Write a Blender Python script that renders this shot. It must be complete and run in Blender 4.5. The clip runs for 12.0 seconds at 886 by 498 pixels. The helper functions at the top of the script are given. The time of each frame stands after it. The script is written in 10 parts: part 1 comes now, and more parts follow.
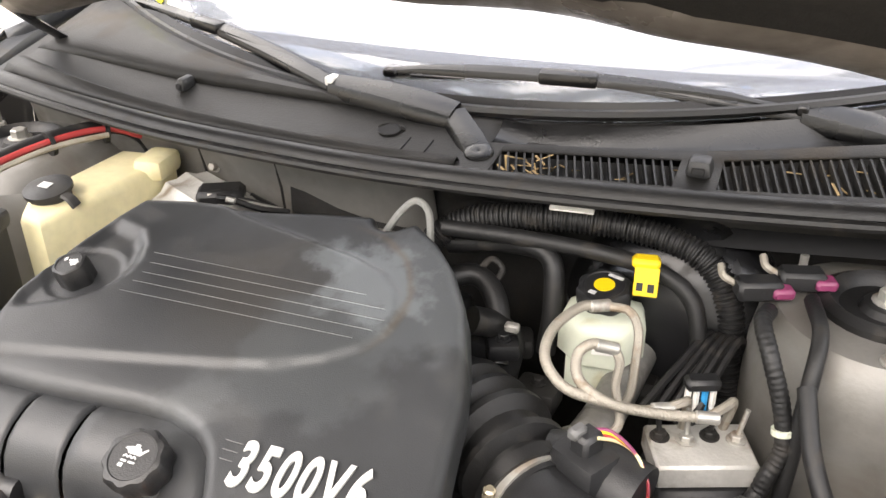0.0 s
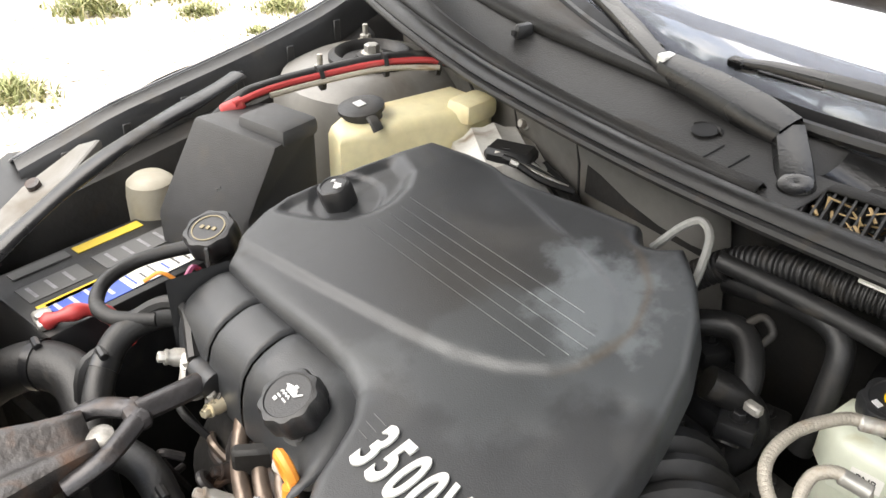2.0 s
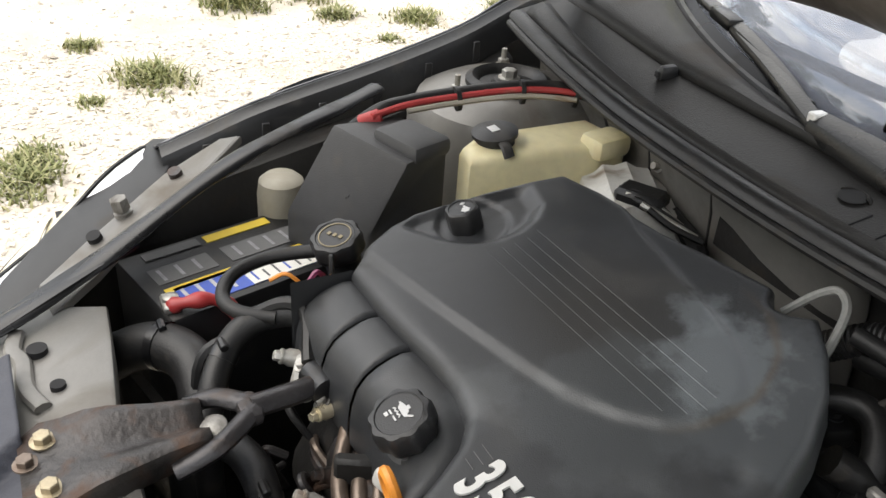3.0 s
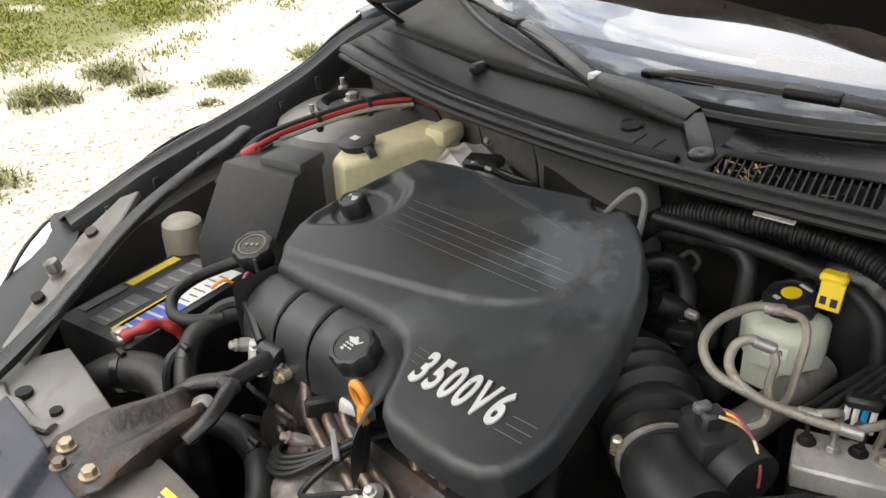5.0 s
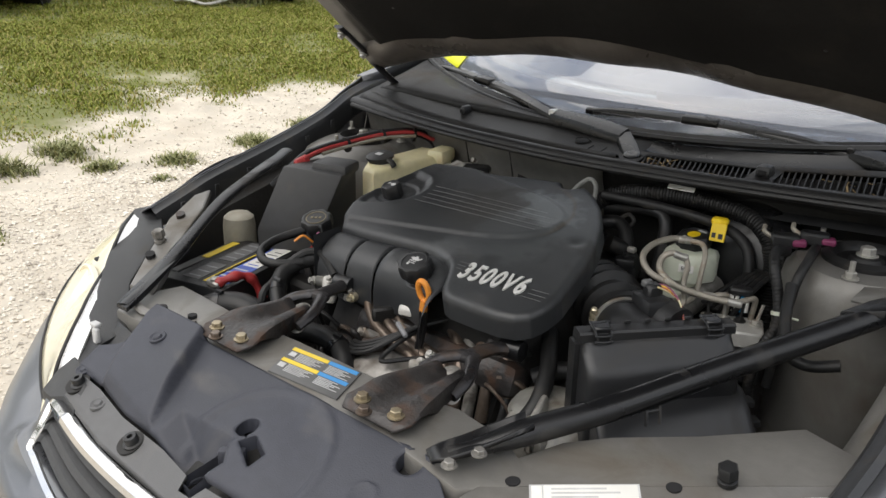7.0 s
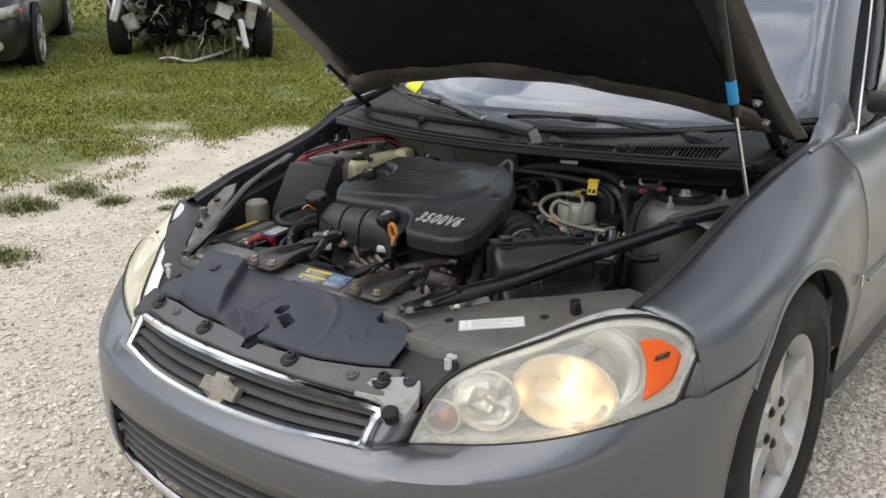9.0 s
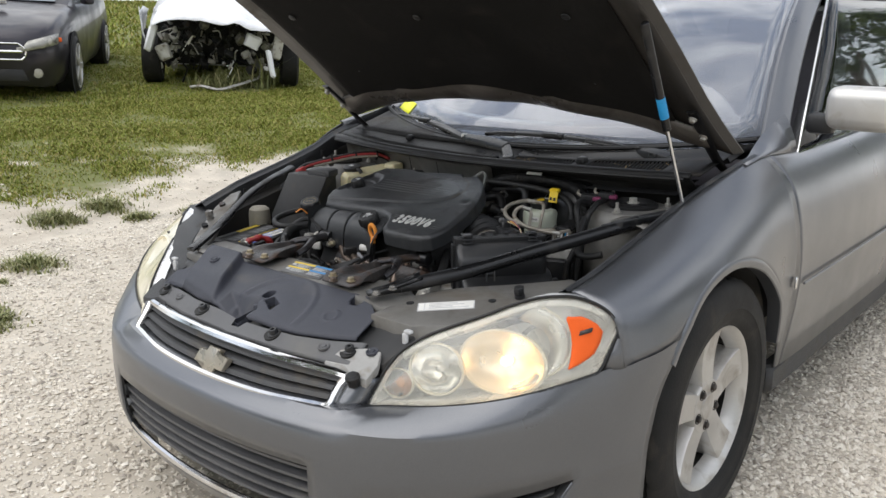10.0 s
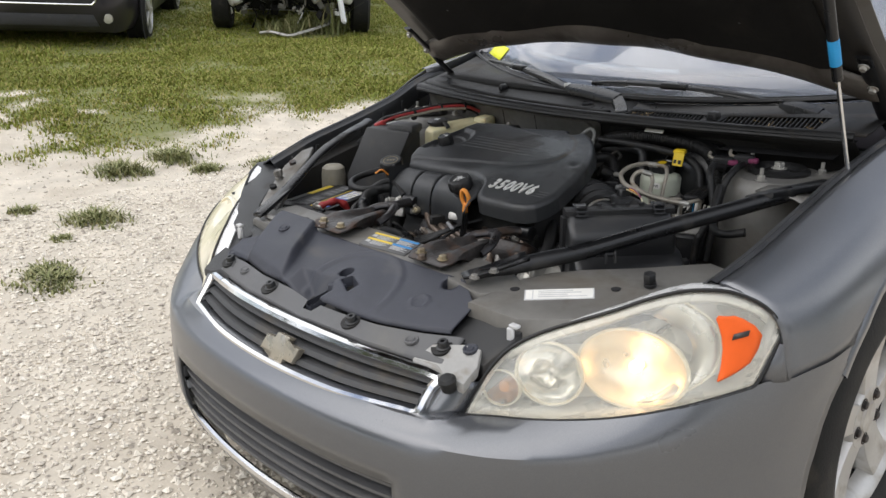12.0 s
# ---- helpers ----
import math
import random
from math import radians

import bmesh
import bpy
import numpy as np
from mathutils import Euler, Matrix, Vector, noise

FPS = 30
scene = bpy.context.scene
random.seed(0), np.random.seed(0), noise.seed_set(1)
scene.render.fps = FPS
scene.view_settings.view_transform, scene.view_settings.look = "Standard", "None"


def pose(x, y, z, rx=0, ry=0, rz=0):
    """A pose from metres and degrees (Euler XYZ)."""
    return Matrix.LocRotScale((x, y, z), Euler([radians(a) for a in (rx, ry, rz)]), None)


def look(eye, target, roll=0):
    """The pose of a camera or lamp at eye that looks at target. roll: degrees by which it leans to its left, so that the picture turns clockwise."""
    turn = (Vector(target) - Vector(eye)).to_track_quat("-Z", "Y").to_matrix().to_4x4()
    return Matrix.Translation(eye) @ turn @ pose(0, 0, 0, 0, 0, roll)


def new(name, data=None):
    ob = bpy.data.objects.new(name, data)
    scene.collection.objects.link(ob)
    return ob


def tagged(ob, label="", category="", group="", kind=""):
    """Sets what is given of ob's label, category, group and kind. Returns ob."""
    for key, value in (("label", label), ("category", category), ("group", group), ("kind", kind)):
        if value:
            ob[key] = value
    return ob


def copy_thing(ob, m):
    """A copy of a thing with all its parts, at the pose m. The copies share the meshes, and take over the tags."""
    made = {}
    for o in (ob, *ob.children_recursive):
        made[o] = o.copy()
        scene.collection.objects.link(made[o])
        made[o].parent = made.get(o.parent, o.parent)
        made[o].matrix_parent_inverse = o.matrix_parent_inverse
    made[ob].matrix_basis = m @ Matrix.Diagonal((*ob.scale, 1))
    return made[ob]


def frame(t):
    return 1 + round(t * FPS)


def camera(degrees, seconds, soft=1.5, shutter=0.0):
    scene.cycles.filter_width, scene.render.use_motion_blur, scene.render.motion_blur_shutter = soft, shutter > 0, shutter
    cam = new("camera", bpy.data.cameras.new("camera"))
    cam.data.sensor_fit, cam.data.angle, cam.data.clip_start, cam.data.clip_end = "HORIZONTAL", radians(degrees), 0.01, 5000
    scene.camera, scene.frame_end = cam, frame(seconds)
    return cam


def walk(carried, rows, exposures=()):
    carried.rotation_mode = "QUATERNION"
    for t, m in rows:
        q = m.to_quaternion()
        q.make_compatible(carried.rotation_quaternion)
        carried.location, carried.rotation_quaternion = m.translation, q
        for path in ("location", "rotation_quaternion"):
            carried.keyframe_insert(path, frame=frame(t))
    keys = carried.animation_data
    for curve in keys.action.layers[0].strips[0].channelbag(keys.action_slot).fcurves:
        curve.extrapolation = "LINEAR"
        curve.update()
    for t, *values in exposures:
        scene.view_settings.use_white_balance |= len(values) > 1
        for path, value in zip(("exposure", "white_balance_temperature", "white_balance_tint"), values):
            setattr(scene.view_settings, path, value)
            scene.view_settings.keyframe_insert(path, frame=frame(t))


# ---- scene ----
cam = camera(54.5, 12.0)
PATH = [
    (0, (0.446, 0.304, 1.259), (-0.241, 1.921, 0.304), -0.5),
    (0.5, (0.532, 0.295, 1.25), (-0.515, 1.682, 0.26), -1.7),
    (0.7, (0.533, 0.344, 1.245), (-0.489, 1.676, 0.159), 0.8),
    (1, (0.51, 0.449, 1.208), (-0.519, 1.759, 0.101), 4.6),
    (1.5, (0.492, 0.516, 1.227), (-0.7, 1.723, 0.169), -0.0),
    (2, (0.498, 0.492, 1.244), (-0.863, 1.508, 0.189), 1.3),
    (2.5, (0.491, 0.471, 1.26), (-1.007, 1.311, 0.235), 3.5),
    (3, (0.478, 0.472, 1.256), (-1.017, 1.305, 0.221), 4.3),
    (3.5, (0.457, 0.466, 1.251), (-0.987, 1.395, 0.225), 4.1),
    (3.7, (0.446, 0.468, 1.249), (-0.971, 1.418, 0.206), 2.9),
    (5.3, (0.702, 0.191, 1.308), (-0.622, 1.38, 0.394), -3.0),
    (5.5, (0.712, 0.135, 1.307), (-0.624, 1.33, 0.421), -2.3),
    (6, (0.711, -0.058, 1.283), (-0.532, 1.25, 0.421), 0.5),
    (6.5, (0.748, -0.187, 1.273), (-0.406, 1.221, 0.445), 1.9),
    (6.7, (0.801, -0.222, 1.28), (-0.37, 1.203, 0.506), 1.8),
    (8.3, (1.218, -0.628, 1.27), (-0.108, 0.756, 0.7), -2.2),
    (8.5, (1.246, -0.689, 1.269), (-0.021, 0.741, 0.678), -0.4),
    (9, (1.388, -0.811, 1.296), (0.191, 0.679, 0.707), -0.5),
    (9.3, (1.511, -0.881, 1.276), (0.268, 0.592, 0.742), 1.3),
    (9.5, (1.571, -0.901, 1.268), (0.375, 0.591, 0.681), 2.6),
    (10, (1.677, -0.93, 1.284), (0.417, 0.534, 0.767), -0.1),
    (10.5, (1.684, -0.963, 1.275), (0.405, 0.479, 0.742), 0.0),
    (11, (1.654, -0.945, 1.255), (0.375, 0.481, 0.679), -1.3),
    (11.5, (1.51, -0.893, 1.247), (0.205, 0.518, 0.693), 0.1),
    (12, (1.39, -0.733, 1.244), (0.04, 0.602, 0.615), -0.5),
]
walk(cam, [(t, look(eye, target, roll)) for t, eye, target, roll in PATH], [(0, 2.49, 7050, 13), (0.5, 2.18, 6950, 13), (1.0, 2.28, 6900, 11), (1.5, 2.43, 6900, 10), (2.0, 2.28, 6850, 10), (2.5, 1.48, 6750, 9), (3.5, 1.26, 6650, 9), (5.5, 1.33, 6700, 9), (6.5, 0.93, 6650, 9), (8.5, 0.45, 6380, 9), (9.5, 0.35, 6290, 9), (10.5, 0.58, 6290, 10), (12, 0.53, 6340, 10)])

# ---- world, sun, exposure ----
world = bpy.data.worlds.new("sky")
scene.world = world
world.use_nodes = True
wn, wl = world.node_tree.nodes, world.node_tree.links
wbg = wn["Background"]
sky = wn.new("ShaderNodeTexSky")
sky.sky_type, sky.sun_disc = "NISHITA", False
SUN_EL, SUN_AZ = 58, 205
sky.sun_elevation, sky.sun_rotation = radians(SUN_EL), radians(SUN_AZ)
sky.air_density, sky.dust_density = 1.0, 2.0
wtc = wn.new("ShaderNodeTexCoord")
wmap = wn.new("ShaderNodeMapping")
wmap.inputs["Scale"].default_value = (1.6, 1.6, 3.2)
wnoise = wn.new("ShaderNodeTexNoise")
wnoise.inputs["Scale"].default_value, wnoise.inputs["Detail"].default_value = 2.2, 7
wramp = wn.new("ShaderNodeMapRange")
wramp.inputs[1].default_value, wramp.inputs[2].default_value = 0.38, 0.62
wramp.inputs[3].default_value, wramp.inputs[4].default_value = 0.08, 1.0
wmix = wn.new("ShaderNodeMixRGB")
wmix.inputs[2].default_value = (12.2, 12.0, 11.7, 1)
wl.new(wtc.outputs["Generated"], wmap.inputs[0])
wl.new(wmap.outputs[0], wnoise.inputs["Vector"])
wl.new(wnoise.outputs[0], wramp.inputs[0])
wl.new(wramp.outputs[0], wmix.inputs[0])
wl.new(sky.outputs[0], wmix.inputs[1])
wl.new(wmix.outputs[0], wbg.inputs[0])
wbg.inputs[1].default_value = 0.115
sun_data = bpy.data.lights.new("sun", "SUN")
sun_data.energy, sun_data.angle, sun_data.color = 1.15, radians(75), (1, 0.96, 0.9)
sun = new("sun", sun_data)
sa, se = radians(SUN_AZ), radians(SUN_EL)
SUN_DIR = Vector((math.sin(sa) * math.cos(se), math.cos(sa) * math.cos(se), math.sin(se)))
sun.matrix_world = look(SUN_DIR * 30, (0, 0, 0))


# ---- materials ----
def surface(name, base, rough=0.5, metal=0.0, vary=0.2, scale=9.0, bump=0.0, bscale=120.0, dirt=None, coat=0.0, speck=0.0):
    """A node material: base colour varied at two scales, dirt=(colour, amount, scale), fine bump."""
    m = bpy.data.materials.new(name)
    m.use_nodes = True
    n, l = m.node_tree.nodes, m.node_tree.links
    b = n["Principled BSDF"]
    tc = n.new("ShaderNodeTexCoord")
    obj = tc.outputs["Object"]

    def noise_tex(s, detail=6, dist=0.0):
        t = n.new("ShaderNodeTexNoise")
        t.inputs["Scale"].default_value, t.inputs["Detail"].default_value, t.inputs["Distortion"].default_value = s, detail, dist
        l.new(obj, t.inputs["Vector"])
        return t.outputs[0]

    def ranged(v, a, c, lo, hi):
        r = n.new("ShaderNodeMapRange")
        for i, x in enumerate((a, c, lo, hi), 1):
            r.inputs[i].default_value = x
        l.new(v, r.inputs[0])
        return r.outputs[0]

    def mixed(f, a, c):
        x = n.new("ShaderNodeMixRGB")
        for s, v in zip(x.inputs, (f, a, c)):
            if isinstance(v, (tuple, list)):
                s.default_value = (*v, 1)
            elif isinstance(v, float):
                s.default_value = v
            else:
                l.new(v, s)
        return x.outputs[0]

    big, small = noise_tex(scale), noise_tex(scale * 11)
    dark = tuple(c * (1 - vary) for c in base)
    light = tuple(min(1, c * (1 + vary)) for c in base)
    col = mixed(ranged(big, 0.3, 0.7, 0.0, 1.0), dark, light)
    col = mixed(ranged(small, 0.35, 0.7, 0.0, 0.5), col, tuple(c * (1 - vary * 0.8) for c in base))
    rg = ranged(big, 0.3, 0.7, max(0.02, rough - 0.1), min(1, rough + 0.1))
    if dirt:
        dcol, amount, dscale = dirt
        f = ranged(noise_tex(dscale, 8, 0.6), 0.62 - amount * 0.35, 0.78 - amount * 0.2, 0.0, 0.9)
        col = mixed(f, col, dcol)
        x = n.new("ShaderNodeMix")
        l.new(f, x.inputs[0])
        l.new(rg, x.inputs[2])
        x.inputs[3].default_value = 0.85
        rg = x.outputs[0]
    if speck:
        v = n.new("ShaderNodeTexVoronoi")
        v.inputs["Scale"].default_value = 900
        l.new(obj, v.inputs["Vector"])
        col = mixed(ranged(v.outputs["Distance"], 0.0, 0.6, speck, 0.0), col, tuple(min(1, c * 2.2) for c in base))
    l.new(col, b.inputs["Base Color"])
    l.new(rg, b.inputs["Roughness"])
    b.inputs["Metallic"].default_value = metal
    b.inputs["Coat Weight"].default_value = coat
    b.inputs["Coat Roughness"].default_value = 0.06
    if bump:
        bp = n.new("ShaderNodeBump")
        bp.inputs["Strength"].default_value, bp.inputs["Distance"].default_value = bump, 0.002
        l.new(noise_tex(bscale, 5), bp.inputs["Height"])
        l.new(bp.outputs[0], b.inputs["Normal"])
    return m


def glass(name, tint=(0.9, 0.95, 0.93), rough=0.02):
    m = bpy.data.materials.new(name)
    m.use_nodes = True
    b = m.node_tree.nodes["Principled BSDF"]
    b.inputs["Base Color"].default_value = (*tint, 1)
    b.inputs["Roughness"].default_value = rough
    b.inputs["Transmission Weight"].default_value = 1
    b.inputs["IOR"].default_value = 1.45
    return m


def glow(name, colour, strength):
    m = bpy.data.materials.new(name)
    m.use_nodes = True
    b = m.node_tree.nodes["Principled BSDF"]
    b.inputs["Base Color"].default_value = (*colour, 1)
    b.inputs["Emission Color"].default_value = (*colour, 1)
    b.inputs["Emission Strength"].default_value = strength
    return m


DUST = (0.2, 0.17, 0.13)
M_PAINT = surface("grey_metallic_paint", (0.122, 0.127, 0.138), 0.36, 0.65, 0.05, 3, coat=0.7, speck=0.25)
M_PAINT.node_tree.nodes["Principled BSDF"].inputs["Coat Roughness"].default_value = 0.22
M_PLASTIC = surface("black_plastic", (0.0145, 0.0148, 0.0158), 0.43, 0, 0.3, 6, 0.25, 700, ((0.06, 0.055, 0.048), 0.12, 9))
M_PLASTIC_GREY = surface("sun_faded_plastic", (0.043, 0.0435, 0.045), 0.6, 0, 0.25, 5, 0.3, 600, ((0.085, 0.076, 0.063), 0.18, 9))
M_PANEL = surface("dusty_blue_black_plastic", (0.048, 0.0505, 0.063), 0.5, 0, 0.2, 5, 0.3, 500, ((0.13, 0.125, 0.12), 0.15, 6))
M_PANEL.node_tree.nodes["Principled BSDF"].inputs["Specular IOR Level"].default_value = 0.3
M_STRIP = surface("dusty_grey_plastic", (0.1, 0.1, 0.102), 0.55, 0, 0.15, 5, 0.3, 500, ((0.15, 0.145, 0.135), 0.15, 9))
M_WIPER = surface("wiper_black", (0.0022, 0.0023, 0.0026), 0.3, 0, 0.2, 9, 0.15, 300)
M_WIPER.node_tree.nodes["Principled BSDF"].inputs["Specular IOR Level"].default_value = 0.03
M_RUBBER = surface("black_rubber", (0.0095, 0.0095, 0.0098), 0.5, 0, 0.3, 10, 0.2, 300, ((0.036, 0.031, 0.026), 0.15, 30))
M_TYRE = surface("tyre_rubber", (0.008, 0.0078, 0.0076), 0.7, 0, 0.3, 9, 0.4, 200, ((0.045, 0.039, 0.032), 0.15, 14))
M_BAY = surface("dusty_bay_paint", (0.178, 0.172, 0.16), 0.43, 0.3, 0.2, 5, 0.15, 200, ((0.12, 0.105, 0.085), 0.38, 8))
M_STEEL = surface("dull_steel", (0.42, 0.41, 0.38), 0.42, 0.6, 0.25, 20, 0.2, 300, ((0.2, 0.13, 0.08), 0.25, 25))
M_ALLOY = surface("cast_aluminium", (0.5, 0.49, 0.46), 0.5, 0.35, 0.2, 15, 0.4, 260, ((0.16, 0.12, 0.08), 0.3, 18))
M_RIM = surface("silver_wheel_paint", (0.55, 0.54, 0.52), 0.4, 0.6, 0.1, 10, 0.05, 300, ((0.35, 0.31, 0.26), 0.2, 12))
M_CHROME = surface("worn_chrome", (0.72, 0.72, 0.72), 0.14, 1.0, 0.06, 20, 0.03, 300)
M_RUST = surface("rusty_dark_steel", (0.052, 0.048, 0.047), 0.42, 0.4, 0.5, 18, 0.7, 130, ((0.085, 0.046, 0.028), 0.34, 26))
M_BLACKSTEEL = surface("black_painted_steel", (0.009, 0.0092, 0.0102), 0.3, 0.1, 0.25, 8, 0.1, 200, ((0.045, 0.042, 0.038), 0.1, 16))
M_DARK = surface("grimy_and_shade_black_metal", (0.0145, 0.0138, 0.013), 0.62, 0.1, 0.4, 12, 0.5, 120, ((0.03, 0.024, 0.018), 0.15, 18))
M_WHITE = surface("white_plastic", (0.72, 0.71, 0.67), 0.5, 0, 0.08, 15)
M_CREAM = surface("yellowed_translucent_plastic", (0.64, 0.58, 0.36), 0.45, 0, 0.2, 7, 0.1, 200, ((0.42, 0.32, 0.15), 0.28, 12))
M_CREAM.node_tree.nodes["Principled BSDF"].inputs["Subsurface Weight"].default_value = 0.25
M_CREAM.node_tree.nodes["Principled BSDF"].inputs["Subsurface Radius"].default_value = (0.02, 0.015, 0.008)
M_RESERVOIR = surface("milky_green_white_plastic", (0.6, 0.63, 0.52), 0.35, 0, 0.1, 12, 0.05, 200, ((0.4, 0.36, 0.2), 0.12, 25))
M_YELLOW = surface("yellow_plastic", (0.76, 0.53, 0.012), 0.45, 0, 0.08, 20)
M_STICK_YELLOW = surface("lemon_yellow_film", (0.82, 0.85, 0.03), 0.5, 0, 0.05, 20)
M_LABEL_YELLOW = surface("yellow_print", (0.75, 0.55, 0.05), 0.5, 0, 0.12, 30)
M_LABEL_BLUE = surface("blue_print", (0.05, 0.25, 0.55), 0.5, 0, 0.12, 30)
M_BATTERY_BLUE = surface("blue_violet_print", (0.06, 0.11, 0.45), 0.5, 0, 0.15, 30)
M_LABEL_GREY = surface("dark_grey_label", (0.1, 0.1, 0.1), 0.5, 0, 0.2, 30)
M_LABEL_DIM = surface("worn_pale_print", (0.24, 0.24, 0.25), 0.5, 0, 0.4, 60)
M_LABEL_PALE = surface("pale_print", (0.5, 0.5, 0.5), 0.5, 0, 0.15, 40)
M_ORANGE = surface("orange_plastic", (0.72, 0.27, 0.04), 0.45, 0, 0.15, 30)
M_AMBER = surface("amber_lens", (0.8, 0.125, 0.02), 0.4, 0, 0.04, 40)
M_AMBER.node_tree.nodes["Principled BSDF"].inputs["Specular IOR Level"].default_value = 0.2
M_RED = surface("red_cable_sleeve", (0.36, 0.035, 0.035), 0.45, 0, 0.2, 20, 0, 100, (DUST, 0.1, 20))
M_BLUE = surface("blue_tape", (0.02, 0.28, 0.6), 0.5, 0, 0.1, 30)
M_PINK = surface("magenta_plastic", (0.2, 0.035, 0.095), 0.4, 0, 0.15, 30)
M_BRAID = surface("braided_hose_sleeve", (0.36, 0.33, 0.28), 0.42, 0.4, 0.15, 30, 0.6, 900, ((0.25, 0.17, 0.1), 0.2, 30))
M_SILVER = surface("silver_print", (0.7, 0.7, 0.68), 0.35, 0.3, 0.05, 40)
M_GOLD = surface("pale_gold_trim", (0.62, 0.55, 0.4), 0.3, 0.7, 0.1, 40)
M_REFLECT = surface("lamp_reflector", (0.93, 0.9, 0.82), 0.34, 0.9, 0.04, 30, 0.5, 60)
M_HOUSING = surface("lamp_housing", (0.88, 0.88, 0.87), 0.3, 0.3, 0.05, 20)
M_GRIMY_ALLOY = surface("grimy_aluminium", (0.3, 0.29, 0.27), 0.45, 0.5, 0.35, 18, 0.4, 200, ((0.05, 0.042, 0.034), 0.4, 22))
M_CLEARBOWL = surface("clear_bowl_reflector", (0.9, 0.9, 0.89), 0.12, 1.0, 0.04, 30, 0.5, 45)
M_BARREL = surface("satin_silver_barrel", (0.8, 0.8, 0.79), 0.3, 0.9, 0.05, 20)
M_SHIELDING = surface("stained_heat_shield", (0.26, 0.25, 0.235), 0.42, 0.55, 0.35, 10, 0.5, 140, ((0.1, 0.08, 0.06), 0.35, 14))
M_RIMRING = surface("cream_bowl_rim", (0.85, 0.8, 0.66), 0.4, 0.1, 0.06, 20)
M_COPPER = surface("heat_stained_steel", (0.17, 0.135, 0.11), 0.38, 0.7, 0.3, 20, 0.3, 150, ((0.1, 0.06, 0.04), 0.3, 20))
M_LEAF = surface("dry_leaves", (0.35, 0.24, 0.11), 0.8, 0, 0.3, 30)
# cabin black, also painted in for the shade of openings and holes
M_INTERIOR = surface("cabin_and_hollow_black", (0.012, 0.012, 0.013), 0.8, 0, 0.2, 4)
M_SKIRT = surface("purple_grey_cloth", (0.1, 0.095, 0.11), 0.8, 0, 0.2, 6)
M_GLASS = glass("window_glass", (0.75, 0.82, 0.8))
M_TINT = glass("dark_tinted_glass", (0.05, 0.055, 0.06))
# pale lavender, partly diffuse base: dust plus a painted veil of sky reflection
M_SHIELD = glass("dusty_sky_veil_windshield_glass", (0.42, 0.45, 0.52))
M_SHIELD.node_tree.nodes["Principled BSDF"].inputs["Transmission Weight"].default_value = 0.74
M_SHIELD.node_tree.nodes["Principled BSDF"].inputs["Coat Weight"].default_value = 1.0
M_SHIELD.node_tree.nodes["Principled BSDF"].inputs["IOR"].default_value = 1.52
M_LENS = bpy.data.materials.new("hazy_lamp_lens")
M_LENS.use_nodes = True
ln_, ll_ = M_LENS.node_tree.nodes, M_LENS.node_tree.links
lt_, lg_, lm_, lf_ = ln_.new("ShaderNodeBsdfTransparent"), ln_["Principled BSDF"], ln_.new("ShaderNodeMixShader"), ln_.new("ShaderNodeFresnel")
lt_.inputs[0].default_value = (1.0, 0.985, 0.94, 1)
lg_.inputs["Base Color"].default_value, lg_.inputs["Roughness"].default_value, lg_.inputs["Metallic"].default_value = (0.95, 0.95, 0.93, 1), 0.1, 1.0
lf_.inputs[0].default_value = 1.5
lb_ = ln_.new("ShaderNodeMath")
lb_.operation = "ADD"
lb_.inputs[1].default_value = 0.02
ll_.new(lf_.outputs[0], lb_.inputs[0])
ll_.new(lb_.outputs[0], lm_.inputs[0])
ll_.new(lt_.outputs[0], lm_.inputs[1])
ll_.new(lg_.outputs[0], lm_.inputs[2])
lh_, lz_ = ln_.new("ShaderNodeBsdfDiffuse"), ln_.new("ShaderNodeMixShader")
lh_.inputs[0].default_value = (0.88, 0.88, 0.84, 1)
lz_.inputs[0].default_value = 0.16
ll_.new(lm_.outputs[0], lz_.inputs[1])
ll_.new(lh_.outputs[0], lz_.inputs[2])
ll_.new(lz_.outputs[0], ln_["Material Output"].inputs[0])
M_AGED_LENS = surface("yellowed_hazy_lens", (0.8, 0.75, 0.58), 0.25, 0, 0.06, 6, 0.05, 200, ((0.72, 0.62, 0.38), 0.2, 7), coat=0.6)
M_FLANGE = surface("satin_black_flange", (0.024, 0.025, 0.027), 0.38, 0, 0.3, 8, 0.15, 200, ((0.07, 0.062, 0.052), 0.15, 16))
M_FILTER = surface("satin_black_housing", (0.017, 0.0175, 0.019), 0.36, 0, 0.2, 5, 0.08, 500, ((0.035, 0.033, 0.031), 0.15, 7))
M_ZINC = surface("dull_zinc_bolt", (0.34, 0.29, 0.2), 0.38, 0.7, 0.25, 30, 0.1, 200, ((0.14, 0.09, 0.05), 0.3, 40))
M_COWL = surface("weathered_black_cowl", (0.02, 0.0193, 0.0187), 0.48, 0, 0.35, 4, 0.3, 400, ((0.06, 0.048, 0.036), 0.3, 6))
M_COWL.node_tree.nodes["Principled BSDF"].inputs["Specular IOR Level"].default_value = 0.2
M_CAPPRINT = surface("faded_gold_print", (0.22, 0.18, 0.1), 0.5, 0, 0.3, 40)
M_FORK = surface("worn_dark_forging", (0.045, 0.043, 0.045), 0.34, 0.55, 0.4, 16, 0.4, 160, ((0.07, 0.045, 0.03), 0.25, 22))
M_FRIT = surface("black_ceramic_band", (0.0035, 0.0037, 0.0045), 0.3, 0, 0.2, 6, 0, 100, ((0.012, 0.011, 0.01), 0.12, 9))
M_FRIT.node_tree.nodes["Principled BSDF"].inputs["Specular IOR Level"].default_value = 0.15
M_EMBLEM = surface("silver_gold_emblem", (0.4, 0.365, 0.3), 0.3, 0.7, 0.1, 40)
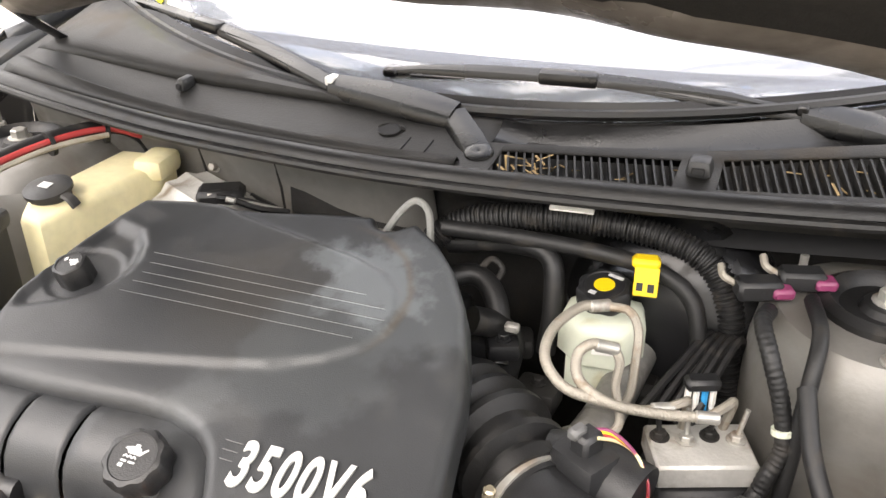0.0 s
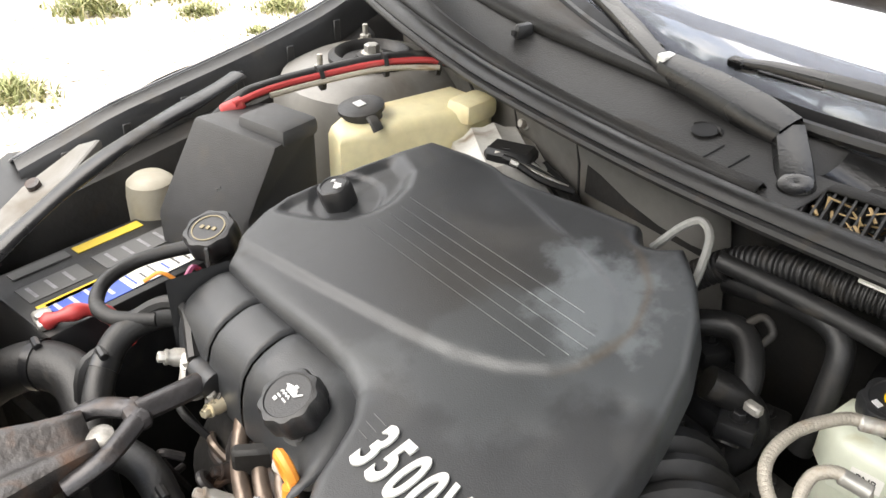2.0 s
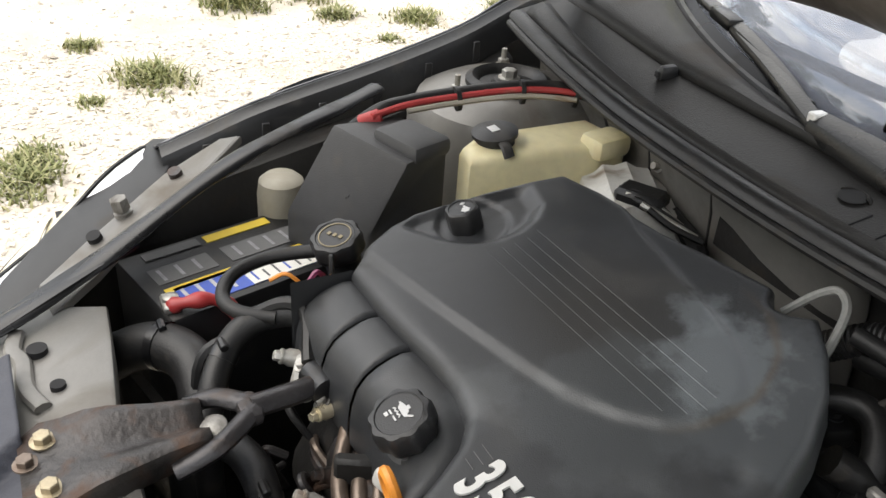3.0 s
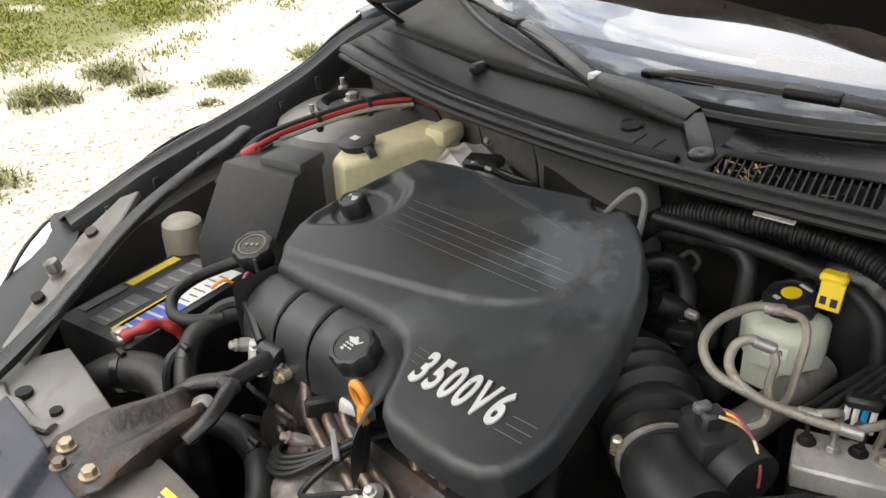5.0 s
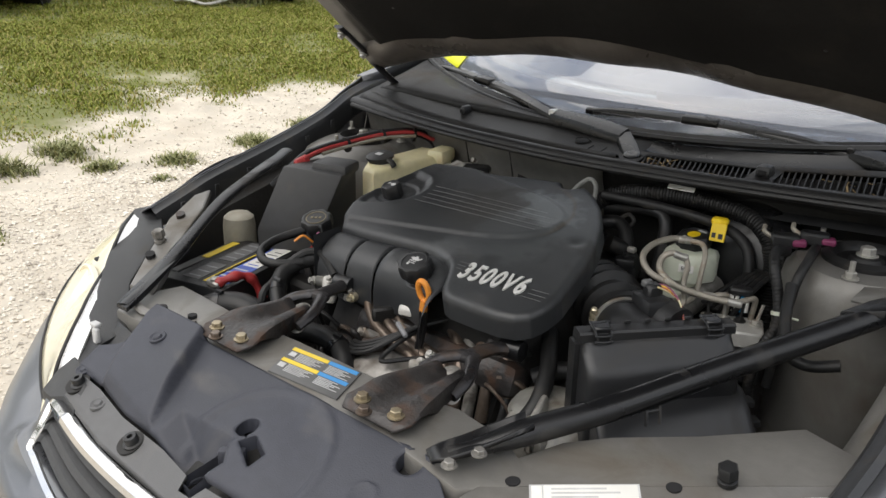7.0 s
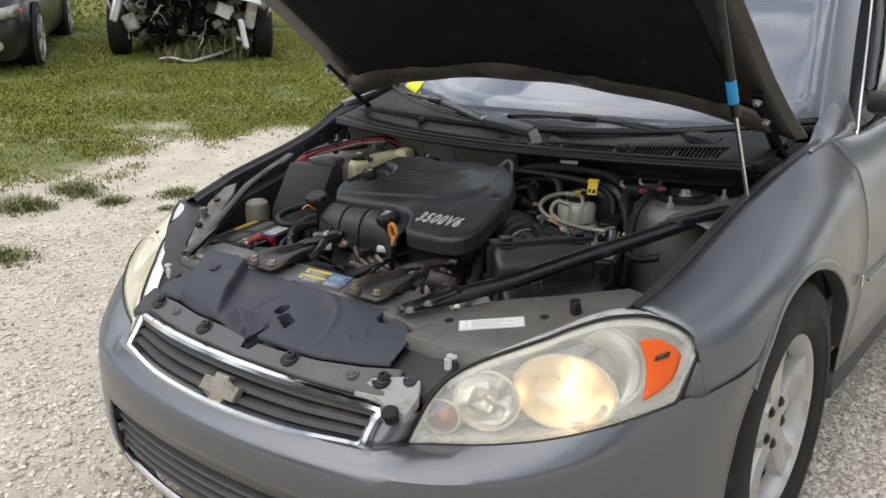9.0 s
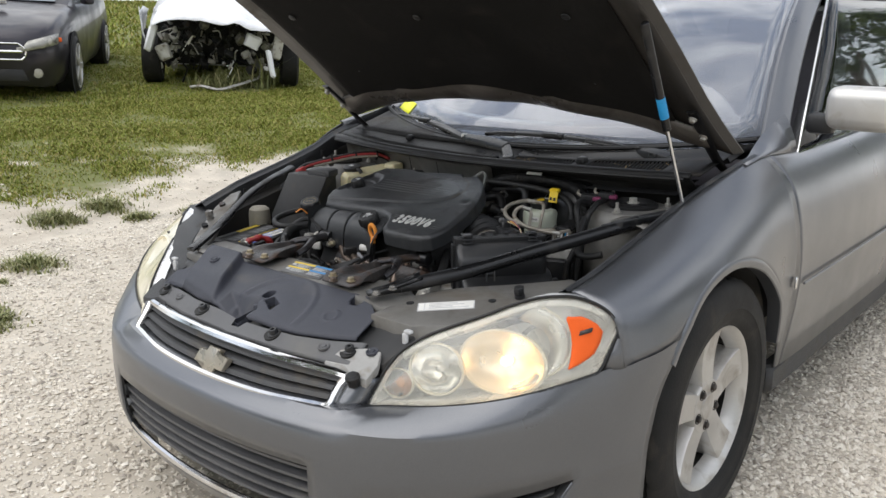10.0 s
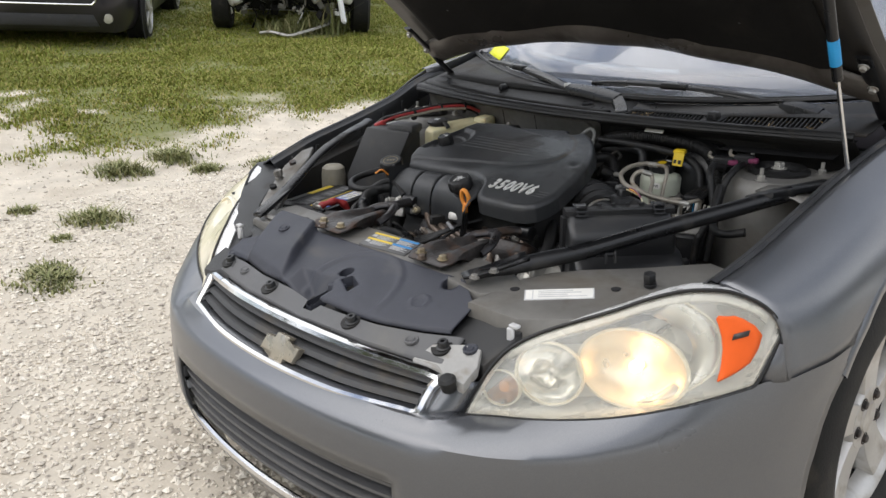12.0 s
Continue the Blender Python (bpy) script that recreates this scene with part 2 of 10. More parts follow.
M_CASE = surface("stained_gearbox_casting", (0.44, 0.43, 0.395), 0.42, 0.5, 0.35, 12, 0.5, 120, ((0.11, 0.09, 0.066), 0.5, 12))
M_HAZE = surface("grey_undercoat", (0.06, 0.058, 0.055), 0.7, 0, 0.3, 5, 0.3, 150, (DUST, 0.3, 7))

for m_ in (M_TYRE, M_RUBBER, M_DARK, M_INTERIOR, M_WIPER):
    m_.node_tree.nodes["Principled BSDF"].inputs["Specular IOR Level"].default_value = 0.42

# ---- mesh helpers ----
def V(*p):
    return Vector(p)


def bm_():
    return bmesh.new()


def root_place(ob):
    p = Vector((0, 0, 0))
    while ob is not None:
        p, ob = p + ob.location, ob.parent
    return p


def thing(name, place, label, category, group="", kind=""):
    ob = new(name)
    ob.location, ob.empty_display_size = place, 0.1
    return tagged(ob, label, category, group, kind)


def finish(name, bm, material, sharp=38, merge=True):
    if merge:
        bmesh.ops.remove_doubles(bm, verts=bm.verts, dist=1e-5)
    bmesh.ops.recalc_face_normals(bm, faces=bm.faces)
    me = bpy.data.meshes.new(name)
    bm.to_mesh(me)
    bm.free()
    for mm in material if isinstance(material, (list, tuple)) else (material,):
        me.materials.append(mm)
    me.shade_smooth()
    me.set_sharp_from_angle(angle=radians(sharp))
    return me


def part(name, bm, material, parent, label="", thick=0.0, sharp=38):
    """One mesh object, given in world places, under a thing or a part."""
    bmesh.ops.translate(bm, verts=bm.verts, vec=-root_place(parent))
    ob = new(name, finish(name, bm, material, sharp))
    ob.parent = parent
    if thick:
        s = ob.modifiers.new("thickness", "SOLIDIFY")
        s.thickness, s.offset = abs(thick), -1 if thick > 0 else 1
    return tagged(ob, label)


def solo(name, bm, material, label, category, group="", kind="", sharp=38, place=None):
    """A thing that is one mesh."""
    lo = place or Vector([sum(v.co[i] for v in bm.verts) / len(bm.verts) for i in range(2)] + [min(v.co.z for v in bm.verts)])
    bmesh.ops.translate(bm, verts=bm.verts, vec=-Vector(lo))
    ob = new(name, finish(name, bm, material, sharp))
    ob.location = lo
    return tagged(ob, label, category, group, kind)


def box(bm, c, s, turn=None, bevel=0.0, seg=1, taper=1.0):
    """A box of size s round c; taper scales its top."""
    made = bmesh.ops.create_cube(bm, size=1)["verts"]
    for v in made:
        k = taper if v.co.z > 0 else 1
        v.co = Vector((v.co.x * s[0] * k, v.co.y * s[1] * k, v.co.z * s[2]))
    if bevel:
        edges = {e for v in made for e in v.link_edges}
        made = list({v for f in bmesh.ops.bevel(bm, geom=list(edges), offset=bevel, segments=seg, affect="EDGES", profile=0.5)["faces"] for v in f.verts} | {v for v in made if v.is_valid})
    m = Matrix.Translation(c) @ (turn.to_4x4() if turn else Matrix.Identity(4))
    bmesh.ops.transform(bm, matrix=m, verts=made)
    return bm


def facing(axis, up=(0, 0, 1)):
    """A turn that lays local z along axis."""
    return Vector(axis).to_track_quat("Z", "Y").to_matrix()


def lathe(bm, profile, c, axis=(0, 0, 1), seg=20, wave=None, caps=True):
    """Turns a profile of (radius, height) round an axis through c. wave(angle, radius) changes a radius."""
    t = facing(axis)
    rings = []
    for r, h in profile:
        ring = []
        for i in range(seg):
            a = 2 * math.pi * i / seg
            rr = wave(a, r) if wave else r
            ring.append(bm.verts.new(Vector(c) + t @ Vector((rr * math.cos(a), rr * math.sin(a), h))))
        rings.append(ring)
    for a, b in zip(rings, rings[1:]):
        for i in range(seg):
            bm.faces.new((a[i], a[(i + 1) % seg], b[(i + 1) % seg], b[i]))
    if profile[0] == profile[-1]:
        caps = False
    for ring, (r, h) in ((rings[0], profile[0]), (rings[-1], profile[-1])):
        if caps and r > 1e-6:
            bm.faces.new(ring)
    return bm


def rod(bm, a, b, r, r2=None, seg=12, edge=0.0):
    d = Vector(b) - Vector(a)
    n = d.length
    r2 = r if r2 is None else r2
    if edge:
        return lathe(bm, [(r - edge, 0), (r, edge), (r2, n - edge), (r2 - edge, n)], a, d, seg)
    return lathe(bm, [(r, 0), (r2, n)], a, d, seg)


def smooth_line(points, steps=8):
    """Points along a Catmull-Rom curve."""
    p = [Vector(q) for q in points]
    p = [2 * p[0] - p[1]] + p + [2 * p[-1] - p[-2]]
    out = []
    for i in range(1, len(p) - 2):
        for k in range(steps):
            t = k / steps
            out.append(0.5 * ((2 * p[i]) + (p[i + 1] - p[i - 1]) * t + (2 * p[i - 1] - 5 * p[i] + 4 * p[i + 1] - p[i + 2]) * t * t + (3 * p[i] - p[i - 1] - 3 * p[i + 1] + p[i + 2]) * t ** 3))
    return out + [p[-2]]


def tube(bm, points, r, seg=10, steps=8, ribs=0.0, pitch=0.0, flat=1.0):
    """A round tube along a smooth line; ribs of that height every pitch metres."""
    line = smooth_line(points, steps) if steps > 1 else [Vector(p) for p in points]
    if ribs:
        fine, total = [line[0]], 0.0
        for a, b in zip(line, line[1:]):
            k = max(1, int((b - a).length / (pitch / 4)))
            fine += [a.lerp(b, (j + 1) / k) for j in range(k)]
        line = fine
    rings, side, run = [], None, 0.0
    for i, p in enumerate(line):
        d = (line[min(i + 1, len(line) - 1)] - line[max(i - 1, 0)]).normalized()
        if side is None:
            side = d.orthogonal().normalized()
            if abs(d.z) < 0.9:
                side = d.cross(Vector((0, 0, 1))).normalized()
        side = (side - d * side.dot(d)).normalized()
        up = d.cross(side)
        if i:
            run += (p - line[i - 1]).length
        rr = r(i / (len(line) - 1)) if callable(r) else r
        if ribs:
            rr += ribs * (1 if (run / pitch) % 1 < 0.5 else -1) * 0.5
        rings.append([bm.verts.new(p + rr * (math.cos(a) * side + flat * math.sin(a) * up)) for a in (2 * math.pi * k / seg for k in range(seg))])
    for a, b in zip(rings, rings[1:]):
        for i in range(seg):
            bm.faces.new((a[i], a[(i + 1) % seg], b[(i + 1) % seg], b[i]))
    bm.faces.new(rings[0])
    bm.faces.new(rings[-1])
    return bm


def grid(bm, rows):
    """A surface through rows of points."""
    vs = [[bm.verts.new(p) for p in row] for row in rows]
    for a, b in zip(vs, vs[1:]):
        for i in range(len(a) - 1):
            bm.faces.new((a[i], a[i + 1], b[i + 1], b[i]))
    return bm


def prism(bm, outline, depth, bevel=0.004, up=(0, 0, 1), top=True):
    """A plate with a rounded upper edge: outline is a loop of places on its top, depth goes down along -up."""
    pts, up = [Vector(p) for p in outline], Vector(up).normalized()
    area = sum(((pts[i] - pts[0]).cross(pts[(i + 1) % len(pts)] - pts[0])).dot(up) for i in range(len(pts)))
    if area < 0:
        pts.reverse()
    n = len(pts)
    ins = []
    for i in range(n):
        a, b = (pts[i] - pts[i - 1]).normalized(), (pts[(i + 1) % n] - pts[i]).normalized()
        na, nb = up.cross(a), up.cross(b)
        m = (na + nb)
        ins.append(m.normalized() / max(0.5, m.length / 2) if m.length > 1e-6 else na)
    rings = []
    for inset, down in ((0, depth), (0, bevel), (bevel * 0.3, bevel * 0.3), (bevel, 0)) if bevel else ((0, depth), (0, 0)):
        rings.append([bm.verts.new(p + ins[i] * inset - up * down) for i, p in enumerate(pts)])
    for a, b in zip(rings, rings[1:]):
        for i in range(n):
            bm.faces.new((a[i], a[(i + 1) % n], b[(i + 1) % n], b[i]))
    if top:
        bmesh.ops.triangulate(bm, faces=[bm.faces.new(rings[-1])])
        bmesh.ops.triangulate(bm, faces=[bm.faces.new(list(reversed(rings[0])))])
    return bm


def mirror_bm(bm):
    bmesh.ops.scale(bm, verts=bm.verts, vec=(-1, 1, 1))
    return bm


def keyed(y, table):
    """Values at y from rows of (y, value, value, ...)."""
    ys = [r[0] for r in table]
    i = max(0, min(len(ys) - 2, int(np.searchsorted(ys, y)) - 1))
    f = min(1.0, max(0.0, (y - ys[i]) / (ys[i + 1] - ys[i])))
    out = []
    for k in range(1, len(table[0])):
        steps = [(table[j + 1][k] - table[j][k]) / (ys[j + 1] - ys[j]) for j in range(len(ys) - 1)]
        tang = []
        for j in (i, i + 1):
            a, b = steps[max(0, j - 1)], steps[min(len(steps) - 1, j)]
            tang.append(0.0 if a * b <= 0 else 2 * a * b / (a + b))
        h = ys[i + 1] - ys[i]
        out.append((2 * f ** 3 - 3 * f ** 2 + 1) * table[i][k] + (f ** 3 - 2 * f ** 2 + f) * h * tang[0] + (3 * f ** 2 - 2 * f ** 3) * table[i + 1][k] + (f ** 3 - f ** 2) * h * tang[1])
    return out


def hex_bolt(bm, c, r=0.009, h=0.009, axis=(0, 0, 1)):
    lathe(bm, [(r * 1.45, 0), (r * 1.45, h * 0.2), (r * 1.05, h * 0.25)], c, axis, 14)
    lathe(bm, [(r, h * 0.2), (r, h * 0.9), (r * 0.85, h), (0.0001, h)], c, axis, 6)
    return bm


def lettering(words, size, m, material, parent, name="lettering", depth=0.001, squeeze=1.0, bold=0.0, slant=0.0):
    """Raised words as a mesh."""
    cu = bpy.data.curves.new(name, "FONT")
    cu.body, cu.size, cu.extrude, cu.align_x, cu.align_y, cu.offset, cu.shear = words, size, depth, "CENTER", "CENTER", bold, slant
    tmp = bpy.data.objects.new(name, cu)
    me = bpy.data.meshes.new_from_object(tmp)
    bpy.data.objects.remove(tmp)
    bpy.data.curves.remove(cu)
    me.transform(Matrix.Translation(-root_place(parent)) @ m @ Matrix.Diagonal((squeeze, 1, 1, 1)))
    me.materials.clear()
    me.materials.append(material)
    ob = new(name, me)
    ob.parent = parent
    return ob


# ---- the car: body ----
car = thing("sedan_car", (0, 2.5, 0), "dark silver metallic four-door sedan with its hood propped open on gravel", "car")
HUB_Y, REAR_Y, HUB_Z, ARCH = 1.032, 3.84, 0.33, 0.382
SIDE = [  # y, then x, z of seven points from the upper inner edge down to the sill
    (0.56, 0.735, 0.715, 0.785, 0.706, 0.826, 0.688, 0.846, 0.66, 0.856, 0.62, 0.874, 0.56, 0.88, 0.45),
    (0.7, 0.745, 0.742, 0.8, 0.728, 0.858, 0.714, 0.892, 0.68, 0.908, 0.62, 0.915, 0.54, 0.91, 0.45),
    (0.85, 0.747, 0.777, 0.8, 0.763, 0.862, 0.749, 0.9, 0.71, 0.92, 0.64, 0.925, 0.56, 0.92, 0.45),
    (1, 0.748, 0.812, 0.8, 0.796, 0.86, 0.78, 0.9, 0.745, 0.924, 0.68, 0.928, 0.58, 0.92, 0.45),
    (1.15, 0.757, 0.85, 0.805, 0.831, 0.863, 0.807, 0.902, 0.76, 0.925, 0.68, 0.93, 0.57, 0.92, 0.42),
    (1.3, 0.785, 0.895, 0.825, 0.874, 0.872, 0.837, 0.904, 0.77, 0.924, 0.68, 0.93, 0.56, 0.91, 0.38),
    (1.45, 0.8, 0.92, 0.832, 0.894, 0.875, 0.847, 0.904, 0.775, 0.922, 0.68, 0.928, 0.54, 0.895, 0.31),
    (1.7, 0.805, 0.905, 0.838, 0.9, 0.876, 0.85, 0.905, 0.775, 0.922, 0.68, 0.928, 0.54, 0.895, 0.3),
    (2.6, 0.805, 0.925, 0.84, 0.915, 0.88, 0.85, 0.91, 0.775, 0.926, 0.68, 0.93, 0.54, 0.895, 0.3),
    (3.6, 0.8, 0.945, 0.838, 0.93, 0.88, 0.86, 0.91, 0.775, 0.926, 0.68, 0.93, 0.54, 0.895, 0.3),
    (4.4, 0.77, 0.965, 0.81, 0.945, 0.855, 0.87, 0.89, 0.78, 0.905, 0.68, 0.905, 0.54, 0.88, 0.32),
    (5, 0.69, 0.95, 0.74, 0.93, 0.79, 0.86, 0.82, 0.78, 0.84, 0.68, 0.84, 0.54, 0.8, 0.34),
]


def seam_z(y):
    """Height of the joint between bumper and fender."""
    return 0.572 + 0.03 * max(0.0, min(1.0, (y - 0.53) / 0.225))


def side_x(y, z):
    k = keyed(max(y, 0.56), SIDE)
    return float(np.interp(z, [k[2 * i + 1] for i in range(6, -1, -1)], [k[2 * i] for i in range(6, -1, -1)]))


def low_edge(y):
    z = keyed(y, SIDE)[13]
    for c in (HUB_Y, REAR_Y):
        if abs(y - c) < ARCH:
            z = max(z, HUB_Z + math.sqrt(ARCH ** 2 - (y - c) ** 2))
    if y < 0.78:
        z = max(z, seam_z(y))
    return z


def side_section(y, n=16):
    k = keyed(y, SIDE)
    pts = smooth_line([(k[2 * i], y, k[2 * i + 1]) for i in range(7)], 6)
    zs, lo = [p.z for p in pts], low_edge(y)
    end = next((i - (lo - zs[i]) / max(1e-6, zs[i - 1] - zs[i]) for i in range(1, len(zs)) if zs[i] < lo), len(zs) - 1)
    out = []
    for j in range(n):
        f = end * j / (n - 1)
        i = min(int(f), len(pts) - 2)
        out.append(pts[i].lerp(pts[i + 1], f - i))
    return out


def side_panel(a, b, step=0.03):
    n = max(2, int((b - a) / step))
    rows = [side_section(a + (b - a) * i / n) for i in range(n + 1)]
    for _ in range(14):
        old = [[p.copy() for p in r] for r in rows]
        for i in range(1, len(rows) - 1):
            for j in range(1, len(rows[0]) - 1):
                rows[i][j].x = 0.5 * old[i][j].x + 0.125 * (old[i - 1][j].x + old[i + 1][j].x + old[i][j - 1].x + old[i][j + 1].x)
                rows[i][j].z = 0.5 * old[i][j].z + 0.125 * (old[i - 1][j].z + old[i + 1][j].z + old[i][j - 1].z + old[i][j + 1].z)
    return rows


for name, y0, y1, label in (("fender", 0.583, 1.470, ""), ("front_door", 1.4735, 2.60, ""), ("rear_door", 2.606, 3.55, ""), ("rear_quarter", 3.556, 5.0, "")):
    for flip in (False, True):
        bm = grid(bm_(), side_panel(y0 if not (flip and name == 'fender') else 0.655, y1))
        if flip:
            mirror_bm(bm)
            for v in bm.verts:
                crest = keyed(v.co.y, SIDE)[0]
                v.co.z -= float(np.interp(v.co.y, [0.56, 0.66, 0.8, 1.2, 1.5], [0.05, 0.035, 0.02, 0.02, 0.0]))
                v.co.z -= 0.42 * min(0.09, max(0, -v.co.x - crest - 0.004)) * min(1, max(0, (1.6 - v.co.y) / 0.2))
        panel = part(name, bm, M_PAINT, car, thick=0.0)
        sol = panel.modifiers.new("thickness", "SOLIDIFY")
        sol.thickness, sol.offset = 0.004, 1 if flip else -1
        if name == "fender":
            lip = bm_()
            arch = []
            for a in np.linspace(0.2, math.pi - 0.62, 34):
                y, z = HUB_Y + (ARCH + 0.002) * math.cos(a), HUB_Z + (ARCH + 0.002) * math.sin(a)
                x, out = side_x(y, z), Vector((0, math.cos(a), math.sin(a)))
                p = Vector((x, y, z))
                arch.append([p + out * e + Vector((d, 0, 0)) for e, d in ((0.010, -0.0035), (0.004, 0.0030), (-0.002, 0.0042), (-0.014, 0.0030), (-0.017, 0.0), (-0.017, -0.035))])
            grid(lip, arch)
            part("arch_lip", mirror_bm(lip) if flip else lip, M_PAINT, panel)
            lin = bm_()
            rows = [[Vector((x, HUB_Y + (ARCH + 0.006) * math.cos(a), HUB_Z + (ARCH + 0.006) * math.sin(a))) for x in (0.87, 0.8, 0.715)] for a in np.linspace(-0.4, math.pi + 0.02, 24)]
            grid(lin, rows)
            part("wheel_arch_liner", mirror_bm(lin) if flip else lin, M_HAZE, panel, "dark grey plastic liner inside the wheel arch")
            fl = bm_()
            rows = []
            for y in np.linspace(0.655 if flip else 0.575, 1.42, 24):
                k = keyed(y, SIDE)
                k[1] -= float(np.interp(y, [0.56, 0.66, 0.8], [0.05, 0.035, 0.02])) if flip else 0
                rows.append([(k[0], y, k[1] + 0.001), (k[0] - 0.010, y, k[1] + 0.004), (k[0] - 0.018, y, k[1] - 0.003), (k[0] - 0.026, y, k[1] - 0.006), (k[0] - 0.032, y, k[1] - 0.016), (k[0] - 0.036, y, k[1] - 0.06)])
            grid(fl, rows)
            flange = part("fender_flange", mirror_bm(fl) if flip else fl, M_FLANGE, panel, "dark painted inner flange of the fender")
            if flip:
                for y in np.linspace(0.72, 1.36, 8):
                    k = keyed(y, SIDE)
                    part("flange_rib", box(bm_(), (-k[0] + 0.0355, y, k[1] - 0.058), (0.004, 0.012, 0.034), bevel=0.001), M_FLANGE, flange)
        if name == "front_door":
            ln = bm_()
            tube(ln, [(0.9285, y, 0.553 + (y - 1.5) * 0.0) for y in np.linspace(1.52, 2.55, 6)], 0.004, 6, 3)
            part("side_moulding", mirror_bm(ln) if flip else ln, M_PAINT, panel, "slim body-colour moulding along the door")
for flip in (False, True):
    bm = box(bm_(), (0.87, 2.4, 0.27), (0.05, 1.95, 0.09), bevel=0.015)
    part("rocker_panel", mirror_bm(bm) if flip else bm, M_PLASTIC_GREY, car, "dark lower sill")
mk = box(bm_(), (0.931, 1.44, 0.573), (0.006, 0.012, 0.034), bevel=0.002)
part("fender_badge", mk, M_CHROME, car, "small chrome emblem on the fender")

# bumper, and the lamps' outline
LOWZ = [(0.444, 0.478), (0.496, 0.487), (0.556, 0.494), (0.632, 0.507), (0.682, 0.518), (0.728, 0.531), (0.77, 0.545), (0.81, 0.561), (0.842, 0.577), (0.846, 0.612), (0.849, 0.638), (0.85, 0.648)]
UPZ = [(0.444, 0.484), (0.45, 0.514), (0.462, 0.556), (0.488, 0.60), (0.538, 0.638), (0.59, 0.664), (0.64, 0.688), (0.684, 0.711), (0.73, 0.726), (0.766, 0.728), (0.804, 0.716), (0.832, 0.694), (0.848, 0.664), (0.85, 0.652)]
LAMPY = [(0.40, 0.25), (0.45, 0.265), (0.55, 0.300), (0.65, 0.345), (0.75, 0.410), (0.83, 0.490), (0.88, 0.58)]


def lamp_point(x, z, deep=0.0):
    return Vector((x - deep * 0.35, keyed(x, LAMPY)[0] + 0.45 * (z - 0.5) + deep * 0.93, z - deep * 0.1))


PLAN = smooth_line([(-0.2, 0.105, 0), (0, 0.095, 0), (0.2, 0.105, 0), (0.38, 0.135, 0), (0.5, 0.182, 0), (0.62, 0.262, 0), (0.72, 0.352, 0), (0.80, 0.445, 0), (0.865, 0.555, 0), (0.902, 0.655, 0)], 6)[6:]
INSET = [(0.08, 0.12), (0.12, 0.07), (0.16, 0.045), (0.2, 0.02), (0.25, 0.006), (0.33, 0.0), (0.40, 0.001), (0.435, 0.004), (0.446, 0.008), (0.452, 0.014), (0.458, 0.025), (0.47, 0.045), (0.6, 0.05)]
CREASE = [(0.4, 0.451), (0.525, 0.451), (0.66, 0.463), (0.72, 0.484), (0.78, 0.506), (0.84, 0.53), (0.905, 0.56)]
TOPZ = [(0, 0.470), (0.38, 0.476), (0.45, 0.479), (0.55, 0.488), (0.70, 0.522), (0.84, 0.568), (0.905, 0.592)]


FIX = next(i for i, p in enumerate(PLAN) if p.x > 0.8)


def bumper_point(i, z):
    p = PLAN[i]
    a, b = PLAN[max(i - 1, 0)], PLAN[min(i + 1, len(PLAN) - 1)]
    d = (b - a).normalized()
    n = Vector((d.y, -d.x, 0)) if i else Vector((0, -1, 0))
    inset = keyed(z, INSET)[0]
    if z > 0.4:
        inset *= max(0.0, min(1.0, 1 - (p.x - 0.45) / 0.3)) if p.x > 0.45 else 1
    out = Vector((p.x, p.y, z)) - n * inset
    if i > FIX:
        end = HUB_Y - math.sqrt(max(0.05, (ARCH + 0.002) ** 2 - (z - HUB_Z) ** 2))
        y0 = PLAN[FIX].y
        y = y0 + (p.y - y0) * (end - y0) / (PLAN[-1].y - y0)
        out = Vector((float(np.interp(y, [q.y for q in PLAN] + [0.72], [q.x for q in PLAN] + [0.916])), y, z)) - n * inset
    return out


SLOT_LOW = [(0, 0.20), (0.385, 0.20), (0.46, 0.218), (0.655, 0.224), (0.745, 0.245), (0.80, 0.282), (0.826, 0.340), (0.86, 0.355), (0.92, 0.36)]
SLOT_TOP = [(0, 0.365), (0.385, 0.365), (0.47, 0.282), (0.635, 0.292), (0.71, 0.312), (0.81, 0.344), (0.826, 0.350), (0.92, 0.375)]


def slot_rows(x):
    a, b = keyed(x, SLOT_LOW)[0], keyed(x, SLOT_TOP)[0]
    return [0.10, 0.14, 0.175, a, a * 0.67 + b * 0.33, a * 0.33 + b * 0.67, b, b * 0.5 + 0.21, 0.42]


def left_slip(p):
    """The far front corner sits a little lower and further back."""
    if p.x > -0.46:
        return p
    k = float(np.interp(p.z, [0.2, 0.45], [0.0, 1.0]))
    ax = -p.x
    dy = float(np.interp(ax, [0.76, 0.91], [0.0, 0.02]))
    dz = float(np.interp(ax, [0.74, 0.91], [0.0, -0.06]))
    dx = float(np.interp(ax, [0.74, 0.91], [0.0, 0.06]))
    return Vector((p.x + dx * k, p.y + dy * k, p.z + dz * k))


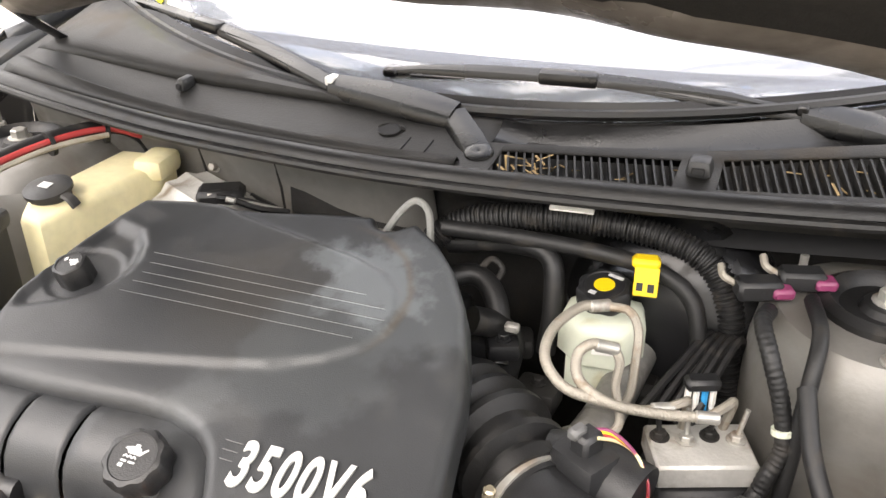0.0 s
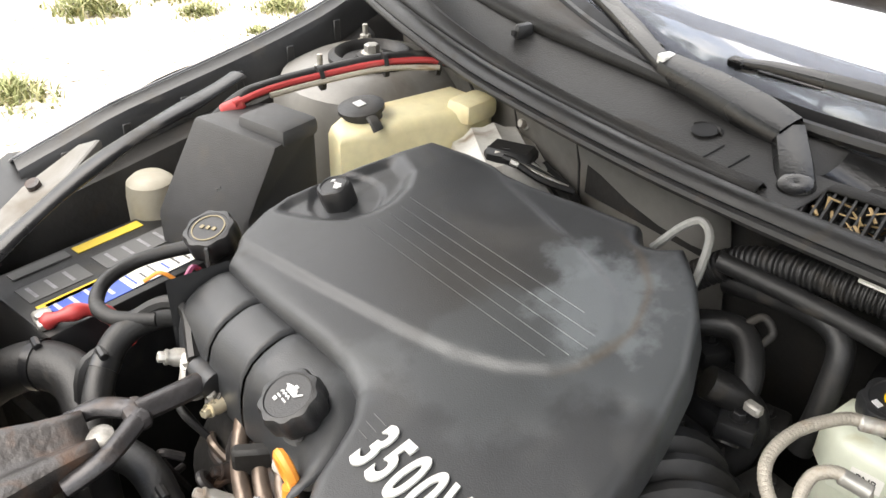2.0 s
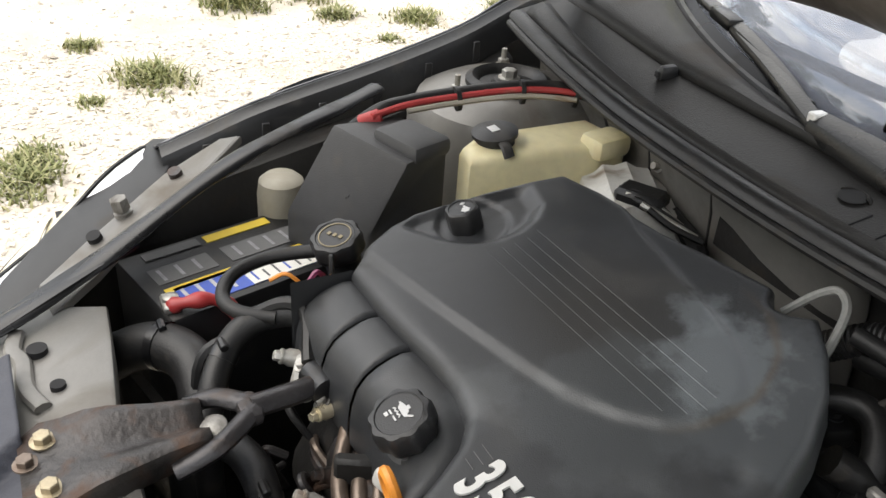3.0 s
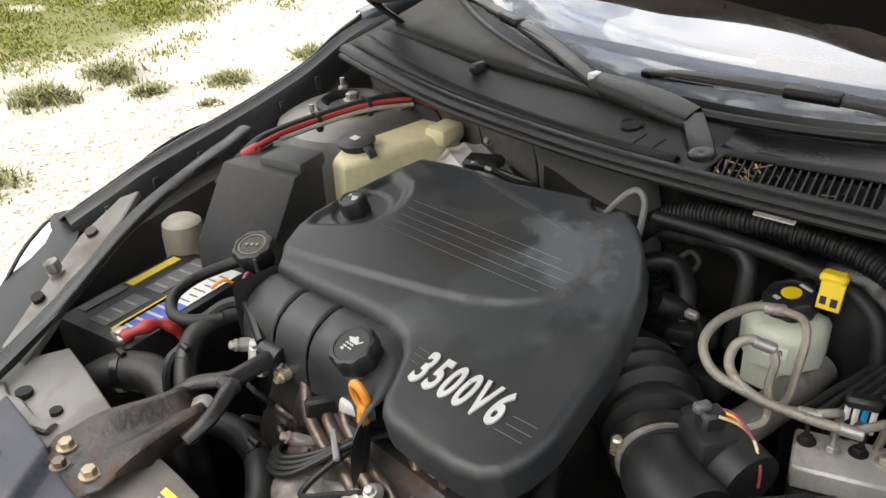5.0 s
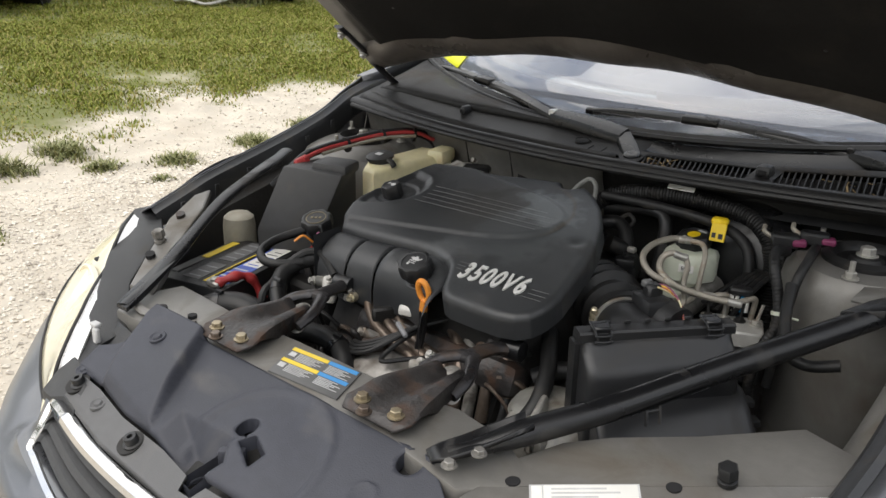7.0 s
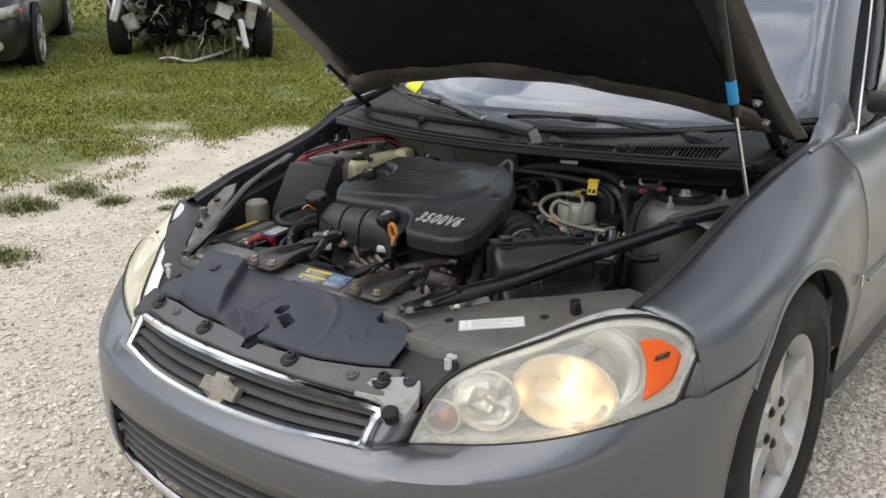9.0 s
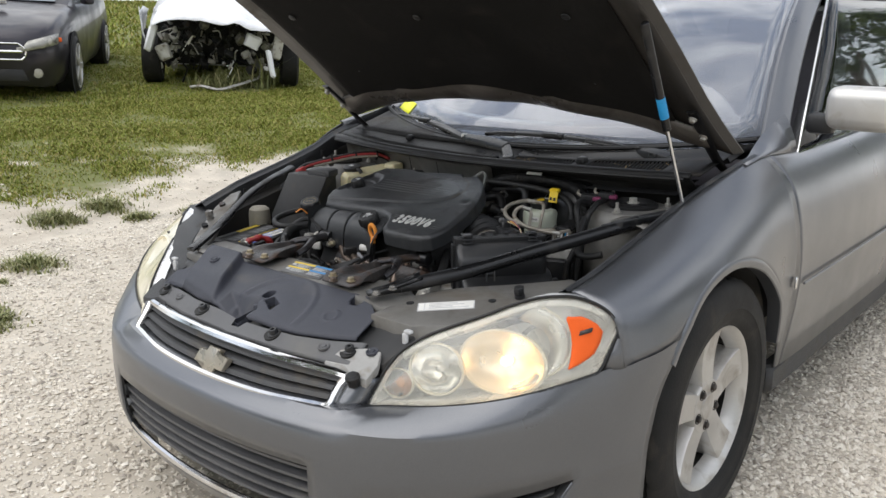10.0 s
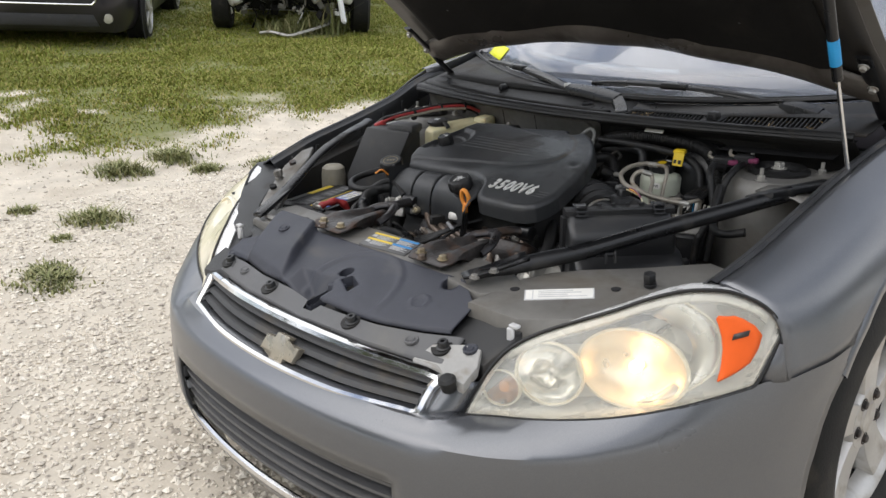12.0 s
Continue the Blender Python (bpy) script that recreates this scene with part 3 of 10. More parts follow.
bm = bm_()
for sx in (1, -1):
    cols = []
    for i, p in enumerate(PLAN):
        top = keyed(p.x, TOPZ)[0]
        zs = slot_rows(p.x) + [0.42 + (top - 0.42) * f for f in (0.3, 0.52, 0.64, 0.76, 1.0)]
        col = [bumper_point(i, z) for z in zs]
        if p.x > 0.444:
            xc = min(p.x, 0.842)
            rim = lamp_point(xc, keyed(xc, LOWZ)[0]) + Vector((0, -0.002, -0.004))
            if p.x > 0.842:
                end_y = HUB_Y - math.sqrt(ARCH ** 2 - (0.602 - HUB_Z) ** 2)
                y = rim.y + (end_y - rim.y) * (p.x - 0.842) / (PLAN[-1].x - 0.842)
                rim = Vector((rim.x + (side_x(y, seam_z(y)) - rim.x) * min(1.0, (y - rim.y) / 0.05), y, seam_z(y) - 0.002))
            base, fade = col[8], min(1.0, max(0.0, (p.x - 0.64) / 0.16))
            edge_ = Vector((base.x, base.y, keyed(p.x, CREASE)[0])).lerp(rim, 0.06)
            edge_.z = keyed(p.x, CREASE)[0]
            shelf = [base.lerp(edge_, 0.72), edge_, edge_.lerp(rim, 0.10) + Vector((0, 0, 0.002)), edge_.lerp(rim, 0.5) + Vector((0, 0, 0.004)), rim]
            for j, f in zip(range(9, 14), (0.3, 0.5, 0.62, 0.85, 1.0)):
                soft_ = base.lerp(rim, f) + (Vector((base.x, base.y, rim.z)) - rim) * 0.2 * math.sin(math.pi * f)
                col[j] = shelf[j - 9].lerp(soft_, fade)
        col.append(col[-1] + Vector((0, 0.035 if p.x < 0.444 else 0.012, 0.004 if p.x < 0.444 else -0.003)))
        cols.append([left_slip(Vector((q.x * sx, q.y, q.z))) for q in col])
    vs = [[bm.verts.new(p) for p in c] for c in cols]
    for i in range(len(vs) - 1):
        xm = (PLAN[i].x + PLAN[i + 1].x) / 2
        for j in range(len(vs[0]) - 1):
            if (xm < 0.385 or 0.475 < xm < 0.826) and 3 <= j < 6:
                continue
            bm.faces.new((vs[i][j], vs[i + 1][j], vs[i + 1][j + 1], vs[i][j + 1]))
bumper = part("front_bumper", bm, M_PAINT, car)
sol = bumper.modifiers.new("thickness", "SOLIDIFY")
sol.thickness, sol.offset = 0.006, 1
XS = np.linspace(-0.385, 0.385, 21)


def front_y(x, z):
    pts_ = [bumper_point(i, z) for i, p in enumerate(PLAN) if p.x < 0.6]
    return float(np.interp(abs(x), [p.x for p in pts_], [p.y for p in pts_]))


for z in (0.235, 0.262, 0.289, 0.316, 0.343):
    bm = bm_()
    rows = [[(x, front_y(x, z) + 0.012 + dy, z + dz) for dy, dz in ((0.0, 0.0), (0.0, 0.007), (0.03, 0.012), (0.03, -0.003), (0, 0))] for x in XS]
    grid(bm, rows)
    part("slat", bm, M_STRIP, bumper)
# black sheet behind the slats stands in for the shade there
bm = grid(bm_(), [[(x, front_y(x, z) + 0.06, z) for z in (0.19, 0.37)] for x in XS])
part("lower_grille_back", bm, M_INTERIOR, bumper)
bm = bm_()
loop = [(x, front_y(x, 0.2) - 0.001, 0.203 + 0.012 * (x / 0.385) ** 2) for x in XS]
tube(bm, loop, 0.009, 8, 2)
part("lower_grille_trim", bm, M_CHROME, bumper, "bright trim below the lower grille")
bm = bm_()
loop = [(-0.385, front_y(0.385, 0.205), 0.205), (-0.386, front_y(0.385, 0.3), 0.3), (-0.384, front_y(0.385, 0.365), 0.364)] + [(x, front_y(x, 0.365), 0.366) for x in XS[1:-1]] + [(0.384, front_y(0.385, 0.365), 0.364), (0.386, front_y(0.385, 0.3), 0.3), (0.385, front_y(0.385, 0.205), 0.205)]
tube(bm, loop, 0.004, 6, 1)
part("lower_grille_frame", bm, M_STRIP, bumper)


def on_bumper(x, z, back=0.0):
    i = min(range(len(PLAN) - 1), key=lambda k: abs((PLAN[k].x + PLAN[k + 1].x) / 2 - x))
    f = (x - PLAN[i].x) / (PLAN[i + 1].x - PLAN[i].x)
    return bumper_point(i, z).lerp(bumper_point(i + 1, z), f) + Vector((-0.5, 0.86, 0)) * back


FOGX = [0.476, 0.5, 0.54, 0.58, 0.62, 0.66, 0.70, 0.74, 0.775, 0.80, 0.815, 0.824]
BARZ = [(0.47, 0.252), (0.635, 0.264), (0.74, 0.289), (0.80, 0.314), (0.82, 0.33)]
for sx in (1, -1):
    side = lambda rows: [[left_slip(Vector((p.x * sx, p.y, p.z))) for p in r] for r in rows]
    rows = []
    for x in FOGX[:-2]:
        z = keyed(x, BARZ)[0]
        rows.append([on_bumper(x, z - 0.004, 0.012), on_bumper(x, z + 0.004, 0.006), on_bumper(x, z + 0.006, 0.012), on_bumper(x, z + 0.002, 0.035), on_bumper(x, z - 0.008, 0.035), on_bumper(x, z - 0.004, 0.012)])
    part("fog_slot_slat", grid(bm_(), side(rows)), M_STRIP, bumper)
    rows = [[on_bumper(x, keyed(x, SLOT_LOW)[0] - 0.001, 0.0), on_bumper(x, keyed(x, SLOT_LOW)[0] + 0.006, 0.012), on_bumper(x, min(keyed(x, SLOT_LOW)[0] + 0.014, keyed(x, SLOT_TOP)[0]), 0.04)] for x in FOGX]
    part("fog_slot_floor", grid(bm_(), side(rows)), M_STRIP, bumper)
    # black sheet gives the slot its dark depth in place of shade
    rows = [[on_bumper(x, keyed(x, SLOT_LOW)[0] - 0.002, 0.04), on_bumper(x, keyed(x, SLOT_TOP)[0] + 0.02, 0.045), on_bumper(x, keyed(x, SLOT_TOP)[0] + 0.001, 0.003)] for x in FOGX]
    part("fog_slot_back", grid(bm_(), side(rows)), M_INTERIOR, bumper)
    rim_ = [on_bumper(0.476, keyed(0.476, SLOT_TOP)[0])] + [on_bumper(x, keyed(x, SLOT_LOW)[0], 0.001) for x in FOGX]
    part("fog_slot_rim", tube(bm_(), side([rim_])[0], 0.0035, 6, 2), M_PAINT, bumper)

# grille between the lamps
GT = smooth_line([(-0.385, 0.25, 0.535), (-0.2, 0.213, 0.542), (0, 0.2, 0.545), (0.2, 0.213, 0.542), (0.385, 0.25, 0.535)], 6)
GB = smooth_line([(-0.378, 0.198, 0.474), (-0.2, 0.155, 0.469), (0, 0.142, 0.467), (0.2, 0.155, 0.469), (0.378, 0.198, 0.474)], 6)
grille = part("grille_frame", tube(bm_(), GT[2:-2] + [GT[-1].lerp(GB[-1], f) for f in (0.02, 0.3, 0.6, 0.98)] + list(reversed(GB[1:-1])) + [GB[0].lerp(GT[0], f) for f in (0.02, 0.4, 0.7, 0.98)] + GT[1:3], 0.0135, 8, 2, flat=0.8), M_CHROME, car, "chromed grille surround")
for f in (0.2, 0.47, 0.74):
    bm = bm_()
    rows = []
    for a, b in zip(GB, GT):
        p = a.lerp(b, f)
        rows.append([p + Vector(o) for o in ((0, 0.012, -0.006), (0, 0.002, 0.002), (0, 0.01, 0.010), (0, 0.04, 0.012), (0, 0.04, -0.004), (0, 0.012, -0.006))])
    grid(bm, rows)
    part("grille_bar", bm, M_PLASTIC_GREY, grille)
    for a, b in zip(GB[2:-2:4], GT[2:-2:4]):
        p = a.lerp(b, f)
        part("bar_tab", box(bm_(), p + Vector((0, 0.035, -0.014)), (0.012, 0.03, 0.02)), M_PLASTIC, grille)
# black sheet added behind the bars, as dark as the shade there
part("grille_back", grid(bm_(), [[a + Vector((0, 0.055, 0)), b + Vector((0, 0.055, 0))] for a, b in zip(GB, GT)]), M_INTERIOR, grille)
bm = bm_()
bow = [(-0.062, -0.016), (-0.05, 0.018), (-0.022, 0.018), (-0.018, 0.030), (0.026, 0.030), (0.022, 0.018), (0.062, 0.016), (0.05, -0.018), (0.022, -0.018), (0.018, -0.030), (-0.026, -0.030), (-0.022, -0.018)]
bt = Vector((0, -0.9, 0.42)).normalized()
bu = Vector((0, 0.42, 0.9)).normalized()
prism(bm, [Vector((0.012, 0.155, 0.503)) + Vector((1, 0, 0)) * a + bu * b for a, b in bow], 0.016, 0.004, bt)
part("front_emblem", bm, M_EMBLEM, grille, "plain pale silver-gold cross-shaped emblem")
for sx in (1, -1):
    bm = bm_()
    rows = []
    for f in np.linspace(0, 1, 5):
        a, b = GB[-1].lerp(GT[-1], f) + Vector((0.008, 0, 0)), lamp_point(0.443 + 0.012 * f, 0.478 + 0.06 * f) + Vector((0, -0.003, 0))
        rows.append([a.lerp(b, g) + Vector((0, -0.012 * math.sin(math.pi * g), 0)) for g in np.linspace(0, 1, 5)])
    grid(bm, [[(p.x * sx, p.y, p.z) for p in r] for r in rows])
    part("bumper_corner", bm, M_PAINT, car, thick=0.004)

# headlamps
LX = [0.444, 0.447, 0.45, 0.456, 0.462, 0.474, 0.488, 0.512, 0.538, 0.571, 0.605, 0.639, 0.67, 0.704, 0.73, 0.758, 0.78, 0.803, 0.82, 0.832, 0.84, 0.845, 0.848, 0.85]


def lamp_rows(deep, shrink=0.0, n=11):
    rows = []
    for x in LX:
        lo, hi = keyed(x, LOWZ)[0], keyed(x, UPZ)[0]
        mid = (lo + hi) / 2
        xx = 0.657 + (x - 0.657) * (1 - shrink)
        rows.append([lamp_point(xx, mid + (z - mid) * (1 - shrink), deep(f) if callable(deep) else deep) for f, z in ((f, lo + (hi - lo) * f) for f in np.linspace(0, 1, n))])
    return rows


M_BULB = glow("warm_lit_bulb", (1.0, 0.6, 0.26), 4)
for sx in (1, -1):
    lift = (lambda x: 0.0) if sx > 0 else (lambda x: float(np.interp(x, [0.46, 0.51, 0.64, 0.76], [0.01, 0.0, -0.05, -0.045])))
    setback = (lambda x: 0.0) if sx > 0 else (lambda x: float(np.interp(x, [0.46, 0.51, 0.64, 0.76], [0.0, 0.03, 0.07, 0.10])))

    def fx(rows):
        out = []
        for r in rows:
            line = []
            for p in r:
                lo, hi = keyed(min(p[0], 0.842), LOWZ)[0], keyed(min(p[0], 0.80), UPZ)[0]
                w = min(1.0, max(0.0, (p[2] - lo) / max(0.01, hi - lo)))
                line.append((p[0] * sx, p[1] + setback(p[0]) * w, p[2] + lift(p[0]) * w))
            out.append(line)
        return out

    if sx < 0:
        top_ = [fx([[lamp_point(x, keyed(x, UPZ)[0])]])[0][0] for x in LX[2:-9] if x < 0.68]
        rows = [[Vector(p) + Vector((0.003, 0.002, 0.002)), Vector(p) + Vector((0.012, 0.010, 0.003)), Vector(p) + Vector((0.024, 0.019, -0.001)), Vector(p) + Vector((0.027, 0.021, -0.02))] for p in top_]
        part("lamp_top_edge", grid(bm_(), rows), M_HOUSING, car, "pale upper edge of the lamp", thick=0.002)
    shell = bm_()
    for a, b in ((lamp_rows(0.003), lamp_rows(0.095, 0.1)),):
        ra = [r[0] for r in a] + a[-1][1:-1] + [r[-1] for r in reversed(a)]
        rb = [r[0] for r in b] + b[-1][1:-1] + [r[-1] for r in reversed(b)]
        grid(shell, fx([ra + [ra[0]], rb + [rb[0]]]))
        grid(shell, fx(b))
    lamp = part("headlamp", shell, M_HOUSING, car, "headlamp with a bright inner housing, lit")
    lens = part("lens", grid(bm_(), fx(lamp_rows(lambda f: -(0.004 if sx > 0 else 0.012) * math.sin(math.pi * f)))), M_LENS if sx > 0 else M_AGED_LENS, lamp, "slightly hazy clear lens" if sx > 0 else "yellowed hazy lens", thick=0.002)
    lens.visible_shadow = False
    edge = lamp_rows(-0.001)
    ring = [r[0] for r in edge] + edge[-1][2:-2:2] + [r[-1] for r in reversed(edge)]
    part("lamp_seal", tube(bm_(), fx([ring + ring[:1]])[0], 0.0035, 6, 2), M_RUBBER, lamp, "black seal round the lens")
    axis = Vector((0.3 * sx, -0.92, 0.25)).normalized()
    for x, z, r, lit in ((0.681, 0.588, 0.064, True), (0.559, 0.562, 0.052, False), (0.486, 0.524, 0.030, False)):
        c = lamp_point(x, z, 0.03)
        wide = 1.42 if lit else 1.14
        oval = lambda a, q: q / math.sqrt((math.cos(a) / wide) ** 2 + math.sin(a) ** 2)
        c = Vector(fx([[c]])[0][0])
        bowl = lathe(bm_(), [(r, 0.0), (r * 0.93, -0.014), (r * 0.78, -0.028), (r * 0.58, -0.038), (r * 0.36, -0.045), (r * 0.16, -0.05)], c, axis, 40, lambda a, q: oval(a, q) * (1 + 0.012 * math.cos(7 * a)), caps=False)
        part("reflector_bowl", bowl, M_REFLECT if lit else M_CLEARBOWL, lamp, "bright reflector bowl", sharp=50)
        part("bowl_rim", lathe(bm_(), [(r * 1.09, -0.006), (r * 1.09, 0.003), (r * 1.03, 0.005), (r * 0.99, 0.0), (r * 0.99, -0.006)], c, axis, 36, oval, caps=False), M_RIMRING, lamp)
        q_ = 0.42 if r < 0.035 else 0.17
        bulb = lathe(bm_(), [(r * q_, -0.05), (r * q_, -0.02), (r * q_ * 0.8, -0.012), (0.0005, -0.009)], c, axis, 14)
        part("bulb", bulb, M_BULB if lit else (M_ORANGE if r < 0.035 else M_CHROME), lamp, "glowing warm bulb" if lit else "")
    am = []
    for z, xl, xr in ((0.586, 0.796, 0.800), (0.594, 0.796, 0.811), (0.603, 0.796, 0.820), (0.614, 0.795, 0.828), (0.635, 0.792, 0.832), (0.656, 0.786, 0.832), (0.672, 0.779, 0.821), (0.684, 0.773, 0.805), (0.689, 0.775, 0.794)):
        am.append([lamp_point(xl + (xr - xl) * g, z, (-0.004 if sx > 0 else 0.012) - 0.004 * math.sin(math.pi * g)) for g in np.linspace(0, 1, 7)])
    amber = part("turn_signal", grid(bm_(), fx(am)), M_AMBER, lamp, "amber side reflector", thick=0.002)
    slot_ = [[lamp_point(x, z, -0.0105 if sx > 0 else 0.009) for z in (0.652 + 0.35 * (x - 0.80), 0.661 + 0.35 * (x - 0.80))] for x in (0.800, 0.808, 0.817)]
    part("signal_slot", grid(bm_(), fx(slot_)), M_RUST, amber, "dark slot in the amber reflector", thick=0.002)
    brow = [[lamp_point(x, keyed(x, UPZ)[0] - d, 0.004 + e) for d, e in ((0.006, 0.0), (0.02, 0.006), (0.03, 0.03))] for x in LX[6:-4]]
    part("lamp_brow", grid(bm_(), fx(brow)), M_HOUSING, lamp, "bright band along the top of the lamp", thick=0.002)
    if sx > 0:
        arc_a = smooth_line([lamp_point(x, z, 0.02) for x, z in ((0.715, 0.706), (0.738, 0.696), (0.772, 0.670), (0.79, 0.63), (0.788, 0.592), (0.764, 0.564), (0.73, 0.546))], 4)
        arc_b = smooth_line([lamp_point(x, z, 0.042) for x, z in ((0.685, 0.672), (0.705, 0.664), (0.738, 0.648), (0.755, 0.615), (0.748, 0.578), (0.728, 0.552), (0.70, 0.532))], 4)
        part("lamp_barrel", grid(bm_(), [[p.lerp(q, g) + Vector((0.003, -0.009, 0.002)) * math.sin(math.pi * g) for g in np.linspace(0, 1, 6)] for p, q in zip(arc_a, arc_b)]), M_BARREL, lamp, "bright silver barrel beside the lit bowl", thick=0.002)
        part("barrel_rim", tube(bm_(), arc_a, 0.0022, 8, 1), M_RIMRING, lamp)

# body-colour corner between the lamp and its fender
for sx in (1,):
    rim_ = [lamp_point(x, keyed(x, UPZ)[0]) for x in (0.735, 0.76, 0.785, 0.81, 0.83, 0.846)] + [lamp_point(x, keyed(x, LOWZ)[0]) for x in (0.849, 0.846, 0.842)]
    sec, sec2 = side_section(0.585, 80), side_section(0.64, 80)
    sec2 = [b for a, b in zip(sec, sec2) if a.x > 0.745]
    sec = [p for p in sec if p.x > 0.745]
    rows = []
    for k, p in enumerate(rim_):
        w_ = sec[int((len(sec) - 1) * k / (len(rim_) - 1))]
        back = sec2[int((len(sec) - 1) * k / (len(rim_) - 1))]
        p = p + Vector((0, 0.004, 0))
        t0, t1 = w_ - p, (back - w_).normalized() * (w_ - p).length
        rows.append([p * (2 * f ** 3 - 3 * f ** 2 + 1) + t0 * (f ** 3 - 2 * f ** 2 + f) + w_ * (3 * f ** 2 - 2 * f ** 3) + t1 * (f ** 3 - f ** 2) for f in (0, 0.2, 0.4, 0.6, 0.8, 1)])
    lo_ = (lambda p: p) if sx > 0 else (lambda p: left_slip(p))
    part("fender_corner", grid(bm_(), [[lo_(Vector((p.x * sx, p.y, p.z))) for p in r] for r in rows]), M_PAINT, car, thick=0.003)


# wheels
def build_wheel(y, sx):
    c = Vector((0.795 * sx, y, HUB_Z))
    ax = Vector((sx, 0, 0))
    rim = bm_()
    lathe(rim, [(0.190, 0.05), (0.194, 0.07), (0.205, 0.092), (0.214, 0.098), (0.217, 0.092), (0.205, 0.06), (0.196, 0.05), (0.190, 0.05)], c, ax, 48)
    lathe(rim, [(0.074, 0.03), (0.074, 0.07), (0.070, 0.0775), (0.036, 0.0785), (0.033, 0.083), (0.0005, 0.085)], c, ax, 36)
    t = facing(ax)
    wheel = part("wheel", rim, M_RIM, car, "five-spoke silver alloy wheel with dusty tyre", sharp=50)
    part("barrel", lathe(bm_(), [(0.198, -0.1), (0.196, 0.055), (0.201, 0.06)], c, ax, 40, caps=False), M_DARK, wheel, "dark inside of the rim")
    for k in range(5):
        a0 = 2 * math.pi * k / 5 + 0.35
        rows = []
        for f in np.linspace(0, 1, 6):
            r = 0.05 + 0.15 * f
            w = 0.031 + 0.013 * f
            h = 0.078 - 0.008 * math.sin(math.pi * f * 0.9) + 0.010 * f
            rows.append([c + t @ (Matrix.Rotation(a0, 3, "Z") @ Vector((r, s * w, hh))) for s, hh in ((-1.08, h - 0.055), (-1.0, h - 0.004), (-0.94, h), (0.94, h), (1.0, h - 0.004), (1.08, h - 0.055))])
        part("spoke", grid(bm_(), rows), M_RIM, wheel)
    tyre = bm_()
    prof = [(0.2, -0.1), (0.235, -0.112), (0.28, -0.116), (0.315, -0.108), (0.33, -0.092)]
    x = -0.085
    while x < 0.085:
        prof += [(0.335, x), (0.335, x + 0.024), (0.327, x + 0.026), (0.327, x + 0.032)]
        x += 0.034
    prof += [(0.335, 0.085), (0.33, 0.094), (0.315, 0.108), (0.29, 0.115), (0.262, 0.117), (0.258, 0.114), (0.24, 0.112), (0.222, 0.104), (0.214, 0.096)]
    lathe(tyre, prof, c, ax, 128, lambda a, q: q - (0.006 if q > 0.332 and math.sin(32 * a) > 0.3 else 0), caps=False)
    part("tyre", tyre, M_TYRE, wheel, "black tyre with worn tread")
    part("brake_disc", lathe(bm_(), [(0.145, 0.0), (0.145, 0.015), (0.05, 0.02), (0.05, 0.03)], c, ax, 32), M_RUST, wheel)
    for k in range(5):
        a = 2 * math.pi * (k + 0.5) / 5 + 0.35
        p = c + t @ Vector((0.052 * math.cos(a), 0.052 * math.sin(a), 0.0785))
        part("lug_nut", lathe(bm_(), [(0.014, -0.002), (0.014, 0.0015), (0.0125, 0.0015), (0.0115, -0.001), (0.009, -0.001), (0.009, 0.006), (0.006, 0.008), (0.0005, 0.008)], p, ax, 12), M_RUST, wheel, "rusty wheel nut in its recess")


for y in (HUB_Y, REAR_Y):
    for sx in (1, -1):
        build_wheel(y, sx)

# cabin: windscreen, pillars, roof, glass
WB = lambda x: Vector((x, 1.275 + 0.52 * x * x, 0.885 + 0.05 * (x / 0.75) ** 2))
WT = lambda x: Vector((x * 0.77, 2.16 + 0.28 * x * x, 1.435 - 0.03 * (x / 0.75) ** 2))
WX = np.linspace(-0.75, 0.75, 25)
wrows = [[WB(x).lerp(WT(x), f) + Vector((0, -0.03, 0.05)) * math.sin(math.pi * f) for x in WX] for f in np.linspace(0, 1, 9)]
shield = part("windshield", grid(bm_(), wrows), M_SHIELD, car, "tinted windshield reflecting the cloudy sky", thick=0.005)
shield.visible_shadow = False
part("windshield_border", grid(bm_(), [[WB(x).lerp(WT(x), f) + Vector((0, -0.001, 0.002)) + Vector((0, -0.03, 0.05)) * math.sin(math.pi * f) for x in WX] for f in (0.0, 0.012, 0.024)]), M_FRIT, shield, "black ceramic border along the glass")
for sx in (1, -1):
    rows = []
    for f in np.linspace(0.02, 1, 26):
        w_ = 0.055 + 0.10 * max(0.0, 1 - f / 0.16) ** 2
        rows.append([WB(x * sx).lerp(WT(x * sx), f) + Vector((0, -0.03, 0.05)) * math.sin(math.pi * f) + Vector((0, 0.006, -0.005)) for x in np.linspace(0.75 - w_, 0.75, 5)])
    part("windshield_border", grid(bm_(), rows), M_INTERIOR, shield)
bm = grid(bm_(), [[WB(x).lerp(WT(x), f) + Vector((0, -0.033, 0.048)) * math.sin(math.pi * f) + Vector((0, -0.001, 0.003)) for x in (-0.665, -0.61, -0.555)] for f in (0.035, 0.06, 0.09)])
part("inspection_sticker", bm, M_STICK_YELLOW, shield, "bright yellow sticker on the glass", thick=0.001)
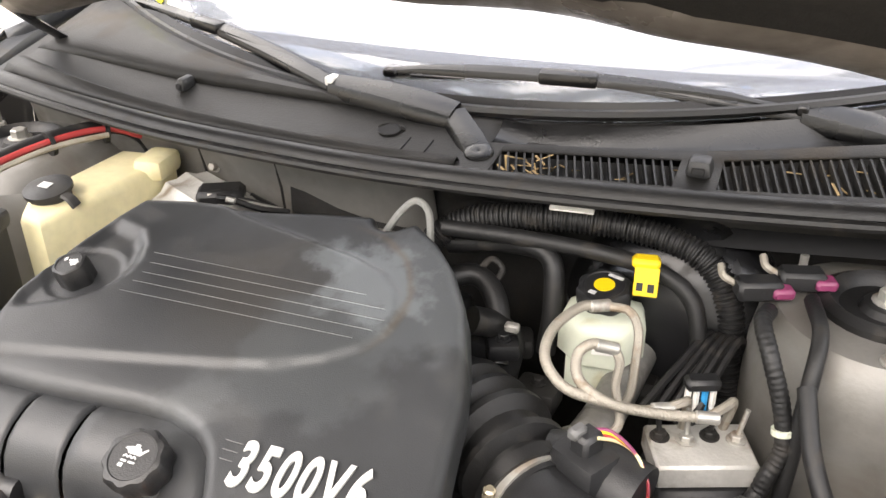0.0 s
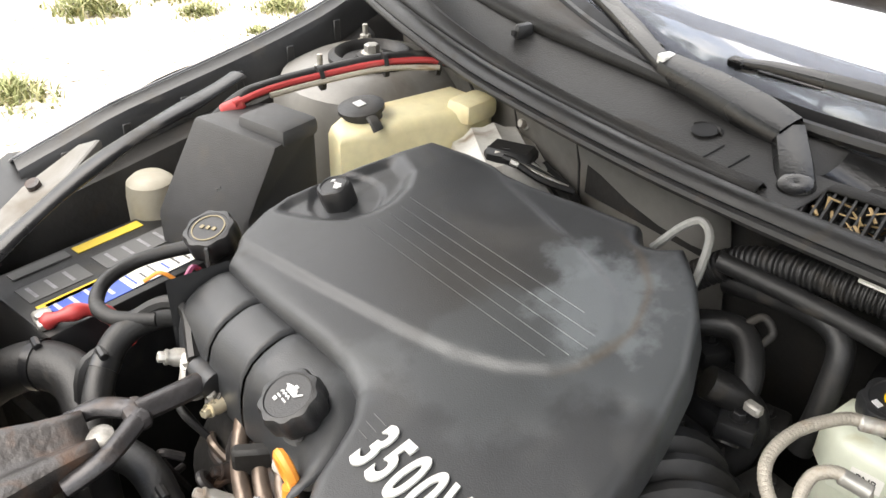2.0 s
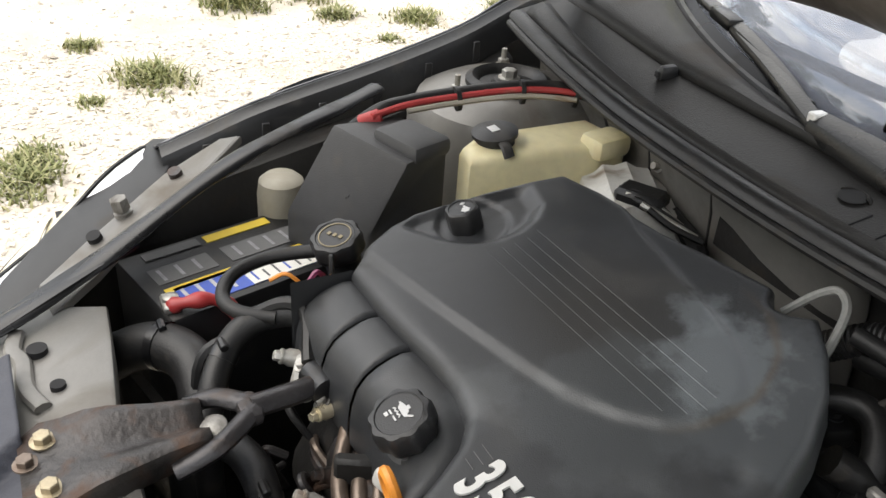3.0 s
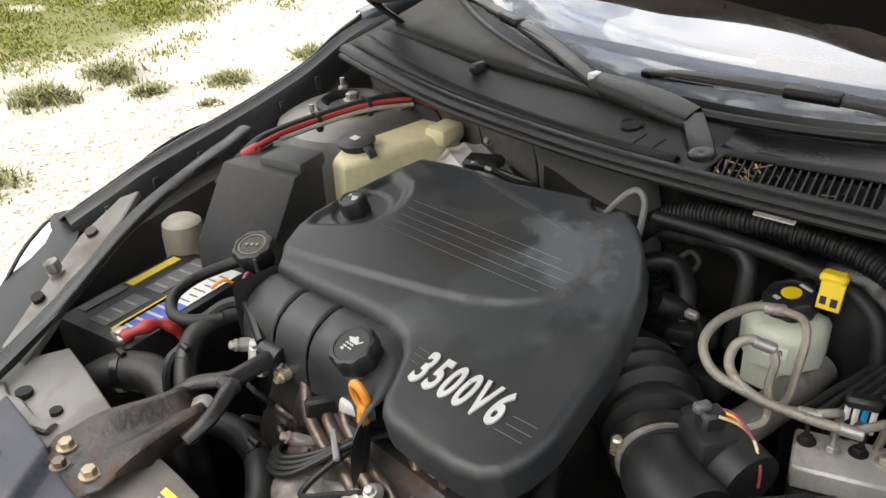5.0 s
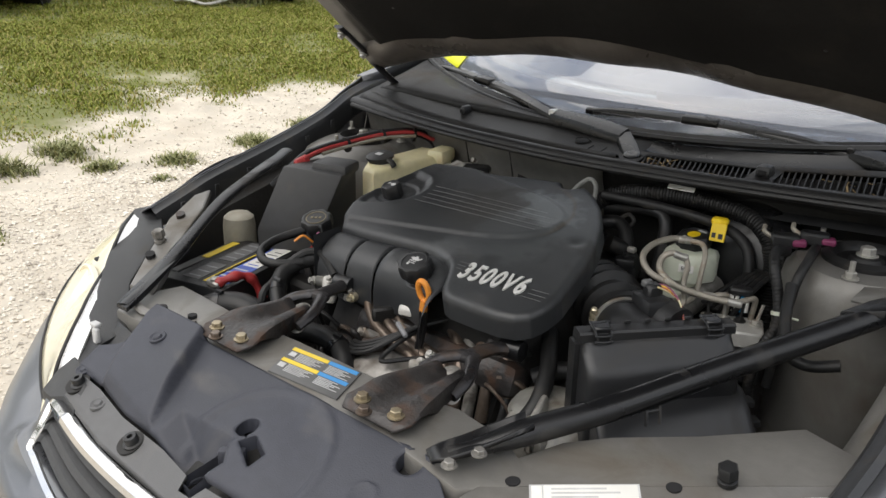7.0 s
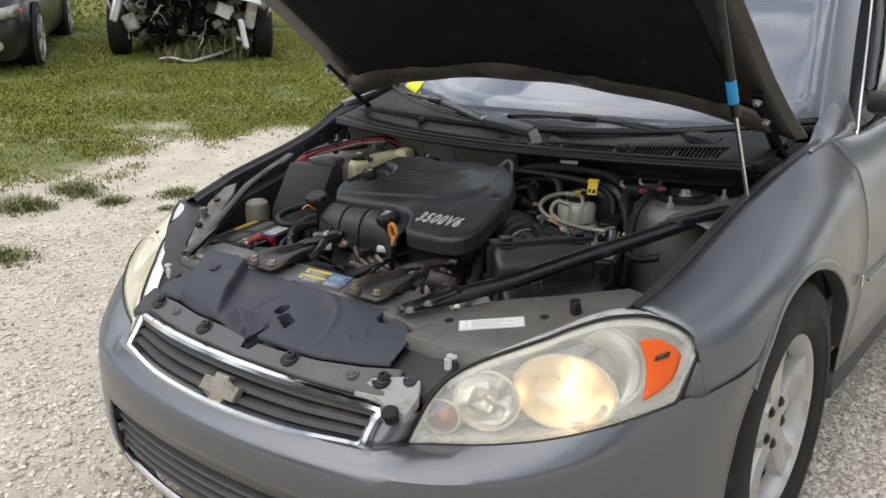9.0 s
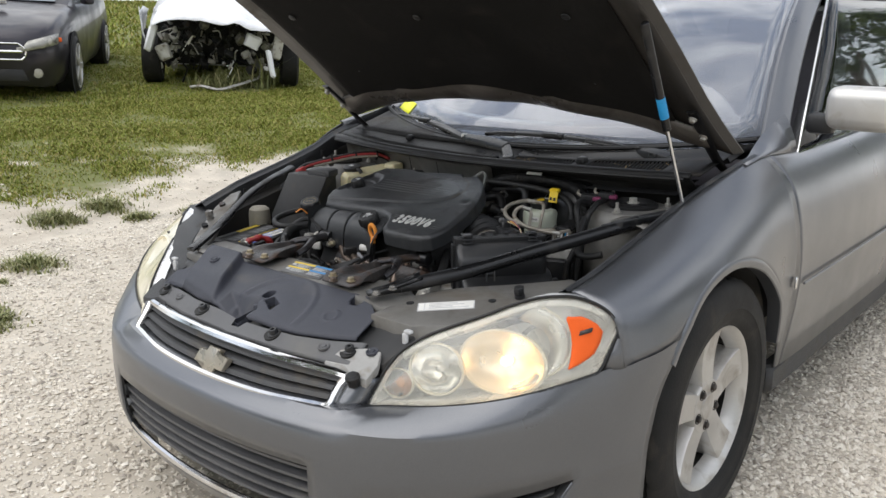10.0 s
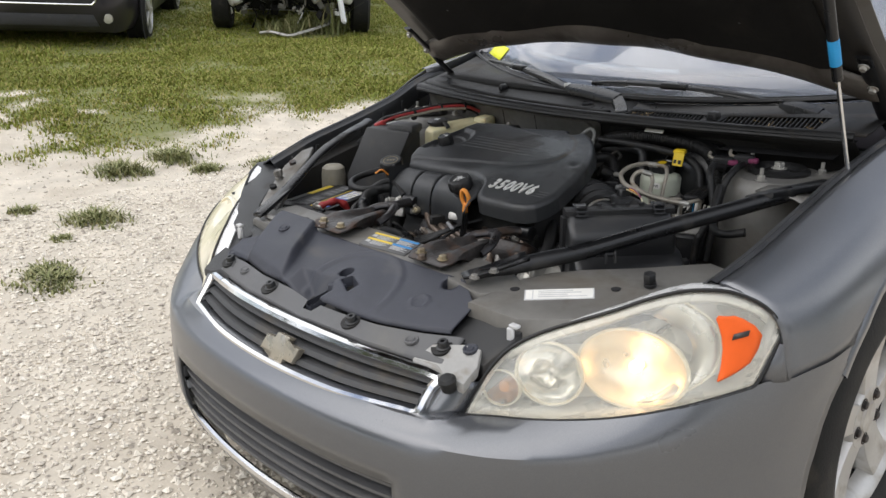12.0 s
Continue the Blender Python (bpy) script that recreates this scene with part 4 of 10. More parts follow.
for sx in (1, -1):
    bm = bm_()
    rows = []
    for f in np.linspace(0, 1, 10):
        p = WB(0.75).lerp(WT(0.75), f) + Vector((0, -0.03, 0.05)) * math.sin(math.pi * f)
        rows.append([p + Vector(o) for o in ((-0.012, 0.004, 0.0), (0.004, 0.0, 0.008), (0.028, 0.02, 0.004), (0.05, 0.06, -0.012), (0.045, 0.08, -0.025), (0.0, 0.06, -0.03), (-0.012, 0.004, 0.0))])
    grid(bm, [[(p.x * sx, p.y, p.z) for p in r] for r in rows])
    part("a_pillar", bm, M_PAINT, car)
    rows = []
    for y, xi, zi in ((1.34, 0.782, 0.902), (1.42, 0.772, 0.915), (1.50, 0.757, 0.936), (1.56, 0.750, 0.955), (1.62, 0.757, 0.985), (1.68, 0.772, 1.01)):
        k = keyed(y, SIDE)
        inn, out_ = Vector((xi, y, zi)), Vector((k[0] + 0.012, y, k[1] - 0.004))
        rows.append([inn + Vector((-0.004, 0, -0.03)), inn, inn.lerp(out_, 0.35) + Vector((0.004, 0, 0.004)), inn.lerp(out_, 0.7) + Vector((0.005, 0, 0.003)), out_])
    part("pillar_foot", grid(bm_(), [[(p.x * sx, p.y, p.z) for p in r] for r in rows]), M_PAINT, car, thick=0.003)
    roofside = smooth_line([(0.63, 2.32, 1.40), (0.62, 2.7, 1.455), (0.615, 3.1, 1.455), (0.62, 3.6, 1.40), (0.69, 4.25, 1.05)], 5)
    part("roof_rail", tube(bm_(), [(p.x * sx, p.y, p.z) for p in roofside], 0.03, 8, 1), M_PAINT, car)
    gl = []
    for f in np.linspace(0, 1, 6):
        a0, a1 = Vector((0.812, 1.70, 0.905)), Vector((0.64, 2.36, 1.40))
        b0, b1 = Vector((0.815, 3.9, 0.95)), Vector((0.64, 3.65, 1.39))
        a, b = a0.lerp(a1, f), b0.lerp(b1, f)
        gl.append([a.lerp(b, g) + Vector((0.02 * math.sin(math.pi * f), 0, 0)) for g in np.linspace(0, 1, 12)])
    side = part("side_glass", grid(bm_(), [[(p.x * sx, p.y, p.z) for p in r] for r in gl]), M_GLASS, car, "dark side window glass", thick=0.004)
    trim = [(0.818, 1.68, 0.897), (0.822, 2.2, 0.915), (0.824, 2.9, 0.935)]
    part("window_trim", tube(bm_(), [(a * sx, b, c) for a, b, c in trim], 0.006, 6, 4), M_CHROME, car, "bright trim along the window sill")
    trim = [(0.818, 1.68, 0.897), (0.735, 2.02, 1.165), (0.652, 2.34, 1.39)]
    part("window_trim", tube(bm_(), [(a * sx, b, c) for a, b, c in trim], 0.005, 6, 4), M_CHROME, car)
    bm = bm_()
    box(bm, (0.98 * sx, 1.715, 1.035), (0.2, 0.1, 0.125), bevel=0.035, seg=3)
    mir = part("door_mirror", bm, M_RIM, car, "silver door mirror on a black foot")
    bm = box(bm_(), (0.865 * sx, 1.72, 0.985), (0.08, 0.05, 0.06), bevel=0.015, seg=2)
    prism(bm, [(0.815 * sx, 1.66, 0.91), (0.815 * sx, 1.86, 0.92), (0.775 * sx, 1.84, 1.03)], 0.02, 0.003, (sx, 0, 0.2))
    part("mirror_foot", bm, M_PLASTIC, mir)
bm = grid(bm_(), [[Vector((x * (0.60 + 0.02 * math.sin(math.pi * f)) / 0.6, 2.2 + 1.4 * f + 0.2 * (x / 0.6) ** 2 * (1 - f), 1.435 + 0.045 * math.sin(math.pi * min(1, f * 0.9 + 0.1)) - 0.03 * (x / 0.6) ** 2)) for x in np.linspace(-0.61, 0.61, 9)] for f in np.linspace(0, 1, 9)])
part("roof", bm, M_PAINT, car, thick=0.005)
part("rear_window", grid(bm_(), [[(x, 3.6 + 0.65 * f, 1.42 - 0.4 * f) for x in np.linspace(-0.6 - 0.08 * f, 0.6 + 0.08 * f, 7)] for f in np.linspace(0, 1, 6)]), M_TINT, car, thick=0.004)
part("trunk_lid", grid(bm_(), [[(x * (1 - 0.1 * f), 4.25 + 0.76 * f, 1.02 - 0.03 * f - 0.06 * (x / 0.78) ** 2) for x in np.linspace(-0.78, 0.78, 9)] for f in np.linspace(0, 1, 6)]), M_PAINT, car, thick=0.005)
part("rear_bumper", grid(bm_(), [[(x, 5.0 + 0.08 * (1 - (x / 0.85) ** 2), z) for x in np.linspace(-0.84, 0.84, 11)] for z in (0.25, 0.5, 0.75, 0.99)]), M_PAINT, car, thick=0.006)
bm = box(bm_(), (0, 2.75, 0.42), (1.5, 2.6, 0.2), bevel=0.03)
part("cabin_floor", bm, M_INTERIOR, car)
part("dashboard", grid(bm_(), [[(x, 1.42 + 0.45 * x * x + 0.55 * f, 0.90 - 0.03 * f) for x in np.linspace(-0.7, 0.7, 9)] for f in np.linspace(0, 1, 5)]), M_INTERIOR, car, "black dashboard", thick=0.03)
for sx in (1, -1):
    bm = box(bm_(), (0.37 * sx, 2.5, 0.72), (0.5, 0.5, 0.18), bevel=0.05, seg=2)
    box(bm, (0.37 * sx, 2.75, 1.0), (0.48, 0.14, 0.62), bevel=0.05, seg=2)
    part("front_seat", bm, M_SKIRT, car)
bm = box(bm_(), (0, 3.6, 0.85), (1.3, 0.2, 0.7), bevel=0.05, seg=2)
part("rear_seat", bm, M_SKIRT, car)

# hood, hinged at the rear and propped open
HA = radians(36)
HDIR, HNRM, HREAR = Vector((0, -math.cos(HA), math.sin(HA))), Vector((0, math.sin(HA), math.cos(HA))), Vector((0.022, 1.365, 0.93))


def hood_point(x, s, up=0.0):
    return HREAR + Vector((x, 0, 0)) + HDIR * s + HNRM * (up - 0.03 * (x / 0.75) ** 2)


def hood_rows(edge, up, n=26, m=22):
    rows = []
    for x in np.linspace(-1, 1, n):
        s0 = 0.155 * (1 - x * x) + edge
        s1 = 1.19 - 0.13 * x * x - edge
        rows.append([hood_point(x * float(np.interp(f, [0, 0.12, 0.25, 1], [0.758, 0.737, 0.725, 0.712])) * (1 - edge), s0 + (s1 - s0) * f, up + 0.02 * math.sin(math.pi * f)) for f in np.linspace(0, 1, m)])
    return rows


bm = grid(bm_(), hood_rows(0.0, 0.035))
hood = part("hood", bm, M_PAINT, car, "open hood with a black dusty underside", thick=0.003)
M_UNDER = surface("hood_inner_primer", (0.036, 0.033, 0.03), 0.38, 0.1, 0.35, 4, 0.2, 90, ((0.06, 0.05, 0.04), 0.18, 6))
M_PAD = surface("black_felt_pad", (0.013, 0.0125, 0.012), 0.9, 0, 0.3, 6, 0.5, 260, ((0.02, 0.018, 0.016), 0.1, 7))
M_PAD.node_tree.nodes["Principled BSDF"].inputs["Specular IOR Level"].default_value = 0.12
bm = grid(bm_(), hood_rows(0.02, 0.012))
part("inner_panel", bm, M_UNDER, hood, "dark brownish pressed inner panel of the hood", thick=0.003)
bm = bm_()
outer, inner = hood_rows(0.0, 0.032), hood_rows(0.02, 0.012)
ro = [r[0] for r in outer] + outer[-1][1:-1] + [r[-1] for r in reversed(outer)] + list(reversed(outer[0][1:-1]))
ri = [r[0] for r in inner] + inner[-1][1:-1] + [r[-1] for r in reversed(inner)] + list(reversed(inner[0][1:-1]))
grid(bm, [ro + ro[:1], ri + ri[:1]])
part("hood_edge", bm, M_UNDER, hood)
rows = []
for x in np.linspace(-0.93, 0.93, 44):
    s0 = 0.155 * (1 - x * x) + 0.022
    rows.append([hood_point(x * 0.752, s0 + 0.105 * f, 0.010 - (0.016 + 0.006 * math.cos(15 * x)) * math.sin(math.pi * f) ** 0.6 - 0.004 * math.sin(23 * x) * f) for f in (0, 0.1, 0.25, 0.45, 0.6, 0.75, 0.9, 1)])
part("rear_reinforcement", grid(bm_(), rows), surface("brown_grey_primer", (0.115, 0.103, 0.092), 0.3, 0.15, 0.35, 5, 0.25, 90, ((0.045, 0.038, 0.032), 0.4, 6)), hood, "brownish pressed stiffener along the rear edge", thick=-0.003)
rows = []
for x in np.linspace(-0.85, 0.85, 40):
    wave_ = 0.012 * math.cos(9 * x) + 0.05 * max(0.0, abs(x) - 0.62)
    s0, s1 = 0.155 * (1 - x * x) + 0.105 + wave_, 1.19 - 0.13 * x * x - 0.09
    rows.append([hood_point(x * 0.735, s0 + (s1 - s0) * f, -0.004 + 0.02 * math.sin(math.pi * f) + (0.012 if f in (0, 1) or abs(x) > 0.84 else 0.0)) for f in (0, 0.015, 0.1, 0.25, 0.4, 0.55, 0.7, 0.85, 0.985, 1)])
pad = part("insulation_pad", grid(bm_(), rows), M_PAD, hood, "matte black felt pad under the hood", thick=-0.004)
for x, s_ in ((-0.45, 0.33), (-0.15, 0.33), (0.15, 0.33), (0.45, 0.33), (-0.5, 0.62), (0.0, 0.6), (0.5, 0.62), (-0.4, 0.95), (0.4, 0.95)):
    part("pad_pin", lathe(bm_(), [(0.012, 0.0), (0.011, 0.003), (0.0005, 0.005)], hood_point(x, s_, -0.008 + 0.015 * math.sin(math.pi * s_)), -HNRM, 12), M_PLASTIC, pad)
for sx in (1, -1):
    x0 = 0.022 + 0.695 * sx
    line = [hood_point(0.695 * sx, s_, u_) for s_, u_ in ((0.24, 0.004), (0.14, 0.0), (0.06, -0.006))] + [Vector((x0, 1.36, 0.893)), Vector((x0, 1.40, 0.87))]
    hinge = part("hood_hinge", tube(bm_(), line, 0.017, 8, 3, flat=0.3), M_BLACKSTEEL, hood, "dark steel hood hinge")
    for s_ in (0.13, 0.22):
        part("hinge_bolt", hex_bolt(bm_(), hood_point(0.695 * sx, s_, -0.006), 0.008, 0.01, -HNRM), M_STEEL, hinge)
sb, st = Vector((0.745, 1.081, 0.835)), Vector((0.722, 0.872, 1.275))
rodp = part("hood_strut", rod(bm_(), sb.lerp(st, 0.43), st, 0.0105, seg=14, edge=0.002), M_BLACKSTEEL, car, "gas strut holding the hood open")
part("strut_rod", rod(bm_(), sb, sb.lerp(st, 0.44), 0.0045), M_CHROME, rodp, "bare steel strut rod")
part("strut_tape", rod(bm_(), sb.lerp(st, 0.50), sb.lerp(st, 0.61), 0.0113, seg=14), M_BLUE, rodp, "blue label round the strut")


# ---- engine bay: sheet metal, cowl, front panel ----
def bay_line(y):
    k = keyed(y, SIDE)
    return k[0] - 0.034, k[1] - 0.06


for sx in (1, -1):
    rows = []
    for y in np.linspace(0.5, 1.24, 14):
        x, z = bay_line(max(y, 0.575))
        rows.append([(x * sx, y, z + (0.0 if sx > 0 else -0.02)), ((x - 0.03) * sx, y, z - 0.03), (0.655 * sx, y, 0.6), (0.645 * sx, y, 0.42), (0.62 * sx, y, 0.27)])
    # left wall takes the black material: its shade is put into the colour
    apron = part("inner_fender", grid(bm_(), rows), M_BAY if sx > 0 else M_DARK, car, "inner fender wall, dusty paint on the right, shade-dark on the left", thick=0.004)
    bm = bm_()
    c = Vector((0.572, 1.148, 0.0)) if sx > 0 else Vector((-0.602, 1.168, 0.0))
    w_ = 0.0 if sx > 0 else 0.03
    lathe(bm, [(0.132 + w_, 0.42), (0.128 + w_, 0.6), (0.126 + w_, 0.735), (0.12 + w_ * 0.7, 0.768), (0.105, 0.786), (0.075, 0.79), (0.062, 0.79), (0.06, 0.783), (0.045, 0.783)], c, (0, 0, 1), 36)
    tower = part("strut_tower", bm, M_BAY, car, "rounded strut tower with a rubber mount in its top")
    bm = lathe(bm_(), [(0.068, 0.786), (0.068, 0.797), (0.058, 0.803), (0.05, 0.797), (0.046, 0.79), (0.028, 0.79), (0.024, 0.797), (0.012, 0.8)], c, (0, 0, 1), 32)
    part("strut_mount", bm, M_RUBBER, tower, "black rubber strut mount")
    part("centre_nut", hex_bolt(bm_(), (c.x, c.y, 0.797), 0.012, 0.016), M_STEEL, tower, "bright steel nut")
    for a in (0.6, 2.7, 4.75):
        p = (c.x + 0.093 * math.cos(a), c.y + 0.093 * math.sin(a), 0.787)
        bm = hex_bolt(bm_(), p, 0.009, 0.012)
        rod(bm, (p[0], p[1], p[2] + 0.01), (p[0], p[1], p[2] + 0.028), 0.0045, seg=8)
        part("tower_stud", bm, M_STEEL, tower)
    if sx < 0:
        continue
    rows = []
    for y in np.linspace(0.98, 1.22, 7):
        x, z = bay_line(y)
        d = 1 - abs(y - 1.1) / 0.16
        rows.append([(x * sx, y, z + 0.02), ((x - 0.03) * sx, y, 0.79 + (z - 0.77) * 0.4), (0.64 * sx, y, 0.787), (0.60 * sx, y, 0.784)])
    part("tower_flange", grid(bm_(), rows), M_BAY, tower, thick=0.004)

FW = np.linspace(-0.70, 0.70, 29)
SEAL = lambda x: Vector((x, 1.13 + 0.17 * abs(x) ** 2 + (0.04 * max(0, -x - 0.3) if x < 0 else 0), 0.862 + 0.02 * max(0, x)))
for x0, x1, m_, label in ((-0.70, 0.06, M_BAY, "dusty grey painted firewall"), (0.06, 0.70, M_DARK, "black insulated side of the firewall")):
    rows = []
    for x in np.linspace(x0, x1, 17):
        s = SEAL(x)
        rows.append([s + Vector((0, 0.008, -0.008)), (x, s.y + 0.05, 0.835), (x, s.y + 0.066, 0.78), (x, s.y + 0.075, 0.70), (x, s.y + 0.1, 0.5), (x, s.y + 0.12, 0.28)])
    part("firewall", grid(bm_(), rows), m_, car, label, thick=0.004)
for x in (-0.30, -0.17):
    part("firewall_seam", tube(bm_(), [(x, SEAL(x).y + 0.049, 0.833), (x, SEAL(x).y + 0.063, 0.78), (x, SEAL(x).y + 0.072, 0.70)], 0.0028, 6, 2), M_DARK, car)
# no hollow here: a dark slab carries the recess's shade as colour
bm = bm_()
box(bm, (-0.06, 1.205, 0.765), (0.2, 0.02, 0.05), bevel=0.006)
part("firewall_recess", bm, M_DARK, car)
part("firewall_bolt", hex_bolt(bm_(), (-0.28, 1.205, 0.789), 0.006, 0.012, (0, -1, 0.3)), M_STEEL, car)
sl = part("hood_seal", tube(bm_(), [SEAL(x) + Vector((0, 0.006, 0.0)) for x in np.linspace(-0.70, 0.70, 22)], 0.015, 10, 3, flat=0.75), M_RUBBER, car, "black rubber seal along the cowl")
part("seal_lip", tube(bm_(), [SEAL(x) + Vector((0, -0.012, -0.006)) for x in np.linspace(-0.69, 0.69, 22)], 0.006, 8, 3), M_RUBBER, sl)

# cowl panel: left moulded part, right vent grille
def cowl_point(x, f):
    a, b = SEAL(x) + Vector((0, 0.012, 0.004)), WB(x) + Vector((0, -0.012, 0.004))
    sink = 0.022 * max(0.0, min(1.0, (x - 0.10) / 0.05)) * max(0.0, min(1.0, (f - 0.58) / 0.06)) * (1.0 if f < 0.97 else 0.3)
    return a.lerp(b, f) + Vector((0, 0, -0.003 * math.sin(math.pi * f) - sink))


bm = bm_()
cx = list(np.linspace(-0.72, 0.137, 28)) + [0.14, 0.343, 0.388, 0.61, 0.63, 0.72]
cf = [0, 0.04, 0.09, 0.47, 0.58, 0.65, 0.8, 0.96, 1.0]
cv = [[bm.verts.new(cowl_point(x, f)) for f in cf] for x in cx]
for i in range(len(cx) - 1):
    xm = (cx[i] + cx[i + 1]) / 2
    for j in range(len(cf) - 1):
        if ((0.14 < xm < 0.343) or (0.388 < xm < 0.61)) and 0.09 <= cf[j] < 0.47:
            continue
        bm.faces.new((cv[i][j], cv[i + 1][j], cv[i + 1][j + 1], cv[i][j + 1]))
cowl = part("cowl_panel", bm, M_COWL, car, "sun-faded black plastic cowl panel below the windshield", thick=0.004)
for a, b, n in ((0.14, 0.343, 21), (0.388, 0.61, 22)):
    for k in range(n + 1):
        x = a + (b - a) * k / n
        p, q = cowl_point(x + 0.004, 0.08), cowl_point(x - 0.012, 0.48)
        bm = bm_()
        grid(bm, [[p + Vector((dx, 0, dz)), q + Vector((dx, 0, dz))] for dx, dz in ((-0.0012, -0.014), (-0.0012, -0.002), (0.0012, -0.002), (0.0012, -0.014))])
        part("vent_slat", bm, M_COWL, cowl)
# black sheet under the vent slats, in place of their shade
part("cowl_trough", grid(bm_(), [[cowl_point(x, 0.02) + Vector((0, 0, -0.06)), cowl_point(x, 0.55) + Vector((0, 0, -0.06))] for x in np.linspace(0.12, 0.66, 8)]), M_INTERIOR, cowl)
bm = bm_()
rng = random.Random(4)
for k in range(46):
    x = rng.choice([rng.uniform(0.15, 0.2), rng.uniform(0.15, 0.37), rng.uniform(0.43, 0.62)])
    p = cowl_point(x, rng.uniform(0.12, 0.44)) + Vector((0, 0, rng.uniform(-0.018, 0.0)))
    d = Vector((rng.uniform(-1, 1), rng.uniform(-1, 1), rng.uniform(-0.3, 0.3))).normalized()
    tube(bm, [p - d * rng.uniform(0.004, 0.016), p + d * 0.002, p + d * rng.uniform(0.004, 0.014)], rng.uniform(0.0006, 0.0019), 5, 1, flat=0.5)
tagged(solo("leaf_litter", bm, M_LEAF, "dry brown twigs and leaf bits caught in the vent slots", "leaves", kind="stuff"))
for x, f in ((-0.347, 0.52), (0.366, 0.3)):
    p = cowl_point(x, f)
    clip_ = part("cowl_clip", box(bm_(), p + Vector((0, 0, 0.008)), (0.03 if x > 0 else 0.016, 0.034, 0.02), bevel=0.006, seg=2, taper=0.8), M_PLASTIC, cowl)
    part("clip_window", box(bm_(), p + Vector((0, -0.017, 0.007)), (0.014 if x > 0 else 0.008, 0.003, 0.008), bevel=0.001), M_INTERIOR, clip_)
# domed inspection recess and seams
p = cowl_point(-0.01, 0.60)
rows = [[p + Vector((0.021 * r_ * math.cos(a), 0.016 * r_ * math.sin(a), 0.010 * (1 - r_) - 0.002 + (0.004 if r_ < 0.9 else 0))) for a in np.linspace(0.1, math.pi - 0.1, 14)] for r_ in (1.1, 1.0, 0.85, 0.6)]
part("cowl_eyelid", grid(bm_(), rows), M_COWL, cowl, "half-round hooded recess in the cowl", thick=0.002)
part("cowl_hole", lathe(bm_(), [(0.015, 0.0016), (0.0005, 0.0018)], p + Vector((0, -0.002, 0.001)), (0, -0.2, 1), 18), M_INTERIOR, cowl)
for x in (0.022, 0.052):
    part("panel_seam", tube(bm_(), [cowl_point(x, f) + Vector((0, 0, 0.0005)) for f in (0.1, 0.3, 0.5)], 0.0013, 5, 2), M_INTERIOR, cowl)
part("cowl_well", grid(bm_(), [[cowl_point(x, f) + Vector((0, 0, 0.003)) for f in (0.62, 0.7, 0.85, 0.97)] for x in np.linspace(0.12, 0.70, 16)]), M_WIPER, cowl, "black well between the vents and the glass")
part("glass_edge_moulding", tube(bm_(), [WB(x) + Vector((0, -0.006, 0.010)) for x in np.linspace(-0.74, 0.74, 24)], 0.007, 6, 2), M_RUBBER, cowl)
# raised upper deck of the cowl, ending in a notch towards the wiper
rows = []
for x in np.linspace(-0.70, -0.02, 40):
    f0 = float(np.interp(x, [-0.70, -0.60, -0.48, -0.36, -0.25, -0.15, -0.02], [0.30, 0.40, 0.50, 0.60, 0.74, 0.84, 0.92]))
    up_ = float(np.interp(x, [-0.70, -0.6, -0.3, -0.1, -0.02], [0.004, 0.012, 0.014, 0.010, 0.002]))
    rows.append([cowl_point(x, f0 + (0.98 - f0) * g) + Vector((0, 0, 0.001 + up_ * h)) for g, h in ((0, 0), (0.08, 0.65), (0.2, 1.0), (0.6, 1.0), (1.0, 0.7))])
part("cowl_deck", grid(bm_(), rows), M_COWL, cowl, "raised upper step of the cowl panel", thick=0.003)
rows = []
for x in np.linspace(-0.70, 0.10, 30):
    rows.append([cowl_point(x, f) + Vector((0, 0, h)) for f, h in ((0.03, 0.0), (0.07, 0.007), (0.14, 0.009), (0.20, 0.001))])
part("cowl_front_fold", grid(bm_(), rows), M_COWL, cowl, "rounded front fold of the cowl", thick=0.002)


